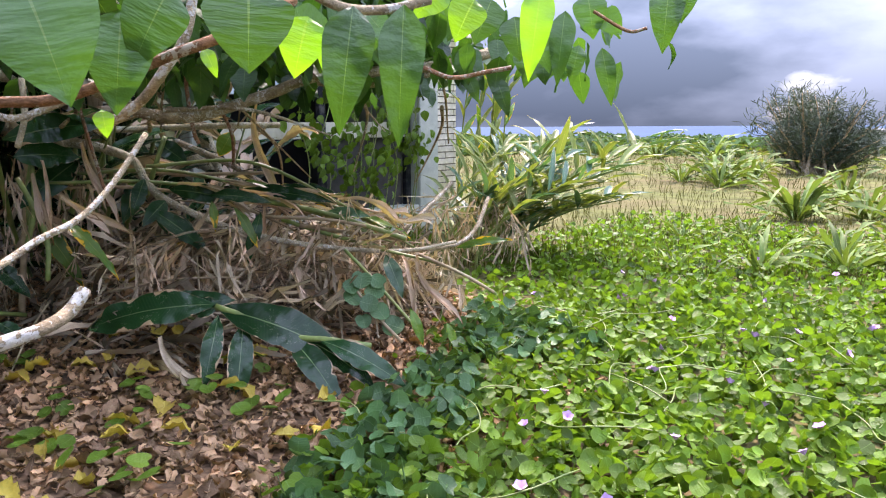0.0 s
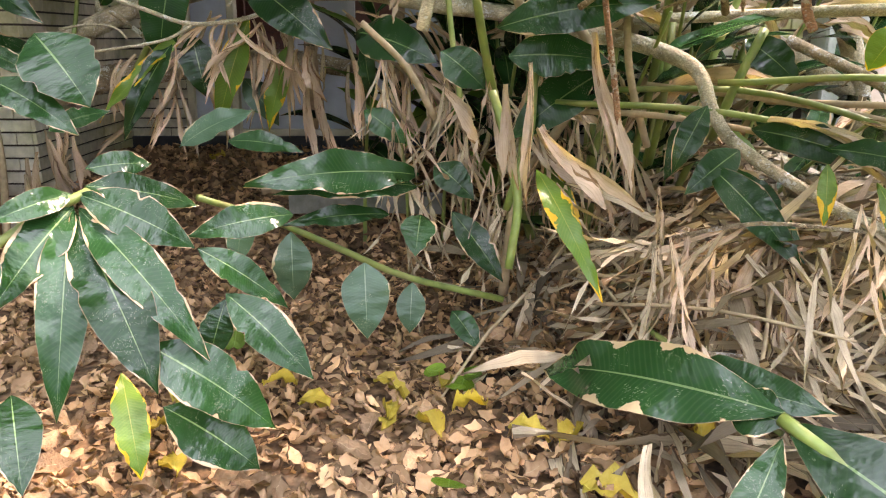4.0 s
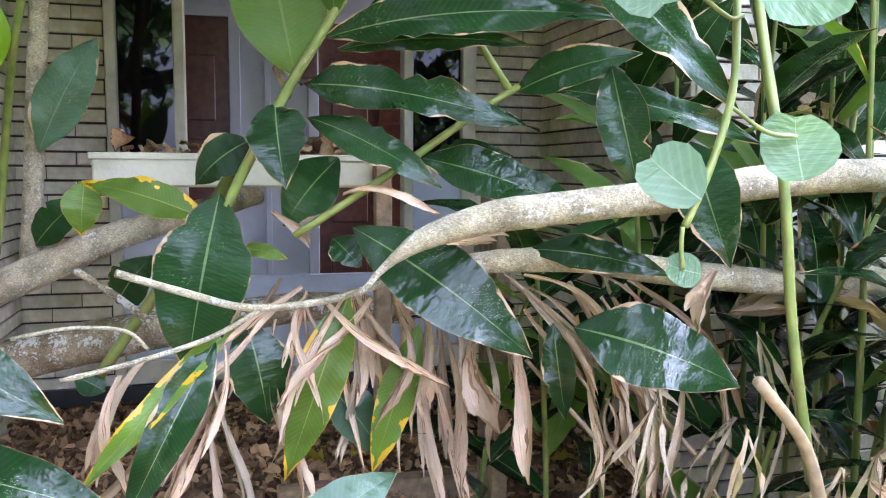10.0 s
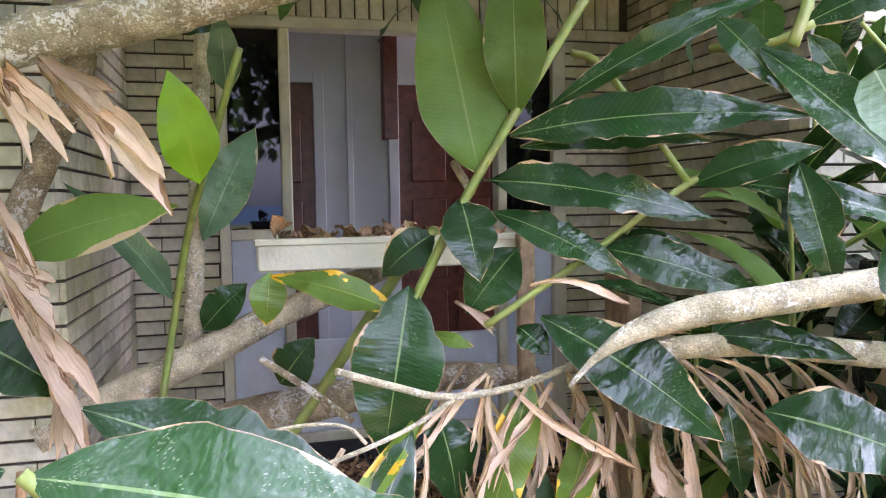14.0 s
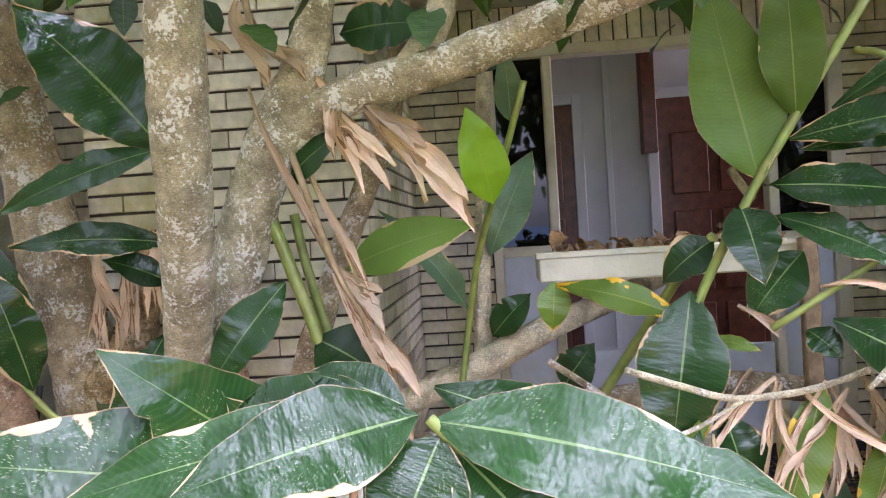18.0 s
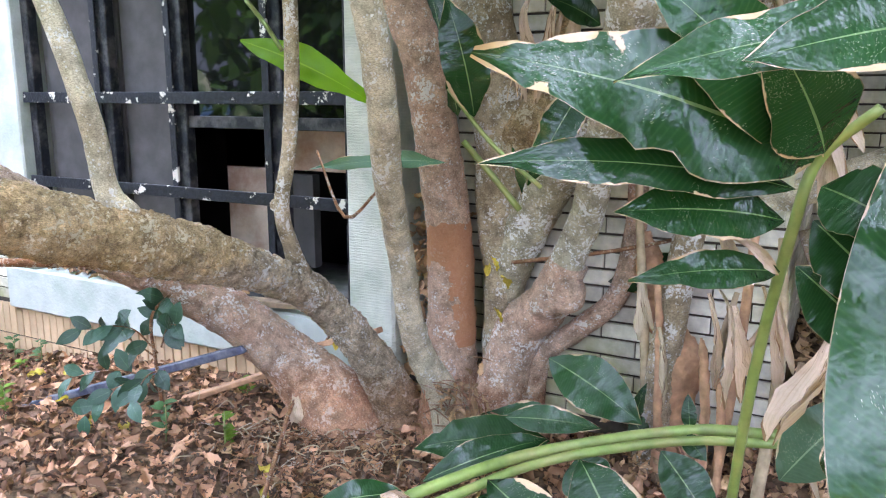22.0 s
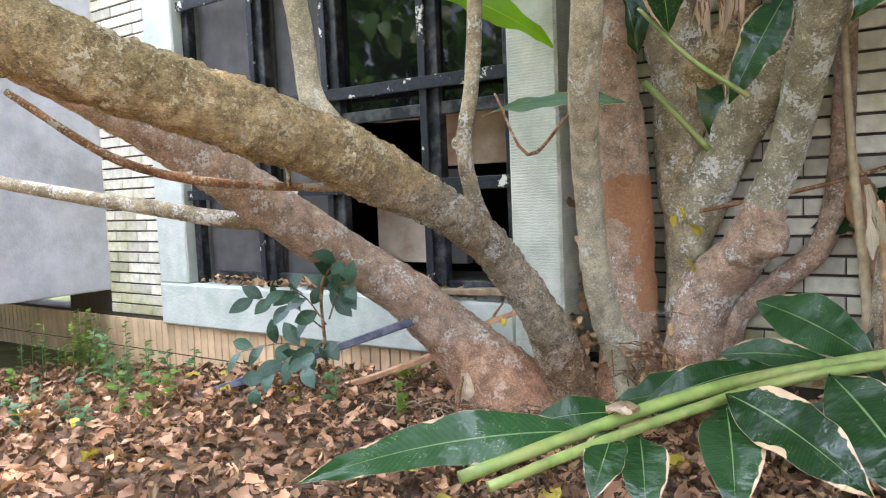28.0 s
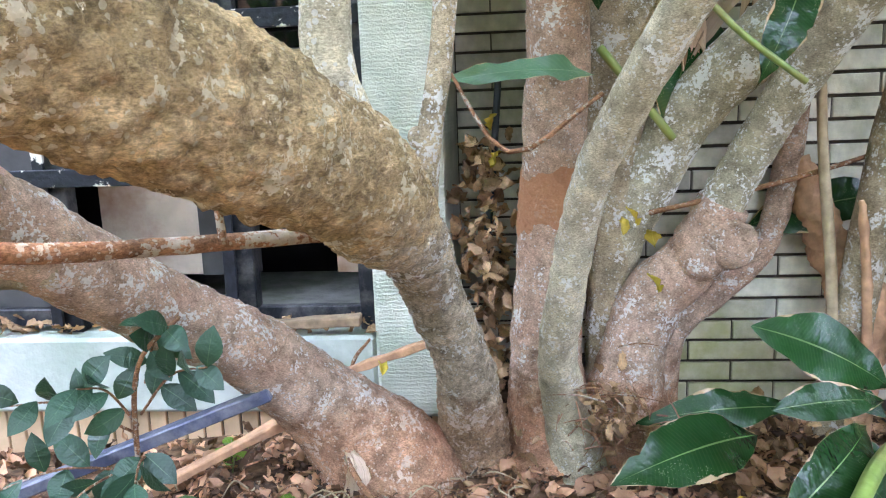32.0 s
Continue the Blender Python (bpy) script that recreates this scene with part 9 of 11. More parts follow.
leaf("leaf", LEAF_STRAW, plant, (2.358, -2.173, 0.417), (2.378, -2.202, 0.081), 0.030, face=(-0.32, -0.69, 0.61), seed=492, fold=0.5, twist=-1.55, wave=0.05, ragged=1, sag=0.09, curl=0.23)
leaf("leaf", LEAF_DEAD, plant, (1.891, -2.34, 0.443), (1.898, -2.359, 0.219), 0.035, face=(-0.19, -0.73, 0.62), seed=493, fold=0.5, twist=1.67, wave=0.05, ragged=1, sag=0.04, curl=0.02)
leaf("leaf", LEAF_DEAD, plant, (2.166, -2.302, 0.526), (2.155, -2.329, 0.216), 0.033, face=(-0.28, -0.71, 0.59), seed=494, fold=0.5, twist=-1.31, wave=0.05, ragged=1, sag=-0.08, curl=0.24)
leaf("leaf", LEAF_STRAW, plant, (2.068, -2.244, 0.539), (2.145, -2.268, 0.229), 0.034, face=(-0.26, -0.72, 0.58), seed=495, fold=0.5, twist=-1.39, wave=0.05, ragged=1, sag=0.1, curl=-0.07)
leaf("leaf", LEAF_DEAD, plant, (2.294, -2.211, 0.581), (2.41, -2.235, 0.261), 0.023, face=(-0.33, -0.7, 0.56), seed=496, fold=0.5, twist=1.45, wave=0.05, ragged=1, sag=-0, curl=0.17)
leaf("leaf", LEAF_DEAD, plant, (2.021, -2.281, 0.476), (2.053, -2.303, 0.221), 0.020, face=(-0.24, -0.72, 0.6), seed=497, fold=0.5, twist=-0.84, wave=0.05, ragged=1, sag=-0.01, curl=-0)
leaf("leaf", LEAF_DEAD, plant, (1.983, -2.166, 0.546), (2.021, -2.194, 0.217), 0.028, face=(-0.22, -0.73, 0.58), seed=498, fold=0.5, twist=-1.13, wave=0.05, ragged=1, sag=-0.03, curl=0.19)
leaf("leaf", LEAF_DEAD, plant, (2.038, -2.287, 0.524), (2.039, -2.311, 0.243), 0.023, face=(-0.24, -0.72, 0.59), seed=499, fold=0.5, twist=0.65, wave=0.05, ragged=1, sag=-0.02, curl=0.07)
leaf("leaf", LEAF_DEAD, plant, (1.971, -2.225, 0.451), (1.983, -2.247, 0.203), 0.021, face=(-0.21, -0.73, 0.6), seed=500, fold=0.5, twist=1.54, wave=0.05, ragged=1, sag=-0.03, curl=0.16)
leaf("leaf", LEAF_DEAD, plant, (2.096, -2.202, 0.437), (2.143, -2.222, 0.187), 0.025, face=(-0.25, -0.72, 0.6), seed=501, fold=0.5, twist=1.33, wave=0.05, ragged=1, sag=-0.03, curl=0.18)
leaf("leaf", LEAF_DEAD, plant, (2.126, -2.28, 0.441), (2.104, -2.307, 0.151), 0.022, face=(-0.26, -0.71, 0.61), seed=502, fold=0.5, twist=-1.16, wave=0.05, ragged=1, sag=0.05, curl=0.16)
leaf("leaf", LEAF_DEAD, plant, (0.797, -2.098, 0.592), (0.617, -2.134, 0.259), 0.038, face=(0.22, -0.74, 0.56), seed=503, fold=0.5, twist=0.72, wave=0.05, ragged=1, sag=0.06, curl=0.03)
leaf("leaf", LEAF_DEAD, plant, (0.913, -2.163, 0.602), (0.866, -2.181, 0.418), 0.026, face=(0.16, -0.76, 0.54), seed=504, fold=0.5, twist=1.1, wave=0.05, ragged=1, sag=0.08, curl=0.16)
leaf("leaf", LEAF_DEAD, plant, (0.758, -2.151, 0.573), (0.701, -2.18, 0.275), 0.032, face=(0.21, -0.74, 0.57), seed=505, fold=0.5, twist=0.69, wave=0.05, ragged=1, sag=-0.02, curl=0.15)
leaf("leaf", LEAF_DEAD, plant, (0.853, -2.088, 0.446), (0.822, -2.114, 0.173), 0.036, face=(0.17, -0.74, 0.6), seed=506, fold=0.5, twist=1.48, wave=0.05, ragged=1, sag=-0.03, curl=0.1)
leaf("leaf", LEAF_DEAD, plant, (0.998, -2.083, 0.555), (0.803, -2.12, 0.219), 0.034, face=(0.15, -0.75, 0.58), seed=507, fold=0.5, twist=-1.13, wave=0.05, ragged=1, sag=0.02, curl=-0.02)
leaf("leaf", LEAF_DEAD, plant, (0.931, -2.078, 0.416), (0.828, -2.102, 0.188), 0.025, face=(0.16, -0.74, 0.6), seed=508, fold=0.5, twist=1.2, wave=0.05, ragged=1, sag=0.02, curl=-0.06)
leaf("leaf", LEAF_DEAD, plant, (0.744, -2.08, 0.472), (0.586, -2.115, 0.143), 0.029, face=(0.23, -0.73, 0.59), seed=509, fold=0.5, twist=1.42, wave=0.05, ragged=1, sag=-0.04, curl=-0.04)
leaf("leaf", LEAF_DEAD, plant, (0.966, -2.177, 0.647), (0.913, -2.205, 0.346), 0.026, face=(0.15, -0.76, 0.55), seed=510, fold=0.5, twist=1.39, wave=0.05, ragged=1, sag=0.07, curl=0.04)
leaf("leaf", LEAF_DEAD, plant, (0.197, -1.904, 0.128), (0.197, -1.967, -0.148), 0.043, face=(-0.0, -0.75, 0.63), seed=511, fold=0.5, twist=-0.64, wave=0.05, ragged=1, sag=-0.05, curl=0.07)
leaf("leaf", LEAF_DEAD, plant, (0.295, -1.712, 0.181), (0.343, -1.74, -0.057), 0.047, face=(-0.03, -0.76, 0.59), seed=512, fold=0.5, twist=0.52, wave=0.05, ragged=1, sag=-0.05, curl=0.21)
leaf("leaf", LEAF_STRAW, plant, (0.069, -1.794, -0.002), (0.132, -1.814, -0.24), 0.051, face=(0.03, -0.74, 0.65), seed=513, fold=0.5, twist=-0.52, wave=0.05, ragged=1, sag=0.12, curl=-0.04)
leaf("leaf", LEAF_DEAD, plant, (0.117, -1.807, 0.084), (0.156, -1.878, -0.325), 0.050, face=(0.02, -0.74, 0.65), seed=514, fold=0.5, twist=-0.97, wave=0.05, ragged=1, sag=-0.05, curl=0.05)
leaf("leaf", LEAF_DEAD, plant, (0.305, -1.726, 0.092), (0.309, -1.778, -0.144), 0.048, face=(-0.03, -0.75, 0.62), seed=515, fold=0.5, twist=0.71, wave=0.05, ragged=1, sag=0.1, curl=-0.07)
leaf("leaf", LEAF_DEAD, plant, (0.179, -1.738, 0.24), (0.231, -1.792, -0.125), 0.054, face=(-0.0, -0.76, 0.6), seed=516, fold=0.5, twist=-1.56, wave=0.05, ragged=1, sag=0.03, curl=0.17)
leaf("leaf", LEAF_DEAD, plant, (0.203, -1.655, 0.243), (0.212, -1.706, -0.009), 0.045, face=(-0.0, -0.77, 0.57), seed=517, fold=0.5, twist=1.56, wave=0.05, ragged=1, sag=0.09, curl=0.16)
leaf("leaf", LEAF_DEAD, plant, (0.211, -1.816, 0.176), (0.291, -1.829, -0.071), 0.047, face=(-0.02, -0.76, 0.6), seed=518, fold=0.5, twist=1.72, wave=0.05, ragged=1, sag=0.02, curl=-0.01)
leaf("leaf", LEAF_STRAW, plant, (0.244, -1.707, 0.119), (0.282, -1.754, -0.181), 0.030, face=(-0.02, -0.75, 0.62), seed=519, fold=0.5, twist=-1.28, wave=0.05, ragged=1, sag=0.12, curl=-0.02)
leaf("leaf", LEAF_DEAD, plant, (0.163, -1.729, 0.215), (0.245, -1.753, -0.086), 0.040, face=(-0.0, -0.76, 0.59), seed=520, fold=0.5, twist=-1.78, wave=0.05, ragged=1, sag=0.11, curl=0.04)
leaf("leaf", LEAF_DEAD, plant, (0.189, -1.839, 0.075), (0.281, -1.882, -0.332), 0.031, face=(-0.01, -0.74, 0.65), seed=521, fold=0.5, twist=0.63, wave=0.05, ragged=1, sag=-0.03, curl=0.18)
leaf("leaf", LEAF_DEAD, plant, (0.253, -1.834, 0.099), (0.306, -1.861, -0.148), 0.048, face=(-0.02, -0.75, 0.63), seed=522, fold=0.5, twist=0.6, wave=0.05, ragged=1, sag=0.07, curl=0.24)
leaf("leaf", LEAF_DEAD, plant, (-0.117, -1.912, 0.23), (-0.101, -1.956, -0.004), 0.037, face=(0.09, -0.76, 0.59), seed=523, fold=0.5, twist=1.77, wave=0.05, ragged=1, sag=0.08, curl=0.03)
leaf("leaf", LEAF_STRAW, plant, (-0.389, -1.983, 0.36), (-0.348, -2.01, 0.142), 0.046, face=(0.18, -0.75, 0.56), seed=524, fold=0.5, twist=-0.79, wave=0.05, ragged=1, sag=0.04, curl=0.07)
leaf("leaf", LEAF_DEAD, plant, (-0.071, -1.875, 0.335), (-0.104, -1.963, 0.024), 0.030, face=(0.09, -0.76, 0.57), seed=525, fold=0.5, twist=-1.57, wave=0.05, ragged=1, sag=0.01, curl=0.18)
leaf("leaf", LEAF_DEAD, plant, (-0.106, -1.889, 0.305), (-0.152, -1.99, -0.032), 0.043, face=(0.1, -0.76, 0.59), seed=526, fold=0.5, twist=-1.8, wave=0.05, ragged=1, sag=-0.04, curl=0)
leaf("leaf", LEAF_DEAD, plant, (-0.184, -1.954, 0.306), (-0.127, -1.988, 0.019), 0.035, face=(0.11, -0.76, 0.58), seed=527, fold=0.5, twist=1.77, wave=0.05, ragged=1, sag=0.08, curl=0.14)
leaf("leaf", LEAF_STRAW, plant, (-0.193, -1.945, 0.318), (-0.082, -1.97, -0.058), 0.026, face=(0.1, -0.76, 0.59), seed=528, fold=0.5, twist=1.52, wave=0.05, ragged=1, sag=-0.06, curl=0.06)
leaf("leaf", LEAF_DEAD, plant, (-0.115, -2.024, 0.294), (-0.077, -2.062, 0.034), 0.045, face=(0.09, -0.76, 0.59), seed=529, fold=0.5, twist=-1.35, wave=0.05, ragged=1, sag=0.07, curl=0.19)
leaf("leaf", LEAF_STRAW, plant, (-0.319, -2.007, 0.191), (-0.273, -2.035, -0.046), 0.039, face=(0.15, -0.74, 0.61), seed=530, fold=0.5, twist=-1.64, wave=0.05, ragged=1, sag=0.07, curl=0.1)
plant = thing("ginger_plant", "tall shell ginger with broad dark leaves beside the porch pillar", "plant", "ginger plants")
branch("stem", STEM, plant, [(2.64, -1.909, 0.596, 0.0172), (2.703, -1.88, 1.035, 0.0172), (2.839, -1.879, 1.398, 0.0172), (2.993, -1.888, 1.704, 0.0172), (3.11, -1.884, 2.048, 0.0172)], sides=8, steps=5, rough=0.03, seed=531)
branch("stem", STEM, plant, [(3.122, -1.846, 0.48, 0.0165), (3.152, -1.795, 1.034, 0.0165), (3.179, -1.761, 1.424, 0.0165), (3.185, -1.727, 1.752, 0.0165), (3.152, -1.679, 2.121, 0.0165)], sides=8, steps=5, rough=0.03, seed=532)
leaf("leaf", LEAF, plant, (2.7, -1.917, 1.167), (2.915, -1.983, 1.589), 0.186, face=(-0.51, -0.61, 0.27), seed=533, fold=0.25, wave=0.02, ragged=0.4)
leaf("leaf", LEAF, plant, (3.004, -1.831, 1.292), (3.231, -1.962, 1.63), 0.185, face=(-0.55, -0.58, 0.25), seed=534, fold=0.2, wave=0.021, ragged=0.4)
leaf("leaf", LEAF, plant, (2.742, -1.961, 1.349), (2.798, -2.054, 1.111), 0.137, face=(-0.51, -0.61, 0.31), seed=535, fold=0.3, wave=0.015, ragged=0.2)
leaf("leaf", LEAF, plant, (2.396, -1.614, 1.27), (2.423, -1.702, 1.0), 0.161, face=(-0.4, -0.69, 0.33), seed=536, wave=0.028, ragged=0.4)
leaf("leaf", LEAF, plant, (2.646, -1.925, 1.44), (2.427, -1.845, 1.63), 0.156, face=(-0.45, -0.65, 0.22), seed=537, fold=0.3, wave=0.028, ragged=0)
leaf("leaf", LEAF, plant, (2.859, -1.878, 1.455), (2.718, -1.799, 1.835), 0.172, face=(-0.48, -0.62, 0.2), seed=538, wave=0.018, ragged=0)
leaf("leaf", LEAF_LIME, plant, (2.99, -1.797, 1.569), (3.11, -1.799, 1.867), 0.159, face=(-0.52, -0.59, 0.19), seed=539, fold=0.3)
leaf("leaf", LEAF, plant, (3.218, -1.717, 1.451), (3.428, -1.732, 1.85), 0.178, face=(-0.55, -0.57, 0.22), seed=540, wave=0.025, ragged=0.4)
leaf("leaf", LEAF_PALE, plant, (3.038, -1.958, 1.171), (3.208, -1.982, 1.382), 0.153, face=(-0.56, -0.57, 0.3), seed=541)
leaf("leaf", LEAF, plant, (2.713, -1.883, 1.035), (2.597, -1.825, 1.282), 0.144, face=(-0.47, -0.65, 0.33), seed=542, fold=0.3, wave=0.023, ragged=0)
leaf("leaf", LEAF, plant, (3.114, -1.836, 1.035), (2.938, -1.861, 0.837), 0.161, face=(-0.53, -0.6, 0.39), seed=543, wave=0.031, ragged=0)
leaf("leaf", LEAF, plant, (3.173, -1.794, 1.096), (3.345, -1.919, 0.856), 0.174, face=(-0.56, -0.57, 0.38), seed=544, wave=0.027, ragged=0.2)
leaf("leaf", LEAF_EDGE, plant, (2.734, -1.851, 0.898), (2.504, -1.86, 0.709), 0.155, face=(-0.46, -0.65, 0.43), seed=545)
leaf("leaf", LEAF, plant, (2.692, -1.864, 0.665), (2.719, -1.951, 0.407), 0.155, face=(-0.48, -0.62, 0.5), seed=546, wave=0.012, ragged=0.2)
leaf("leaf", LEAF_STRAW, plant, (2.567, -1.881, 0.672), (2.526, -1.894, 0.443), 0.046, face=(-0.45, -0.65, 0.5), seed=547, fold=0.5, twist=0.56, wave=0.05, ragged=1, sag=-0.02, curl=0.07)
leaf("leaf", LEAF_DEAD, plant, (2.596, -1.992, 0.688), (2.558, -1.997, 0.542), 0.052, face=(-0.47, -0.63, 0.49), seed=548, fold=0.5, twist=-1.74, wave=0.05, ragged=1, sag=0.02, curl=-0.05)
leaf("leaf", LEAF_STRAW, plant, (2.918, -1.856, 0.837), (2.933, -1.887, 0.58), 0.048, face=(-0.52, -0.6, 0.45), seed=549, fold=0.5, twist=-1.7, wave=0.05, ragged=1, sag=0.01, curl=0.23)

# ---- leaf litter, creeping vine and fallen leaves ----
EDGE_LINE = [(-9.0, -9.0), (1.2, -7.4), (2.26, -5.75), (2.74, -5.5), (3.3, -5.3), (3.9, -4.95), (4.5, -4.75), (5.4, -3.9), (6.6, -3.2), (9.0, -2.4)]


def vine_side(x, y):
    """Metres beyond the litter's border, towards the open field; negative on the litter."""
    for (x0, y0), (x1, y1) in zip(EDGE_LINE, EDGE_LINE[1:]):
        if x0 <= x < x1:
            return y0 + (y1 - y0) * (x - x0) / (x1 - x0) - y
    return -1.0 if x < -9 else 1.0


rng = random.Random(11)
litter_kinds = template([crumple(k, 1.0, rng.uniform(0.5, 0.75)) for k in range(14)])


def mound(x, y):
    """Height of the straw over the ground."""
    a = math.exp(-((x - 3.45) / 0.95) ** 4 - ((y + 3.0) / 0.95) ** 4)
    return 0.55 * a


def litter_place(x, y, low=0.035, high=0.095, lift=0.035):
    return (rng.randrange(14), turned((x, y, height(x, y) + 0.85 * mound(x, y) + rng.uniform(0.0, lift)), rng.uniform(0, 6.28), rng.gauss(0, 0.5), rng.gauss(0, 0.5), rng.uniform(low, high)))


litter = thing("leaf_litter", "deep layer of dry curled brown leaves on the earth", "leaf litter")
places = []
while len(places) < 22000:
    x, y = rng.uniform(-2.0, 5.0), rng.uniform(-6.4, -0.15)
    d = vine_side(x, y)
    if d > rng.uniform(-0.3, 0.9) or (y > -1.55 and not 0.03 < x < 2.68):
        continue
    if rng.random() < (0.85 if x < -0.6 and y < -1.6 else 0.0) or (y < -5.4 and x < 0.2):
        continue
    places.append(litter_place(x, y))
tagged(mesh_object("leaf", strew("litter_leaf", litter_kinds, places), LITTER_MASS, litter), "dry curled brown leaves", kind="stuff")
litter_meshes = [blades_mesh("litter_leaf", [crumple(40 + k, 1.0, rng.uniform(0.5, 0.8), 6)]) for k in range(8)]
for k in range(290):
    if k < 190:
        x, y = rng.uniform(0.4, 4.0), rng.uniform(-5.3, -3.0)
        if vine_side(x, y) > 0.1:
            continue
    else:
        x, y = rng.uniform(0.1, 2.6), rng.uniform(-2.0, -0.3)
    ob = mesh_object("leaf", litter_meshes[k % 8], LEAF_LITTER, litter)
    ob.matrix_world = turned((x, y, height(x, y) + 0.85 * mound(x, y) + rng.uniform(0.03, 0.055)), rng.uniform(0, 6.28), rng.gauss(0, 0.35), rng.gauss(0, 0.35), rng.uniform(0.07, 0.13))
gold_meshes = [blades_mesh("fallen_leaf", [crumple(70 + k, 1.0, 0.75, 6)]) for k in range(5)]
for k in range(72):
    x, y = (rng.uniform(0.9, 3.6), rng.uniform(-5.3, -3.3)) if k < 62 else (rng.uniform(0.3, 2.4), rng.uniform(-1.6, -0.6))
    if vine_side(x, y) > 0.15:
        continue
    ob = tagged(mesh_object("fallen_leaf", gold_meshes[k % 5], LEAF_GOLD), "fallen bright yellow leaf on the brown litter", "leaf", "fallen yellow leaves")
    ob.matrix_world = turned((x, y, height(x, y) + 0.85 * mound(x, y) + 0.06), rng.uniform(0, 6.28), rng.gauss(0, 0.25), rng.gauss(0, 0.25), rng.uniform(0.08, 0.15))

vine_kinds = template([disc((0, 0, 0), 1.0, (rng.uniform(-0.1, 0.1), rng.uniform(-0.1, 0.1), 1), k, rng.uniform(0.05, 0.3), 9, 0.4) for k in range(8)])


def vine_place(x, y, size, base=0.02, spread=0.09):
    return (rng.randrange(8), turned((x, y, height(x, y) + base + rng.uniform(0, 1) ** 1.5 * spread), rng.uniform(0, 6.28), rng.gauss(0.2, 0.7), rng.gauss(0, 0.65), size))


cover = thing("creeping_vine", "dense mat of round-leaved green creeping vine with lilac flowers", "vine")
places = []
while len(places) < 30000:
    x, y = 1.0 + 9.4 * rng.random() ** 1.5, rng.uniform(-10.5, -2.6)
    d = vine_side(x, y)
    if x < 1.6 + 0.5 * noise.noise((0, y * 0.8, 5)) + 0.3 * max(0, -y - 7.5) or y < -9.6 + 0.8 * noise.noise((x * 0.7, 0, 3)):
        continue
    if d < rng.uniform(-0.45, 0.5) or rng.random() > 1.3 - 0.1 * math.hypot(x - 1, y + 7.5):
        continue
    places.append(vine_place(x, y, rng.uniform(0.016, 0.038)))
tagged(mesh_object("leaf", strew("vine_leaf", vine_kinds, places), VINE_MASS, cover), "round glossy green leaves", kind="stuff")
# Larger border leaves, coloured as they look under the tree's shade.
places = []
while len(places) < 1000:
    x, y = rng.uniform(1.5, 4.6), rng.uniform(-7.2, -4.3)
    if -0.2 < vine_side(x, y) < 0.45 + 0.5 * noise.noise((x * 1.5, y * 1.5, 2.0)):
        places.append(vine_place(x, y, rng.uniform(0.026, 0.046), 0.05, 0.1))
tagged(mesh_object("leaf", strew("vine_leaf", vine_kinds, places), VINE_SHADED, cover), "larger blue-green leaves along the border of the litter, darkened for tree shade", kind="stuff")
vine_meshes = [blades_mesh("vine_leaf", [disc((0, 0, 0), 1.0, (0, 0, 1), 30 + k, 0.18, 14, 0.4)]) for k in range(6)]
for k in range(300):
    x, y = 1.9 + 3.2 * rng.random(), rng.uniform(-6.9, -4.7)
    if vine_side(x, y) < rng.uniform(-0.35, 0.1):
        continue
    ob = mesh_object("leaf", vine_meshes[k % 6], LEAF_VINE, cover)
    ob.matrix_world = turned((x, y, height(x, y) + rng.uniform(0.06, 0.14)), rng.uniform(0, 6.28), rng.gauss(0, 0.45), rng.gauss(0, 0.45), rng.uniform(0.02, 0.036))
for k in range(60):
    x, y = rng.uniform(2.2, 6.0), rng.uniform(-8.0, -5.0)
    if vine_side(x, y) < 0.1:
        continue
    a, z = rng.uniform(0, 6.28), height(x, y)
    run = [(x + 0.13 * j * math.cos(a + 0.3 * math.sin(j + k)), y + 0.13 * j * math.sin(a + 0.3 * math.sin(j + k)), z + 0.11 + 0.02 * math.sin(j * 1.7 + k), 0.003) for j in range(5)]
    branch("runner", STEM, cover, run, sides=5, steps=3, rough=0.0)
petal = blades_mesh("petal", [blade((0, 0, 0), (0.75 * math.cos(k * 1.2566), 0.75 * math.sin(k * 1.2566), 0.7), 0.75, face=(-math.cos(k * 1.2566), -math.sin(k * 1.2566), 1), nl=4, nw=2, shape=1.6) for k in range(5)])
for k in range(64):
    x, y = 2.2 + 5.2 * rng.random(), rng.uniform(-7.6, -4.6)
    if vine_side(x, y) < 0.15:
        continue
    f = tagged(mesh_object("flower", petal, FLOWER), "small lilac trumpet flower among the vine leaves", "flower", "lilac flowers")
    f.matrix_world = turned((x, y, height(x, y) + 0.12), rng.uniform(0, 6), rng.gauss(0, 0.5), rng.gauss(0, 0.5), rng.uniform(0.024, 0.038))

# small round-leaved seedlings scattered over the litter
for k, (x, y) in enumerate([(2.0, -4.9), (2.25, -4.75), (1.85, -4.6), (2.6, -4.55), (2.35, -4.3), (2.9, -4.4), (3.15, -4.7), (2.05, -4.25), (2.7, -4.85), (1.65, -4.35), (1.5, -3.2), (2.15, -3.55), (2.75, -3.75), (1.95, -5.2), (1.6, -5.0)]):
    weed = thing("seedling", "low green round-leaved seedling in the litter", "plant", "seedlings", at=(x, y, height(x, y)))
    for j in range(rng.randrange(4, 9)):
        ob = mesh_object("leaf", vine_meshes[j % 6], LEAF_VINE, weed)
        ob.matrix_local = turned((rng.gauss(0, 0.07), rng.gauss(0, 0.07), rng.uniform(0.05, 0.11)), rng.uniform(0, 6.28), rng.gauss(0, 0.3), rng.gauss(0, 0.3), rng.uniform(0.025, 0.045))

# ---- the open field ----
tuft = template([blade((0, 0, 0), (0.25 * math.cos(a), 0.25 * math.sin(a), 1), 0.05, nl=3, nw=1, sag=-0.08) for a in (0, 1.3, 2.6, 3.9, 5.2)])
places = []
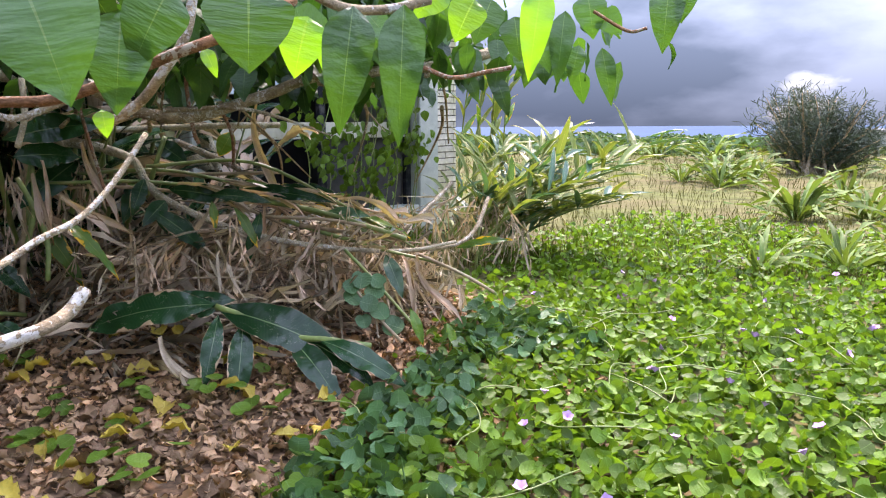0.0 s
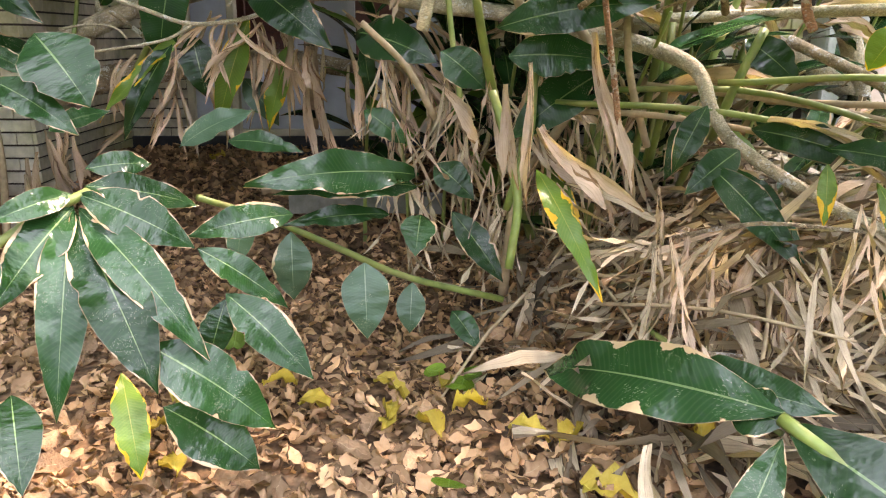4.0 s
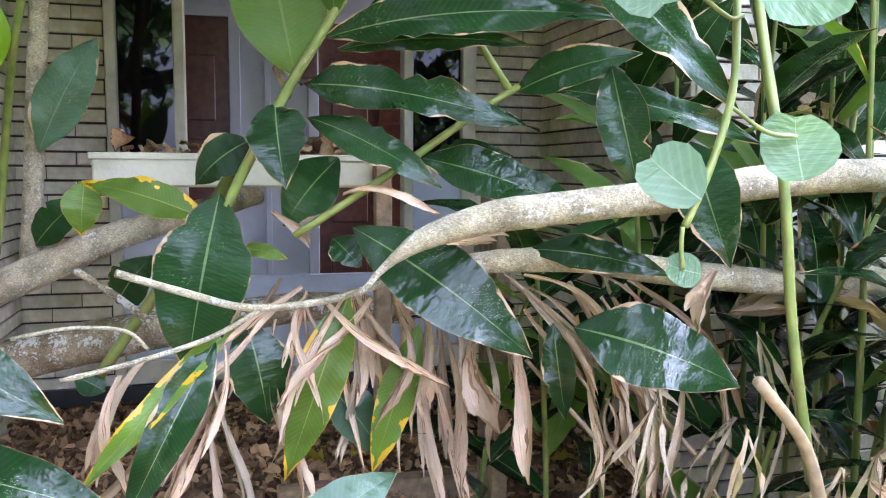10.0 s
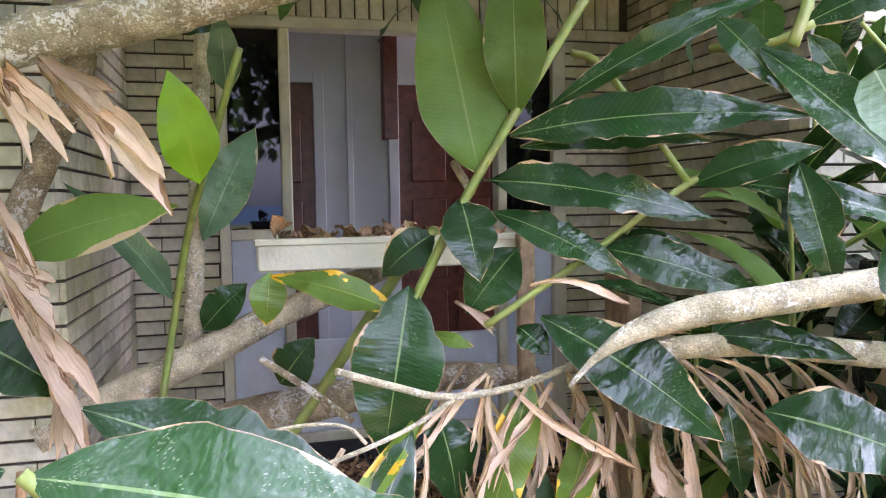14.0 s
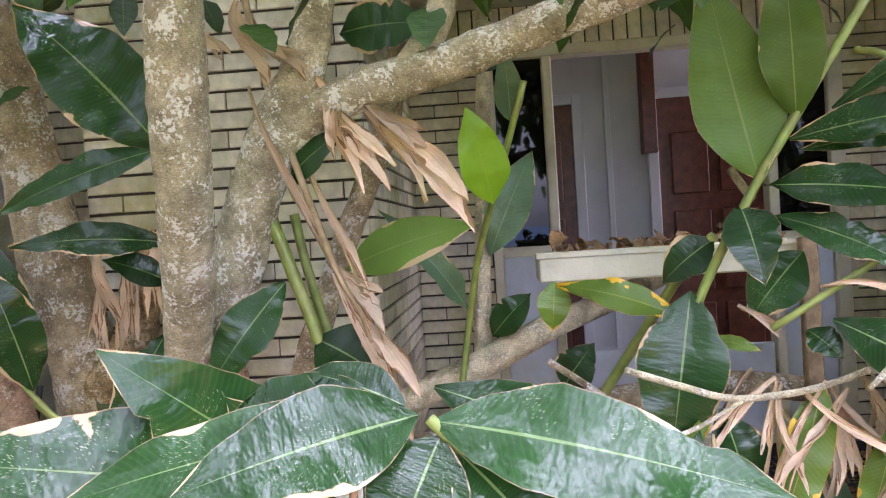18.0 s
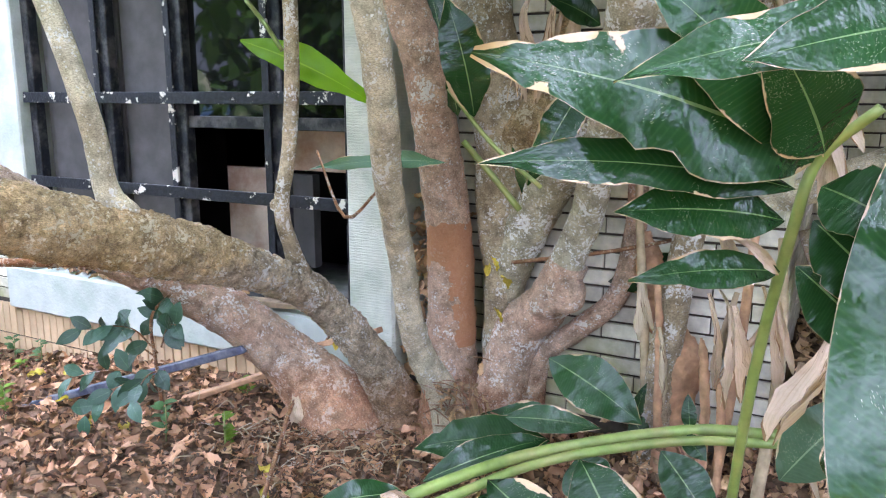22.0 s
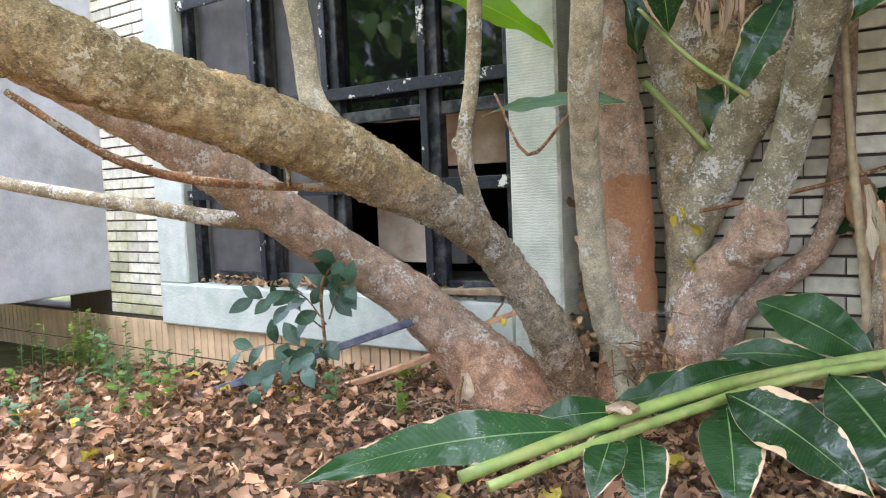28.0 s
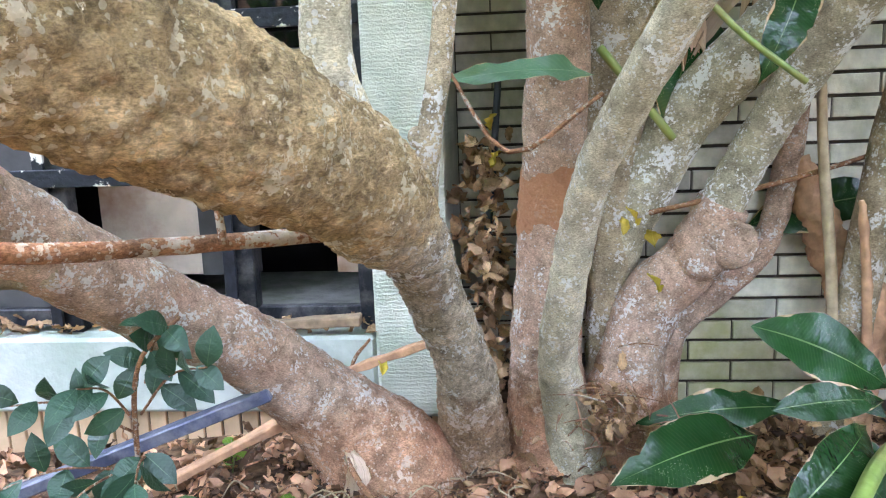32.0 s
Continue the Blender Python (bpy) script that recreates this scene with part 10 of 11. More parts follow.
for k in range(24000):
    r = 6.5 + 34 * rng.random() ** 1.6
    a = math.radians(rng.uniform(-35, 62))
    x, y = 0.9 + r * math.cos(a), -7.5 + r * math.sin(a)
    if y > -1.2 and x < 8.2:
        continue
    places.append((rng.randrange(5), turned((x, y, height(x, y) - 0.02), rng.uniform(0, 6.28), rng.gauss(0, 0.25), rng.gauss(0, 0.25), rng.uniform(0.09, 0.2) * (0.6 + r / 26))))
tagged(mesh_object("field_grass", strew("field_grass", tuft, places), FIELD_MASS), "dry brown and green field grass", "grass", kind="stuff")


strap_meshes = [blades_mesh("strap_leaf", [blade((0, 0, 0), (1, 0, 0), 0.085, sag=0.05 + 0.04 * k, fold=0.4, nl=6, nw=2, shape=0.8)]) for k in range(7)]


def strap_clump(at, size, count, seed, label="clump of arching yellow-green strap leaves in the field", flat=0.05):
    """A rosette of arching strap-shaped leaves."""
    r = random.Random(seed)
    plant = thing("strap_plant", label, "plant", "strap-leaved plants", at=(*at, height(*at)))
    for k in range(count):
        a, e = r.uniform(0, 6.28), r.uniform(flat, 0.85)
        reach = size * r.uniform(0.35, 1.15)
        ob = mesh_object("leaf", strap_meshes[k % 7], STRAP, plant)
        ob.matrix_local = Matrix.Translation((0.06 * size * math.cos(a), 0.06 * size * math.sin(a), 0)) @ Matrix.Rotation(a, 4, "Z") @ Matrix.Rotation(-e, 4, "Y") @ Matrix.Rotation(r.gauss(0, 0.3), 4, "X") @ Matrix.Scale(reach, 4)


for k, (x, y, s, n) in enumerate([(7.3, -5.25, 0.55, 30), (7.9, -5.75, 0.6, 36), (8.4, -5.6, 0.55, 30), (8.0, -6.3, 0.5, 30), (6.9, -4.7, 0.4, 26), (11.4, -4.2, 0.95, 60), (12.0, -4.9, 0.8, 40), (12.8, -5.6, 0.9, 44), (9.6, -5.9, 0.6, 30),
                                  (15.6, -1.4, 0.9, 40), (16.4, -1.0, 1.0, 44), (17.0, -1.5, 0.9, 40), (17.6, -0.8, 0.9, 40), (16.0, -0.4, 0.8, 30), (14.6, -3.9, 0.8, 36), (13.6, -6.6, 0.9, 40),
                                  (24.5, 4.5, 1.2, 30), (26, 3.2, 1.3, 34), (21.5, -1.0, 1.0, 36), (22.6, -1.8, 1.1, 36), (10.3, -6.9, 0.8, 34), (9.2, -4.4, 0.4, 24), (8.7, -3.9, 0.35, 22)]):
    strap_clump((x, y), s, n, 300 + k)

# low scrub band before the sea
scrub = template([disc((0, 0, 0), 1.0, (0, 0, 1), k, 0.3, 6, 0.3) for k in range(4)])
places = []
for k in range(420):
    a = math.radians(rng.uniform(-30, 62))
    r = rng.uniform(28, 62)
    cx, cy, w, h = 0.9 + r * math.cos(a), -7.5 + r * math.sin(a), rng.uniform(0.7, 2.0), rng.uniform(0.15, 0.42)
    if cx < 12:
        continue
    for _ in range(34):
        u, v = rng.gauss(0, 0.45), rng.gauss(0, 0.45)
        top = math.exp(-(u * u + v * v) * 1.2) * h
        places.append((rng.randrange(4), turned((cx + u * w, cy + v * w, height(cx, cy) + top * rng.uniform(0.3, 1.0)), rng.uniform(0, 6), rng.gauss(0, 0.7), rng.gauss(0, 0.7), rng.uniform(0.12, 0.3))))
tagged(mesh_object("scrub", strew("scrub", scrub, places), HEDGE), "low wind-clipped green scrub before the sea", "scrub", kind="stuff")

# wind-bent needle tree
needle_tree = thing("needle_tree", "wind-bent dark grey-green needle tree in the field", "tree", at=(21.3, -1.3, height(21.3, -1.3)))
nk = template([blade((0, 0, 0), (0.05, 0, 1), 0.07, nl=2, nw=1) for _ in range(2)])
rr = random.Random(5)
places = []
for k in range(46):
    a = rr.uniform(0, 6.28)
    lean = rr.uniform(0.15, 1.1)
    reach = rr.uniform(1.1, 2.1)
    bx, by = rr.gauss(0, 0.3), rr.gauss(0, 0.3)
    ex, ey, ez = bx + reach * math.sin(lean) * math.cos(a), by + reach * math.sin(lean) * math.sin(a), reach * math.cos(lean) * 1.05
    link("limb", limb([(bx, by, -0.1, 0.05), ((bx + ex) / 2, (by + ey) / 2, ez * 0.6, 0.03), (ex, ey, ez + 0.1, 0.008)], sides=5, steps=3, rough=0), BARK_DARK, needle_tree, smooth=True)
    if k % 9 == 0:
        continue
    for _ in range(300):
        s = rr.uniform(0.25, 1.0)
        p = (bx + (ex - bx) * s + rr.gauss(0, 0.13), by + (ey - by) * s + rr.gauss(0, 0.13), ez * s + rr.gauss(0, 0.13) + 0.05)
        places.append((0, turned(p, rr.uniform(0, 6.28), rr.gauss(0.2, 0.9), rr.gauss(0.35, 0.9), rr.uniform(0.13, 0.3))))
tagged(mesh_object("needles", strew("needles", nk, places), NEEDLE, needle_tree), "drooping needle sprays", kind="stuff")

# pale villa and a low white wall in the distance
villa = thing("villa", "pale two-storey villa with a red tiled roof in the distance", "house", at=(54.0, -14.0, height(54, -14)))
slab("wall", STUCCO, villa, -4, -4, -0.5, 4, 4, 5.6, 0.02)
bm = bmesh.new()
bmesh.ops.create_cone(bm, cap_ends=True, segments=4, radius1=6.6, radius2=1.2, depth=1.8, matrix=Matrix.Translation((0, 0, 6.5)) @ Matrix.Rotation(math.pi / 4, 4, "Z"))
part("roof", bm, RED_ROOF, villa)
for j, (wy, wz) in enumerate([(-2.4, 0.8), (0, 0.8), (2.4, 0.8), (-2.4, 3.5), (0, 3.5), (2.4, 3.5)]):
    win = slab("window", DARK, villa, -4.05, wy - 0.55, wz, -3.96, wy + 0.55, wz + 1.3, 0.01)
    bm = bmesh.new()
    bmesh.ops.create_cone(bm, cap_ends=True, segments=20, radius1=0.55, radius2=0.55, depth=0.08, matrix=Matrix.Translation((-4.0, wy, wz + 1.3)) @ Matrix.Rotation(math.pi / 2, 4, "Y"))
    part("arch", bm, DARK, win)
    slab("sill", WHITE, win, -4.15, wy - 0.7, wz - 0.1, -3.98, wy + 0.7, wz, 0.01)
shed = thing("white_building", "low white flat-roofed building in the distance", "building", at=(34.0, 0.6, height(34, 0.6)))
slab("wall", WHITE, shed, -1, -3, -0.5, 3, 1.2, 0.75, 0.02)
slab("roof", CONCRETE, shed, -1.2, -3.2, 0.75, 3.2, 1.4, 0.87, 0.02)

# ---- the crown overhead ----
rng = random.Random(21)
crown_kinds = template([blade((0, 0, 0), (0, 1, -0.15), 0.62, shape=0.55, nl=6, nw=2, fold=rng.uniform(0.05, 0.3), sag=rng.uniform(0.0, 0.1)) for k in range(6)])
crown = thing("shade_tree", "spreading tree with broad drip-tipped green leaves, its unseen upper crown added for shade", "tree")
places = []
for k in range(4600):
    if k < 3300:
        x, y, z = rng.uniform(-3.6, 4.3), rng.uniform(-6.1, -1.75), rng.uniform(1.75, 3.1)
        if noise.noise((x * 0.9, y * 0.9, z)) < (0.2 if x > 1.6 and y < -3.2 else -0.2):
            continue
    else:
        x, y = rng.uniform(2.0, 4.5), rng.uniform(-5.1, -3.4)
        if y < -5.3 + 0.55 * abs(x - 3.4):
            continue
        z = rng.uniform(0.98, 1.8) + 0.25 * max(0, -4.2 - y) * 0.2
    places.append((rng.randrange(6), turned((x, y, z), rng.uniform(0, 6.28), rng.gauss(-0.75, 0.4), rng.gauss(0, 0.35), rng.uniform(0.12, 0.21))))
# Unseen extra leaves, set where they block the sun from limbs and stems.
for k in range(900):
    places.append((rng.randrange(6), turned((rng.uniform(-1.8, 2.2), rng.uniform(-3.9, -1.7), rng.uniform(2.3, 3.0)), rng.uniform(0, 6.28), rng.gauss(-0.4, 0.4), rng.gauss(0, 0.35), rng.uniform(0.16, 0.24))))
# Denser unseen layer, added to cut sky light and its reflections below.
for k in range(4400):
    x, y, z = rng.uniform(-4.2, 1.6), rng.uniform(-6.3, -1.9), rng.uniform(2.5, 3.6)
    if k > 3600:
        x, y = rng.uniform(1.6, 3.6), rng.uniform(-3.3, -1.9)
    if noise.noise((x * 0.8, y * 0.8, 9.0)) < -0.22 or (x > 0.3 and y < -4.3):
        continue
    places.append((rng.randrange(6), turned((x, y, z), rng.uniform(0, 6.28), rng.gauss(-0.5, 0.45), rng.gauss(0, 0.4), rng.uniform(0.15, 0.25))))
# Unseen extension of the crown with its bough, placed to shade the straw mound.
for k in range(800):
    x, y, z = rng.uniform(4.4, 7.4), rng.uniform(-3.4, -0.6), rng.uniform(3.4, 4.4)
    if noise.noise((x * 1.1, y * 1.1, 4.0)) > -0.2:
        places.append((rng.randrange(6), turned((x, y, z), rng.uniform(0, 6.28), rng.gauss(-0.5, 0.45), rng.gauss(0, 0.4), rng.uniform(0.16, 0.26))))
branch("bough", BARK, crown, [(0.3, -2.0, 2.5, 0.07), (2.2, -1.9, 3.1, 0.055), (4.2, -2.0, 3.6, 0.04), (6.8, -2.2, 3.9, 0.015)], sides=8, steps=5, seed=60)
tagged(mesh_object("leaf", strew("crown_leaf", crown_kinds, places), CROWN_MASS, crown), "broad drip-tipped green leaves", kind="stuff")
for k in range(9):
    x, y = -3.0 + 0.85 * k, -3.2 - 0.9 * (k % 3)
    branch("bough", BARK, crown, [(x * 0.6 - 0.3, -2.0, 2.5, 0.05), (x * 0.8, (y - 2) / 2, 2.6 + 0.1 * (k % 2), 0.035), (x, y, 2.5, 0.02), (x + 0.2, y - 0.9, 2.35, 0.01)], sides=7, steps=4, seed=40 + k)
for k in range(46):
    x, y, z = rng.uniform(2.0, 4.2), rng.uniform(-4.7, -2.6), rng.uniform(0.75, 1.75)
    g, r = rng.gauss(0.4, 0.9), rng.uniform(0.4, 1.1)
    drop = rng.choice((-0.15, -0.05, 0.1, -0.9))
    branch("twig", BARK_DARK if k % 3 else BARK, crown, [(x, y, z, 0.012), (x + 0.45 * r * math.cos(g), y + 0.45 * r * math.sin(g), z + 0.4 * drop * r + 0.05, 0.009), (x + r * math.cos(g + 0.3), y + r * math.sin(g + 0.3), z + drop * r, 0.004)], sides=6, steps=5, rough=0.05, seed=700 + k)
# hanging sprays at the crown's rim
spray_mesh = [blades_mesh("crown_leaf", [blade((0, 0, 0), (0, 0.15, -1), 0.6, face=(0, 1, 0.2), shape=0.55, nl=8, nw=4, fold=0.15 + 0.1 * k, sag=0.05 * k)]) for k in range(4)]
for k in range(85):
    s = rng.random()
    x, y = 2.6 + 1.55 * s + rng.gauss(0, 0.18), -4.75 - 0.75 * s + rng.gauss(0, 0.25)
    z = 1.02 + rng.uniform(0, 0.28)
    ob = mesh_object("hanging_leaf", spray_mesh[k % 4], LEAF_CROWN, crown)
    ob.matrix_world = turned((x, y, z), rng.uniform(0, 6.28), rng.gauss(0, 0.25), rng.gauss(0, 0.25), rng.uniform(0.11, 0.18))

# ---- straw mound and curtain of dead leaves ----
strips = template([blade((0, 0, 0), (0, 1, rng.uniform(-0.15, 0.1)), rng.uniform(0.045, 0.095), nl=5, nw=1, fold=0.3, sag=rng.uniform(-0.1, 0.12), twist=rng.uniform(-1, 1), shape=0.8) for k in range(8)])


straw = thing("straw_mound", "grey-brown mound of dead matted stalks and leaves", "dead leaves")
places = []
while len(places) < 4600:
    x, y = rng.uniform(1.9, 5.6), rng.uniform(-4.1, -1.75)
    m = mound(x, y)
    if m < 0.04 + 0.1 * rng.random():
        continue
    a = rng.gauss(-1.9, 1.1)
    places.append((rng.randrange(8), turned((x, y, height(x, y) + m * rng.uniform(0.55, 1.0)), a, rng.gauss(-0.3, 0.45), rng.gauss(0, 0.8), rng.uniform(0.25, 0.65))))
tagged(mesh_object("strip", strew("straw_strip", strips, places), STRAW_MASS, straw), "matted grey-brown stalks", kind="stuff")
bm = bmesh.new()
grid = [[bm.verts.new((x, y, height(x, y) - 0.03 + 0.8 * mound(x, y) + 0.04 * noise.noise((x * 5, y * 5, 0)))) for y in np.linspace(-4.2, -1.7, 26)] for x in np.linspace(1.8, 5.7, 36)]
for a, b in zip(grid, grid[1:]):
    for k in range(25):
        bm.faces.new((a[k], b[k], b[k + 1], a[k + 1]))
for k in range(70):
    x, y = rng.uniform(2.4, 4.6), rng.uniform(-4.1, -2.4)
    z = height(x, y) + mound(x, y) + rng.uniform(0.0, 0.25)
    a, r = rng.gauss(-0.5, 0.9), rng.uniform(0.25, 0.7)
    dx, dy, dz = r * math.cos(a), r * math.sin(a), rng.gauss(-0.12, 0.15)
    branch("stalk", STRAW if k % 3 else BARK_DARK, straw, [(x, y, z, 0.006), (x + dx * 0.5, y + dy * 0.5, z + dz * 0.5 + 0.03, 0.006), (x + dx, y + dy, z + dz, 0.004)], sides=5, steps=3, rough=0.02, seed=k)
part("core", bm, LITTER_SOIL, straw, "dark packed humus under the straw", smooth=True)
for k in range(5):
    r = random.Random(900 + k)
    x, y = 2.35 + 0.16 * k, -3.05 - 0.06 * k + r.gauss(0, 0.08)
    ends = (x + 1.55 + r.gauss(0, 0.15), y - 0.95 + r.gauss(0, 0.1))
    branch("fallen_cane", STEM if k % 3 else STRAW, straw, [(x, y, 0.50 + r.gauss(0, 0.05), 0.011), (x + 0.5, y - 0.28, 0.46 + r.gauss(0, 0.04), 0.0105), ((x + ends[0]) / 2 + 0.25, (y + ends[1]) / 2 - 0.12, 0.33, 0.009), (*ends, 0.10 + r.gauss(0, 0.05), 0.006)], "green-yellow cane lying over the straw", sides=7, steps=6, rough=0.04, seed=900 + k)
    for j in range(4):
        q = 0.35 + 0.17 * j
        p = (x + q * (ends[0] - x), y + q * (ends[1] - y), 0.50 - 0.36 * q * q)
        leaf("cane_leaf", (LEAF_YELLOW, LEAF_STRAW, LEAF_DEAD, LEAF_STRAW)[(j + k) % 4], straw, p, (p[0] + 0.30, p[1] - 0.16 + r.gauss(0, 0.08), p[2] - 0.06 - 0.22 * r.random()), 0.055, face=(0.2, -0.6, 0.8), fold=0.35, sag=0.08, seed=950 + k * 4 + j, twist=r.gauss(0, 0.6))
curtain = [blades_mesh("dead_strip", [blade((0, 0, 0), (0.22 * math.sin(k + 2.1 * j), 0.2 * math.cos(k * 1.7 + j), -1 + 0.17 * j), 0.028 + 0.004 * ((k + 2 * j) % 5), face=(0.4 * math.sin(k + j), -1, 0.2), nl=9, nw=2, fold=0.5, sag=0.1 * math.sin(k * 2 + j), twist=2.6 * math.sin(k * 3 + j), curl=0.3 * math.sin(k + 3 * j), wave=0.025, ragged=0.4, seed=k + 9 * j) for j in range(3)]) for k in range(7)]
for k in range(270):
    s = k / 270
    x = 2.75 + 1.7 * s + rng.gauss(0, 0.07)
    y = -3.62 - 0.62 * s + rng.gauss(0, 0.12)
    z = height(x, y) + 0.54 - 0.10 * s + rng.gauss(0, 0.09) + 0.2 * noise.noise((x * 2.5, 0, 7))
    ob = mesh_object("dead_leaf", curtain[k % 7], LEAF_STRAW if k % 3 else LEAF_DEAD, straw)
    ob.matrix_world = turned((x, y, z), rng.gauss(0.2, 1.2), rng.gauss(0.1, 0.5), rng.gauss(0.25, 0.55), rng.uniform(0.2, 0.6))
for k in range(70):
    x, y = rng.uniform(1.9, 3.0), rng.uniform(-3.3, -2.4)
    ob = mesh_object("dead_leaf", curtain[k % 7], LEAF_DEAD if k % 3 else LEAF_STRAW, straw)
    ob.matrix_world = turned((x, y, height(x, y) + rng.uniform(0.45, 1.15)), rng.gauss(0.2, 0.9), rng.gauss(0.0, 0.3), rng.gauss(0, 0.3), rng.uniform(0.28, 0.5))


def ginger(at, tall, lean, count, seed, mats, label, long=0.42, wide=0.085, fold=0.2, top=True, rest=0.45, low=0.35):
    """A cane with alternate lance-shaped leaves up to its tip."""
    r = random.Random(seed)
    plant = thing("ginger_plant", label, "plant", "ginger plants", at=(*at, height(*at) - 0.02))
    pts = [(lean[0] * s * s, lean[1] * s * s, tall * s * (1 - 0.12 * s * math.hypot(*lean) / tall), 0.012 * (1 - 0.5 * s)) for s in (0, 0.25, 0.5, 0.75, 1.0)]
    branch("cane", STEM, plant, pts, sides=7, steps=4, rough=0.02, seed=seed)
    line = spline(pts, 8)
    a0 = r.uniform(0, 6.28)
    for k in range(count):
        s = low + (1 - low) * (k + 0.5) / count
        p = line[min(len(line) - 1, int(s * (len(line) - 1)))]
        ahead = Vector((*[2 * lean[i] * s for i in (0, 1)], tall)).normalized()
        a = a0 + math.pi * k + r.gauss(0, 0.35)
        out = (Vector((math.cos(a), math.sin(a), 0)) + ahead * r.uniform(rest - 0.25, rest + 0.25)).normalized()
        tip = Vector(p[:3]) + out * long * r.uniform(0.75, 1.15)
        leaf("leaf", mats[r.randrange(len(mats))], plant, p[:3], tip, wide * r.uniform(0.8, 1.15), face=(0, -0.3, 1), sag=r.uniform(0.03, 0.14), fold=fold, wave=0.012, seed=seed * 50 + k, nl=9, nw=4)
    return plant


DARK_GINGER = "upright shell ginger with dark green leaves in the thicket"
for k, (x, y, tall, lx, ly) in enumerate([(2.95, -2.15, 1.7, 0.1, -0.3), (3.2, -2.0, 1.9, -0.1, -0.3), (3.45, -2.3, 1.6, 0.3, -0.4), (3.7, -1.95, 1.8, 0.1, -0.2), (3.05, -2.6, 1.4, -0.1, -0.5), (4.05, -2.0, 1.7, 0.2, -0.3),
                                          (2.85, -1.85, 2.0, -0.1, -0.1), (3.4, -1.8, 2.1, 0.1, -0.2), (2.75, -2.75, 1.3, 0.1, -0.5), (3.9, -2.4, 1.2, 0.4, -0.4), (3.3, -2.75, 1.0, 0.3, -0.5), (4.3, -1.9, 1.9, 0.0, -0.2),
                                          (2.8, -2.35, 1.7, 0.0, -0.2), (3.0, -1.75, 2.0, 0.1, -0.1), (3.6, -2.1, 1.7, 0.0, -0.3), (3.15, -2.35, 1.5, 0.1, -0.3), (3.85, -1.75, 1.9, -0.1, -0.1), (2.9, -2.55, 1.1, 0.2, -0.4), (3.6, -1.7, 1.4, 0.1, -0.2), (3.3, -1.65, 1.3, -0.1, -0.2), (4.15, -2.2, 1.4, 0.1, -0.3), (2.78, -1.65, 1.4, 0.0, -0.1), (2.95, -1.95, 2.5, 0.0, -0.2), (3.15, -2.2, 2.4, -0.1, -0.2), (2.82, -2.1, 2.3, -0.1, -0.1), (3.4, -2.0, 2.6, -0.1, -0.2)]):
    ginger((x, y), tall, (lx, ly), 11, 500 + k, [LEAF, LEAF, LEAF, LEAF, LEAF_DEAD], DARK_GINGER, 0.46, 0.1, low=0.25)

PORCH_GINGER = "leaning shell ginger cane with broad glossy leaves by the porch wall"
for k, (x, y, tall, lx, ly) in enumerate([(2.02, -1.80, 1.45, -0.2, -0.3), (1.78, -1.72, 1.25, 0.1, -0.3), (2.30, -1.95, 1.9, -0.25, -0.25), (2.50, -1.75, 2.2, -0.15, -0.2), (2.62, -2.10, 2.0, -0.3, -0.3), (2.42, -2.25, 1.5, 0.1, -0.35), (2.60, -1.60, 1.7, -0.2, -0.1), (2.20, -1.70, 1.3, 0.15, -0.2), (2.75, -2.35, 2.3, -0.2, -0.15), (2.35, -1.55, 1.1, -0.1, -0.15), (2.85, -2.25, 2.5, -0.25, -0.2), (2.95, -2.0, 2.4, -0.2, -0.2), (2.68, -1.9, 2.4, -0.1, -0.25), (2.9, -2.5, 2.0, -0.3, -0.2)]):
    ginger((x, y), tall, (lx, ly), 9, 610 + k, [LEAF, LEAF, LEAF_UNDER_LIT, LEAF, LEAF_EDGE], PORCH_GINGER, 0.5, 0.12, fold=0.3, rest=0.55, low=0.3)

# bleached cane clump at the window corner
PALE_GINGER = "sun-bleached ginger cane with rolled pale green leaves"
for k in range(21):
    a = -0.85 + 0.07 * k
    ginger((6.15 + 0.35 * math.sin(k * 2.4), -3.15 + 0.25 * math.cos(k * 1.7)), 0.95 + 0.3 * math.sin(k * 1.3), (0.75 * math.cos(a) + 0.1, 1.2 * math.sin(a) - 0.35), 15, 560 + k, [LEAF_SHRUB, LEAF_SHRUB, LEAF_PALE], PALE_GINGER, 0.46, 0.062, 0.6, rest=0.9, low=0.4)
for k in range(7):
    ginger((7.0 + 0.09 * k, -2.15 - 0.12 * (k % 3)), 1.9 + 0.2 * (k % 2), (0.1 * math.sin(k), -0.2), 9, 590 + k, [LEAF_SHRUB, LEAF_YELLOW], PALE_GINGER, 0.36, 0.06, 0.7, rest=1.2, low=0.2)
heap = thing("dead_leaf_heap", "heap of curled tan dead leaves under the cane clump", "dead leaves")
for k in range(70):
    x, y = 5.95 + rng.gauss(0, 0.28), -3.25 + rng.gauss(0, 0.3)
    ob = mesh_object("dead_leaf", curtain[k % 7], LEAF_DEAD if k % 2 else LEAF_STRAW, heap)
    ob.matrix_world = turned((x, y, height(x, y) + rng.uniform(0.2, 0.65)), rng.uniform(0, 6.28), rng.gauss(0, 0.5), rng.gauss(0, 0.5), rng.uniform(0.25, 0.5))
for k in range(26):
    x, y = rng.uniform(4.3, 7.6), rng.uniform(-2.6, -1.9)
    weed = thing("weed", "straggling green weed at the wall's foot", "plant", "weeds", at=(x, y, height(x, y)))
    for j in range(7):
        leaf("leaf", LEAF_VINE if j % 3 else LEAF_SHRUB, weed, (0, 0, 0.02 * j), (rng.gauss(0, 0.14), rng.gauss(0, 0.14), 0.08 + 0.06 * j), 0.035, face=(0, -0.5, 1), nl=5, nw=2, seed=k * 9 + j)

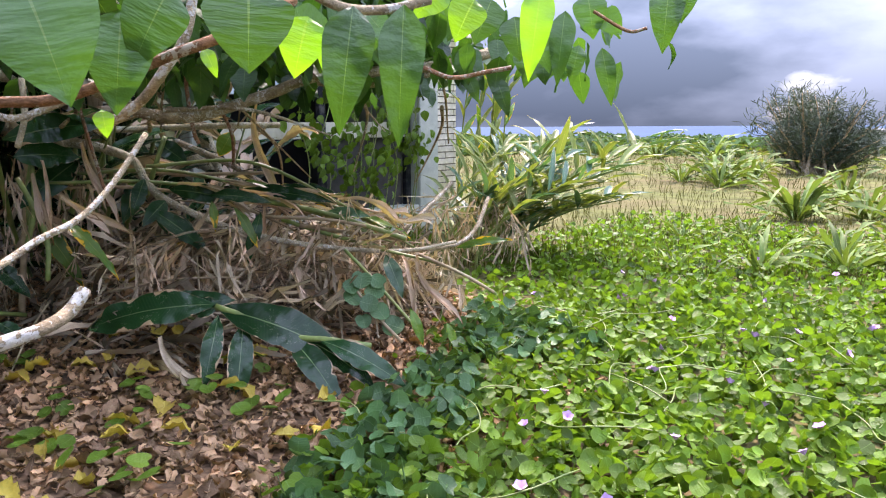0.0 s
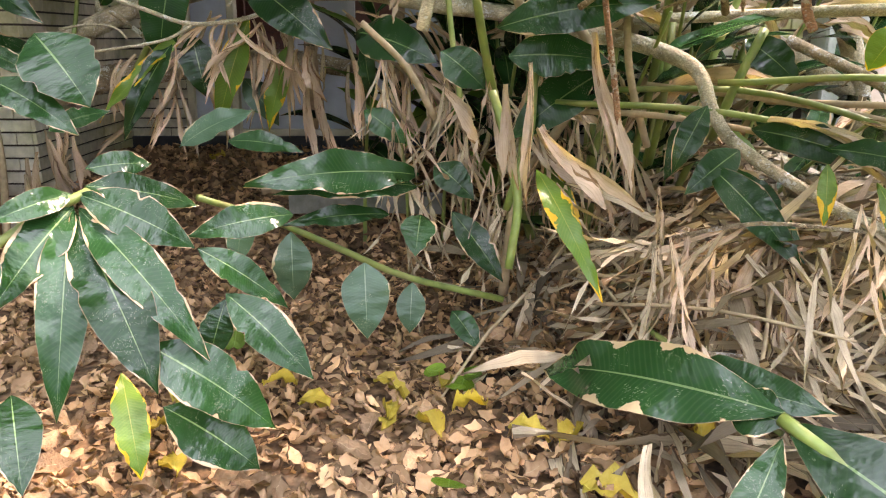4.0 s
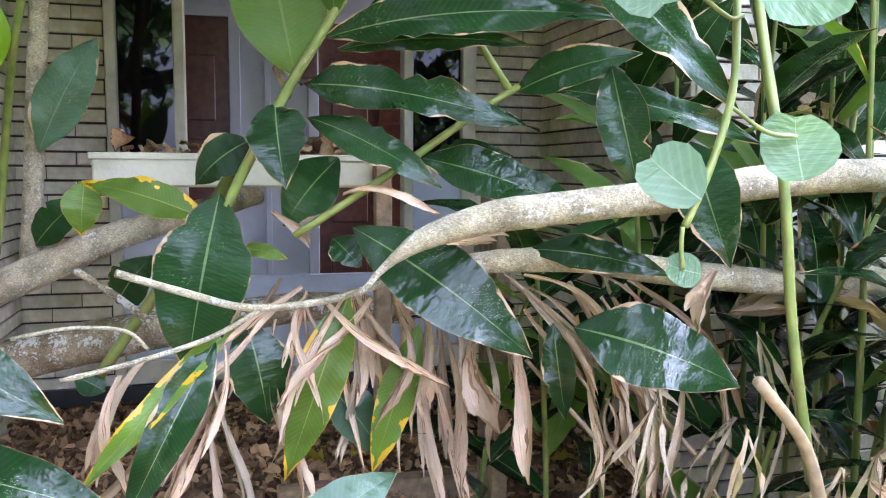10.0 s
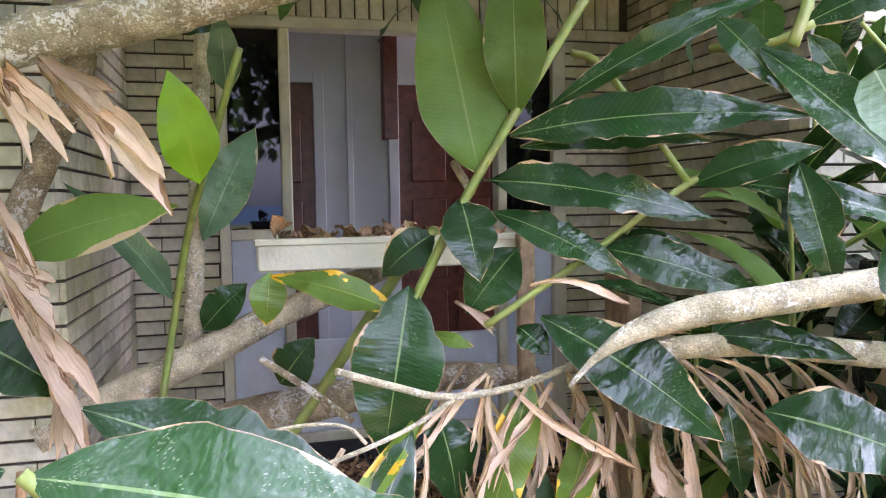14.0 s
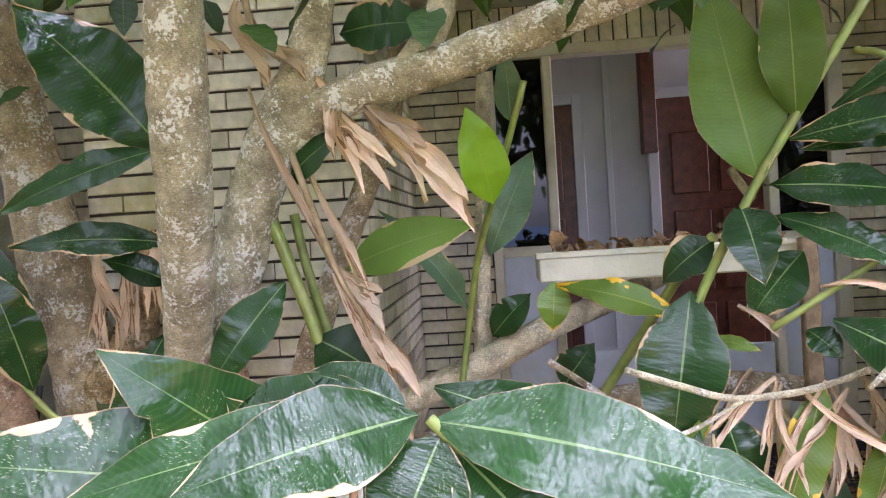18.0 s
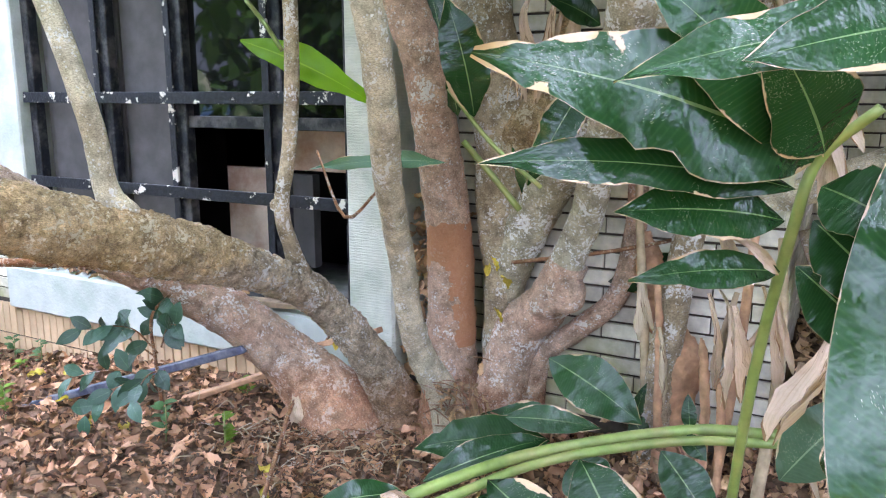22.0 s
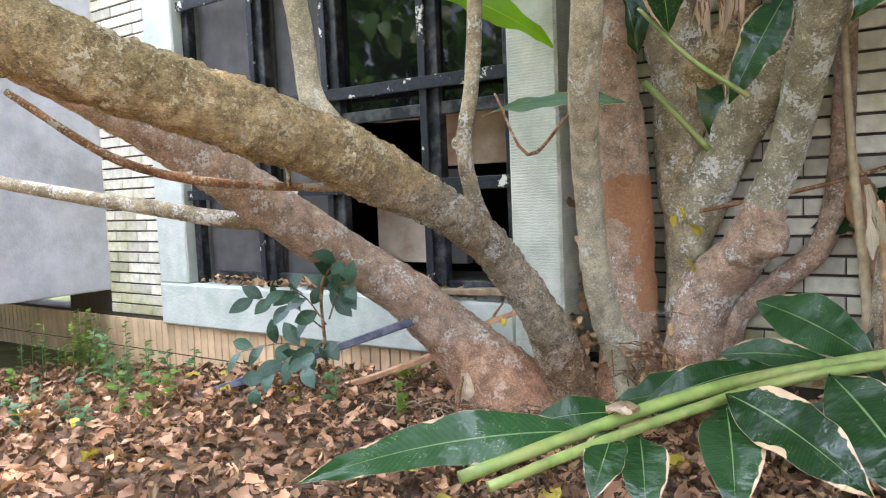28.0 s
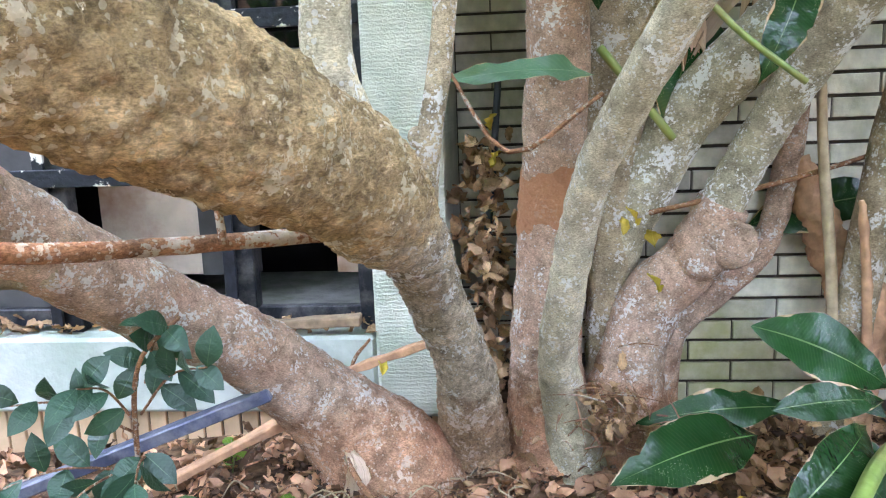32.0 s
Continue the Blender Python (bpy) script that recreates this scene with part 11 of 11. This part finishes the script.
# vine over the far window
vine_leaf = [blades_mesh("window_vine_leaf", [blade((0, 0, 0), (0, 0.1, -1), 0.8, face=(0, -1, 0.3), shape=0.5, nl=7, nw=4, fold=0.1 + 0.08 * k)]) for k in range(4)]
climber = thing("vine", "green heart-leaved vine climbing over the broken window", "vine", "vines")
for k, (cx, cz, n, spread) in enumerate([(5.55, 0.62, 20, 0.16), (5.85, 0.4, 26, 0.16), (6.15, 0.35, 24, 0.15), (6.45, 0.75, 30, 0.17), (6.75, 0.62, 26, 0.13), (6.35, 1.25, 24, 0.2), (6.75, 1.35, 24, 0.17), (5.95, 1.1, 18, 0.2), (5.3, 0.85, 10, 0.15), (6.1, 0.05, 14, 0.14)]):
    for j in range(int(n * 2)):
        ob = mesh_object("leaf", vine_leaf[j % 4], LEAF_VINE, climber)
        ob.matrix_world = turned((cx + rng.gauss(0, spread), -1.78 + rng.gauss(0, 0.08), cz + rng.gauss(0, spread)), rng.gauss(0, 0.6), rng.gauss(0.3, 0.4), rng.gauss(0, 0.4), rng.uniform(0.06, 0.13))
    branch("stem", STEM, climber, [(cx - 0.1, -1.75, -0.45, 0.006), (cx + 0.08, -1.74, cz * 0.4, 0.006), (cx - 0.04, -1.76, cz, 0.005), (cx + 0.1, -1.74, cz + 0.45, 0.004), (cx, -1.7, 1.9, 0.004)], sides=5, steps=5, rough=0)

# thicket that closes the yard on the side away from the house
hedge = thing("shrub_thicket", "dense dark green shrub thicket closing the yard", "shrub")
places = []
for k in range(3600):
    a = rng.random()
    x, y = (rng.uniform(-8.5, -0.6), rng.uniform(-9.5, -7.2)) if a < 0.7 else (rng.uniform(-9.5, -6.8), rng.uniform(-9.5, -2.6))
    z = -0.5 + 3.9 * rng.random() + 0.6 * noise.noise((x, y, 0))
    places.append((rng.randrange(6), turned((x, y, z), rng.uniform(0, 6.28), rng.gauss(-0.6, 0.6), rng.gauss(0, 0.6), rng.uniform(0.28, 0.5))))
tagged(mesh_object("foliage", strew("thicket_leaf", crown_kinds, places), CROWN_MASS, hedge), "broad dark green leaves", kind="stuff")
for k in range(14):
    x, y = -8.0 + 0.55 * k, -8.4 + 0.5 * math.sin(k * 2)
    branch("stem", BARK, hedge, [(x, y, -0.7, 0.07), (x + 0.2, y + 0.1, 1.2, 0.05), (x + 0.1, y - 0.1, 3.0, 0.02)], sides=7, steps=3, seed=90 + k)

# ---- trough at the porch, sticks, poles and other loose things ----
rng = random.Random(77)
trough = thing("planter_trough", "long cream wooden trough full of dead leaves", "planter")
slab("front_board", CREAM, trough, 0.585, -1.515, 1.02, 1.50, -1.49, 1.125, 0.006)
slab("top_lip", CREAM, trough, 0.575, -1.525, 1.105, 1.50, -1.485, 1.128, 0.004)
slab("back_board", CREAM, trough, 0.59, -1.25, 1.02, 1.50, -1.23, 1.115, 0.006)
slab("bottom_board", CREAM, trough, 0.60, -1.488, 1.018, 1.49, -1.252, 1.035, 0.003)
slab("end_board", CREAM, trough, 0.585, -1.488, 1.022, 0.602, -1.252, 1.118, 0.004)
slab("post", TIMBER, trough, 1.47, -1.56, 0.2, 1.53, -1.52, 1.13, 0.006, "weathered brown post")
slab("post", TIMBER, trough, 1.94, -1.46, -0.3, 2.0, -1.26, 1.016, 0.006, "weathered brown post")
debris = thing("leaf_debris", "dry pinkish leaves and twigs heaped in the trough", "dead leaves")
for k in range(90):
    ob = mesh_object("leaf", litter_meshes[k % 8], LEAF_LITTER, debris)
    ob.matrix_world = turned((rng.uniform(0.66, 1.44), rng.uniform(-1.46, -1.28), 1.10 + rng.random() ** 1.5 * 0.08), rng.uniform(0, 6.28), rng.gauss(0, 0.6), rng.gauss(0, 0.6), rng.uniform(0.05, 0.1))
kerb = tagged(link("kerb", limb([(1.36, -1.53, -0.21, 0.07), (1.7, -1.55, -0.20, 0.075), (2.2, -1.6, -0.20, 0.07)], sides=4, steps=9, rough=0.05, seed=77, fine=0.004), CONCRETE), "mossy grey concrete kerb half buried in litter", "kerb")
grid_mat = thing("grid_mat", "black plastic grid mat lying among leaves before the door", "mat")
for k in range(31):
    slab("bar", MESHY, grid_mat, 1.12 + 0.04 * k, -0.52, -0.098, 1.132 + 0.04 * k, -0.06, -0.083, 0.002)
for k in range(12):
    slab("bar", MESHY, grid_mat, 1.12, -0.52 + 0.04 * k, -0.0985, 2.332, -0.508 + 0.04 * k, -0.0835, 0.002)
plank = thing("plank", "dark weathered plank lying in the porch litter", "plank")
slab("board", TIMBER, plank, 1.15, -1.28, -0.24, 1.95, -1.20, -0.13, 0.006)


def rod(name, label, category, mat, pts, group="", **kw):
    ob = link(name, limb(pts, **kw), mat, smooth=True)
    return tagged(ob, label, category, group)


def bar(name, label, category, mat, a, b, wide, thick, rough=0.0, seed=0):
    """A sawn or split length of timber from a to b."""
    a, b = Vector(a), Vector(b)
    r = random.Random(seed)
    n = 7
    ahead = (b - a).normalized()
    side = ahead.cross(Vector((0, 0, 1))).normalized()
    up = side.cross(ahead)
    bm = bmesh.new()
    rings = []
    for i in range(n + 1):
        c = a.lerp(b, i / n)
        k = 1 + rough * r.uniform(-1, 1)
        rings.append([bm.verts.new(c + side * (sx * wide / 2 * k) + up * (sy * thick / 2 * k)) for sx, sy in ((-1, -1), (1, -1), (1, 1), (-1, 1))])
    for p, q in zip(rings, rings[1:]):
        for k in range(4):
            bm.faces.new((p[k], p[(k + 1) % 4], q[(k + 1) % 4], q[k]))
    bm.faces.new(rings[0][::-1])
    bm.faces.new(rings[-1])
    bmesh.ops.bevel(bm, geom=[e for e in bm.edges], offset=min(wide, thick) * 0.12, segments=1, affect="EDGES")
    return tagged(link(name, bm, mat), label, category)


STEEL_BLUE = material("blue_black_paint", (0.05, 0.06, 0.10), 0.5, grain=25, spread=0.4, stain=(0.25, 0.24, 0.25), stain_scale=12, stain_amount=0.6, bump=0.3)
bar("window_bar", "fallen blue-black painted frame bar leaning on the sill", "bar", STEEL_BLUE, (-3.6, -2.35, -0.69), (-2.0, -2.08, -0.13), 0.05, 0.035)
bar("split_plank", "pinkish split plank lying on the litter", "plank", SPLINTER, (-2.95, -2.33, -0.66), (-2.03, -1.82, -0.31), 0.055, 0.03, 0.25, 3)
torn = thing("split_wood", "torn orange-brown piece of split wood standing by the wall", "wood")
branch("log", SPLINTER, torn, [(-0.35, -1.64, -0.47, 0.075), (-0.34, -1.64, -0.25, 0.08), (-0.31, -1.65, -0.07, 0.088), (-0.35, -1.63, 0.04, 0.07), (-0.41, -1.61, 0.16, 0.06), (-0.45, -1.59, 0.30, 0.05), (-0.48, -1.58, 0.42, 0.02)], "torn log with flaking orange wood", sides=30, steps=12, rough=0.22, seed=60, fine=0.012)
for k, (x0, x1, z1, r) in enumerate([(-0.345, -0.375, 0.30, 0.016), (-0.19, -0.215, 0.10, 0.018), (-0.13, -0.17, 0.02, 0.014)]):
    branch("splinter", SPLINTER, torn, [(x0, -1.80 - 0.008 * k, -0.45, r * 1.1), ((x0 + x1) / 2 + 0.01, -1.79, -0.12, r), (x1, -1.77, z1 - 0.04, r * 0.7), (x1 - 0.01, -1.76, z1, r * 0.25)], "loose long splinter", sides=9, steps=9, rough=0.28, seed=61 + k, fine=0.004)
bar("window_board", "grey weathered board across the window sill", "plank", TIMBER, (-2.4, -1.62, -0.085), (-1.85, -1.58, -0.07), 0.06, 0.03, 0.2, 6)
bar("split_plank", "pale broken lath at the foot of the column", "plank", SPLINTER, (-1.9, -1.75, -0.2), (-1.52, -1.78, -0.06), 0.04, 0.025, 0.3, 7)
snag = thing("dead_stick", "thin brown stick with one curled dead leaf", "stick")
branch("stick", TWIG, snag, [(-1.38, -2.75, -0.47, 0.008), (-1.55, -2.45, -0.40, 0.009), (-1.83, -1.98, -0.36, 0.008), (-1.86, -1.72, -0.19, 0.007), (-1.8, -1.7, -0.1, 0.004)], sides=7)
leaf("leaf", LEAF_DEAD, snag, (-1.84, -1.97, -0.34), (-1.80, -2.02, -0.47), 0.07, face=(0.4, -1, 0.2), fold=0.5, twist=0.9, ragged=0.8, wave=0.05)
for k, pts in enumerate([[(-0.40, -1.72, -0.4, 0.018), (-0.43, -1.71, 0.1, 0.017), (-0.47, -1.70, 0.5, 0.015), (-0.5, -1.7, 1.1, 0.012)],
                         [(-0.15, -1.75, -0.45, 0.02), (-0.10, -1.74, 0.1, 0.018), (-0.08, -1.73, 0.5, 0.014)],
                         [(0.0, -1.95, -0.45, 0.02), (0.04, -1.95, 0.1, 0.018), (0.02, -1.96, 0.5, 0.014)],
                         [(-1.15, -2.33, 0.62, 0.005), (-1.35, -2.25, 0.5, 0.006), (-1.5, -2.2, 0.72, 0.004)],
                         [(-0.95, -1.72, 0.28, 0.008), (-0.55, -1.68, 0.36, 0.008), (-0.2, -1.66, 0.46, 0.006)]]):
    rod("dead_stick", "thin weathered dead stick among the stems", "stick", (STRAW, SPLINTER, STRAW, TWIG, TWIG)[k], pts, "dead sticks", sides=7, steps=4, seed=k)

# oval-leaved sapling below the window
fig = thing("sapling", "small sapling with dark oval leaves before the window", "plant")
branch("stem", TWIG, fig, [(-2.30, -2.25, -0.7, 0.008), (-2.26, -2.32, -0.2, 0.007), (-2.2, -2.38, 0.05, 0.006), (-2.1, -2.36, 0.16, 0.005)], sides=6)
sprays = [((-2.25, -2.3, -0.10), (-2.02, -2.42, 0.06)), ((-2.25, -2.32, -0.12), (-2.28, -2.5, 0.04)), ((-2.26, -2.32, -0.14), (-2.46, -2.5, 0.0)), ((-2.24, -2.3, -0.2), (-2.18, -2.52, -0.24)),
          ((-2.27, -2.32, -0.22), (-2.42, -2.55, -0.34)), ((-2.26, -2.3, -0.25), (-2.55, -2.5, -0.22)), ((-2.23, -2.3, -0.02), (-2.12, -2.38, 0.14))]
for k, (a, b) in enumerate(sprays):
    a, b = Vector(a), Vector(b)
    branch("twig", TWIG, fig, [(*a, 0.004), (*((a + b) / 2 + Vector((0, 0, 0.04))), 0.003), (*b, 0.002)], sides=5)
    across = (b - a).cross(Vector((0.3, -1, 0.4))).normalized()
    for j in range(7):
        s = 0.2 + 0.133 * j
        p = a.lerp(b, s) + Vector((0, 0, 0.16 * s * (1 - s)))
        q = p + (across * (1 if j % 2 else -1) * rng.uniform(0.5, 1.0) + (b - a).normalized() * 0.6 + Vector((rng.gauss(0, 0.25), rng.gauss(-0.1, 0.25), -0.55))).normalized() * rng.uniform(0.085, 0.12)
        leaf("leaf", LEAF_FIG, fig, p, q, rng.uniform(0.05, 0.066), face=(rng.gauss(0.4, 0.3), -1, rng.gauss(0.5, 0.4)), shape=0.95, nl=7, nw=4, fold=0.12, wave=0.0, seed=k * 20 + j)

# litter caught between the stems and on the sill
strip = tagged(link("plastic_strip", limb([(-1.44, -1.46, 0.12, 0.014), (-1.41, -1.42, 0.4, 0.013), (-1.385, -1.36, 0.72, 0.012)], sides=6, steps=4, rough=0.02), MESHY, smooth=True), "black plastic strip leaning in the recess behind the tree", "strip")
mat_roots = thing("root_mat", "mat of thin dark rootlets at the foot of the tree", "roots")
for k in range(150):
    x, y = -1.62 + rng.gauss(0, 0.26), -2.12 + rng.gauss(0, 0.16)
    g, r = rng.uniform(0, 6.28), rng.uniform(0.06, 0.2)
    z = height(x, y) + rng.uniform(0.02, 0.07)
    branch("rootlet", TWIG if k % 3 else STRAW, mat_roots, [(x, y, z, 0.0028), (x + r * 0.5 * math.cos(g), y + r * 0.5 * math.sin(g), z + rng.uniform(0.0, 0.04), 0.0026), (x + r * math.cos(g + 0.6), y + r * math.sin(g + 0.6), z - 0.01, 0.0014)], sides=4, steps=3, rough=0)
nest = thing("leaf_debris", "dead leaves, rootlets and twigs caught between the stems", "dead leaves")
for k in range(150):
    if k < 60:
        p = (-1.09 + rng.gauss(0, 0.05), -1.86 + rng.gauss(0, 0.05), -0.28 + rng.gauss(0, 0.05))
    else:
        p = (rng.uniform(-1.35, -0.2), -1.78 + rng.gauss(0, 0.06), -0.42 + 0.12 * rng.random())
    ob = mesh_object("leaf", litter_meshes[k % 8], LEAF_LITTER, nest)
    ob.matrix_world = turned(p, rng.uniform(0, 6.28), rng.gauss(0, 0.9), rng.gauss(0, 0.9), rng.uniform(0.03, 0.065))
heap = thing("leaf_debris", "deep drift of curled dead leaves packed into the recess behind the tree", "dead leaves")
for k in range(210):
    z = -0.45 + 0.95 * rng.random() ** 0.8
    p = (-1.43 + rng.gauss(0, 0.055), -1.40 + rng.gauss(0, 0.09) - 0.16 * max(0.0, 0.5 - z), z)
    ob = mesh_object("leaf", litter_meshes[k % 8], LEAF_LITTER, heap)
    ob.matrix_world = turned(p, rng.uniform(0, 6.28), rng.gauss(0, 0.8), rng.gauss(0, 0.8), rng.uniform(0.05, 0.1))
for k in range(60):
    p = Vector((-1.09 + rng.gauss(0, 0.08), -1.9 + rng.gauss(0, 0.05), -0.28 + rng.gauss(0, 0.07)))
    q = p + Vector((rng.gauss(0, 0.08), rng.gauss(0, 0.05), rng.gauss(-0.02, 0.05)))
    branch("rootlet", TWIG, nest, [(*p, 0.003), (*((p + q) / 2 + Vector((0, 0, 0.01))), 0.0025), (*q, 0.001)], sides=4, steps=2, rough=0)
for k, (x, y, z, m) in enumerate([(-1.03, -1.76, 0.25, LEAF_GOLD), (-1.0, -1.76, 0.28, LEAF_GOLD), (-0.95, -1.77, 0.22, LEAF_DEAD), (-1.41, -1.5, 0.56, LEAF_GOLD), (-1.40, -1.52, 0.44, LEAF_GOLD), (-1.75, -1.78, -0.16, LEAF_GOLD), (-0.95, -1.83, 0.1, LEAF_GOLD)]):
    ob = tagged(mesh_object("fallen_leaf", gold_meshes[k % 5], m), "withered yellow leaf caught between the stems", "leaf", "caught leaves")
    ob.matrix_world = turned((x, y, z), k * 1.3, 1.0, 0.2, 0.06)
sill = thing("leaf_debris", "dry leaf and wood crumbs along the window sill", "dead leaves")
for k in range(110):
    ob = mesh_object("leaf", litter_meshes[k % 8], LEAF_LITTER, sill)
    ob.matrix_world = turned((rng.uniform(-4.0, -1.8), rng.uniform(-1.6, -1.48), -0.105 + rng.random() ** 2 * 0.05), rng.uniform(0, 6.28), rng.gauss(0, 0.4), rng.gauss(0, 0.4), rng.uniform(0.03, 0.075))

# weeds under the window
for k in range(64):
    x, y = rng.uniform(-4.9, -1.9), rng.uniform(-3.1, -1.75)
    if k > 30:
        x, y = rng.uniform(-5.2, -4.2), rng.uniform(-2.2, -1.7)
    weed = thing("weed", "soft green weed with notched leaves in the litter", "plant", "weeds", at=(x, y, height(x, y)))
    tall = rng.uniform(0.06, 0.2) if k <= 30 else rng.uniform(0.15, 0.4)
    branch("stem", STEM, weed, [(0, 0, 0, 0.003), (0.01, 0, tall * 0.6, 0.0025), (0.0, 0.01, tall, 0.002)], sides=4, steps=2, rough=0)
    for j in range(10):
        a, z = rng.uniform(0, 6.28), tall * (0.25 + 0.075 * j)
        r = rng.uniform(0.03, 0.07)
        leaf("leaf", LEAF_ROUND if k % 2 else LEAF_VINE, weed, (0, 0, z), (r * math.cos(a), r * math.sin(a), z + 0.01), 0.035, face=(0, -0.3, 1), nl=5, nw=2, shape=0.7, seed=k * 11 + j)
for k in range(30):
    x, y = rng.uniform(-4.6, -0.6), rng.uniform(-3.6, -1.9)
    ob = tagged(mesh_object("fallen_leaf", gold_meshes[k % 5], LEAF_GOLD if k % 3 else LEAF_DEAD), "fallen yellow leaf on the litter under the tree", "leaf", "fallen yellow leaves")
    ob.matrix_world = turned((x, y, height(x, y) + 0.045), rng.uniform(0, 6.28), rng.gauss(0, 0.3), rng.gauss(0, 0.3), rng.uniform(0.06, 0.1))
crumbs = thing("leaf_litter", "fine dark leaf crumbs and soil at the foot of the tree", "leaf litter")
places = []
while len(places) < 1900:
    x, y = rng.gauss(-1.45, 0.55), rng.gauss(-2.35, 0.4)
    if y < -1.62:
        places.append(litter_place(x, y, 0.010, 0.03, 0.075))
tagged(mesh_object("crumb", strew("litter_crumb", litter_kinds, places), LITTER_SOIL, crumbs), "dark leaf crumbs", kind="stuff")
pile = thing("leaf_litter", "dry tangled leaves and rootlets under the tree", "leaf litter")
places = []
while len(places) < 9000:
    x, y = rng.uniform(-5.2, 0.2), rng.uniform(-4.4, -1.62)
    places.append(litter_place(x, y, 0.035, 0.095, 0.045))
tagged(mesh_object("leaf", strew("litter_leaf", litter_kinds, places), LITTER_DARK, pile), "dry curled brown leaves", kind="stuff")
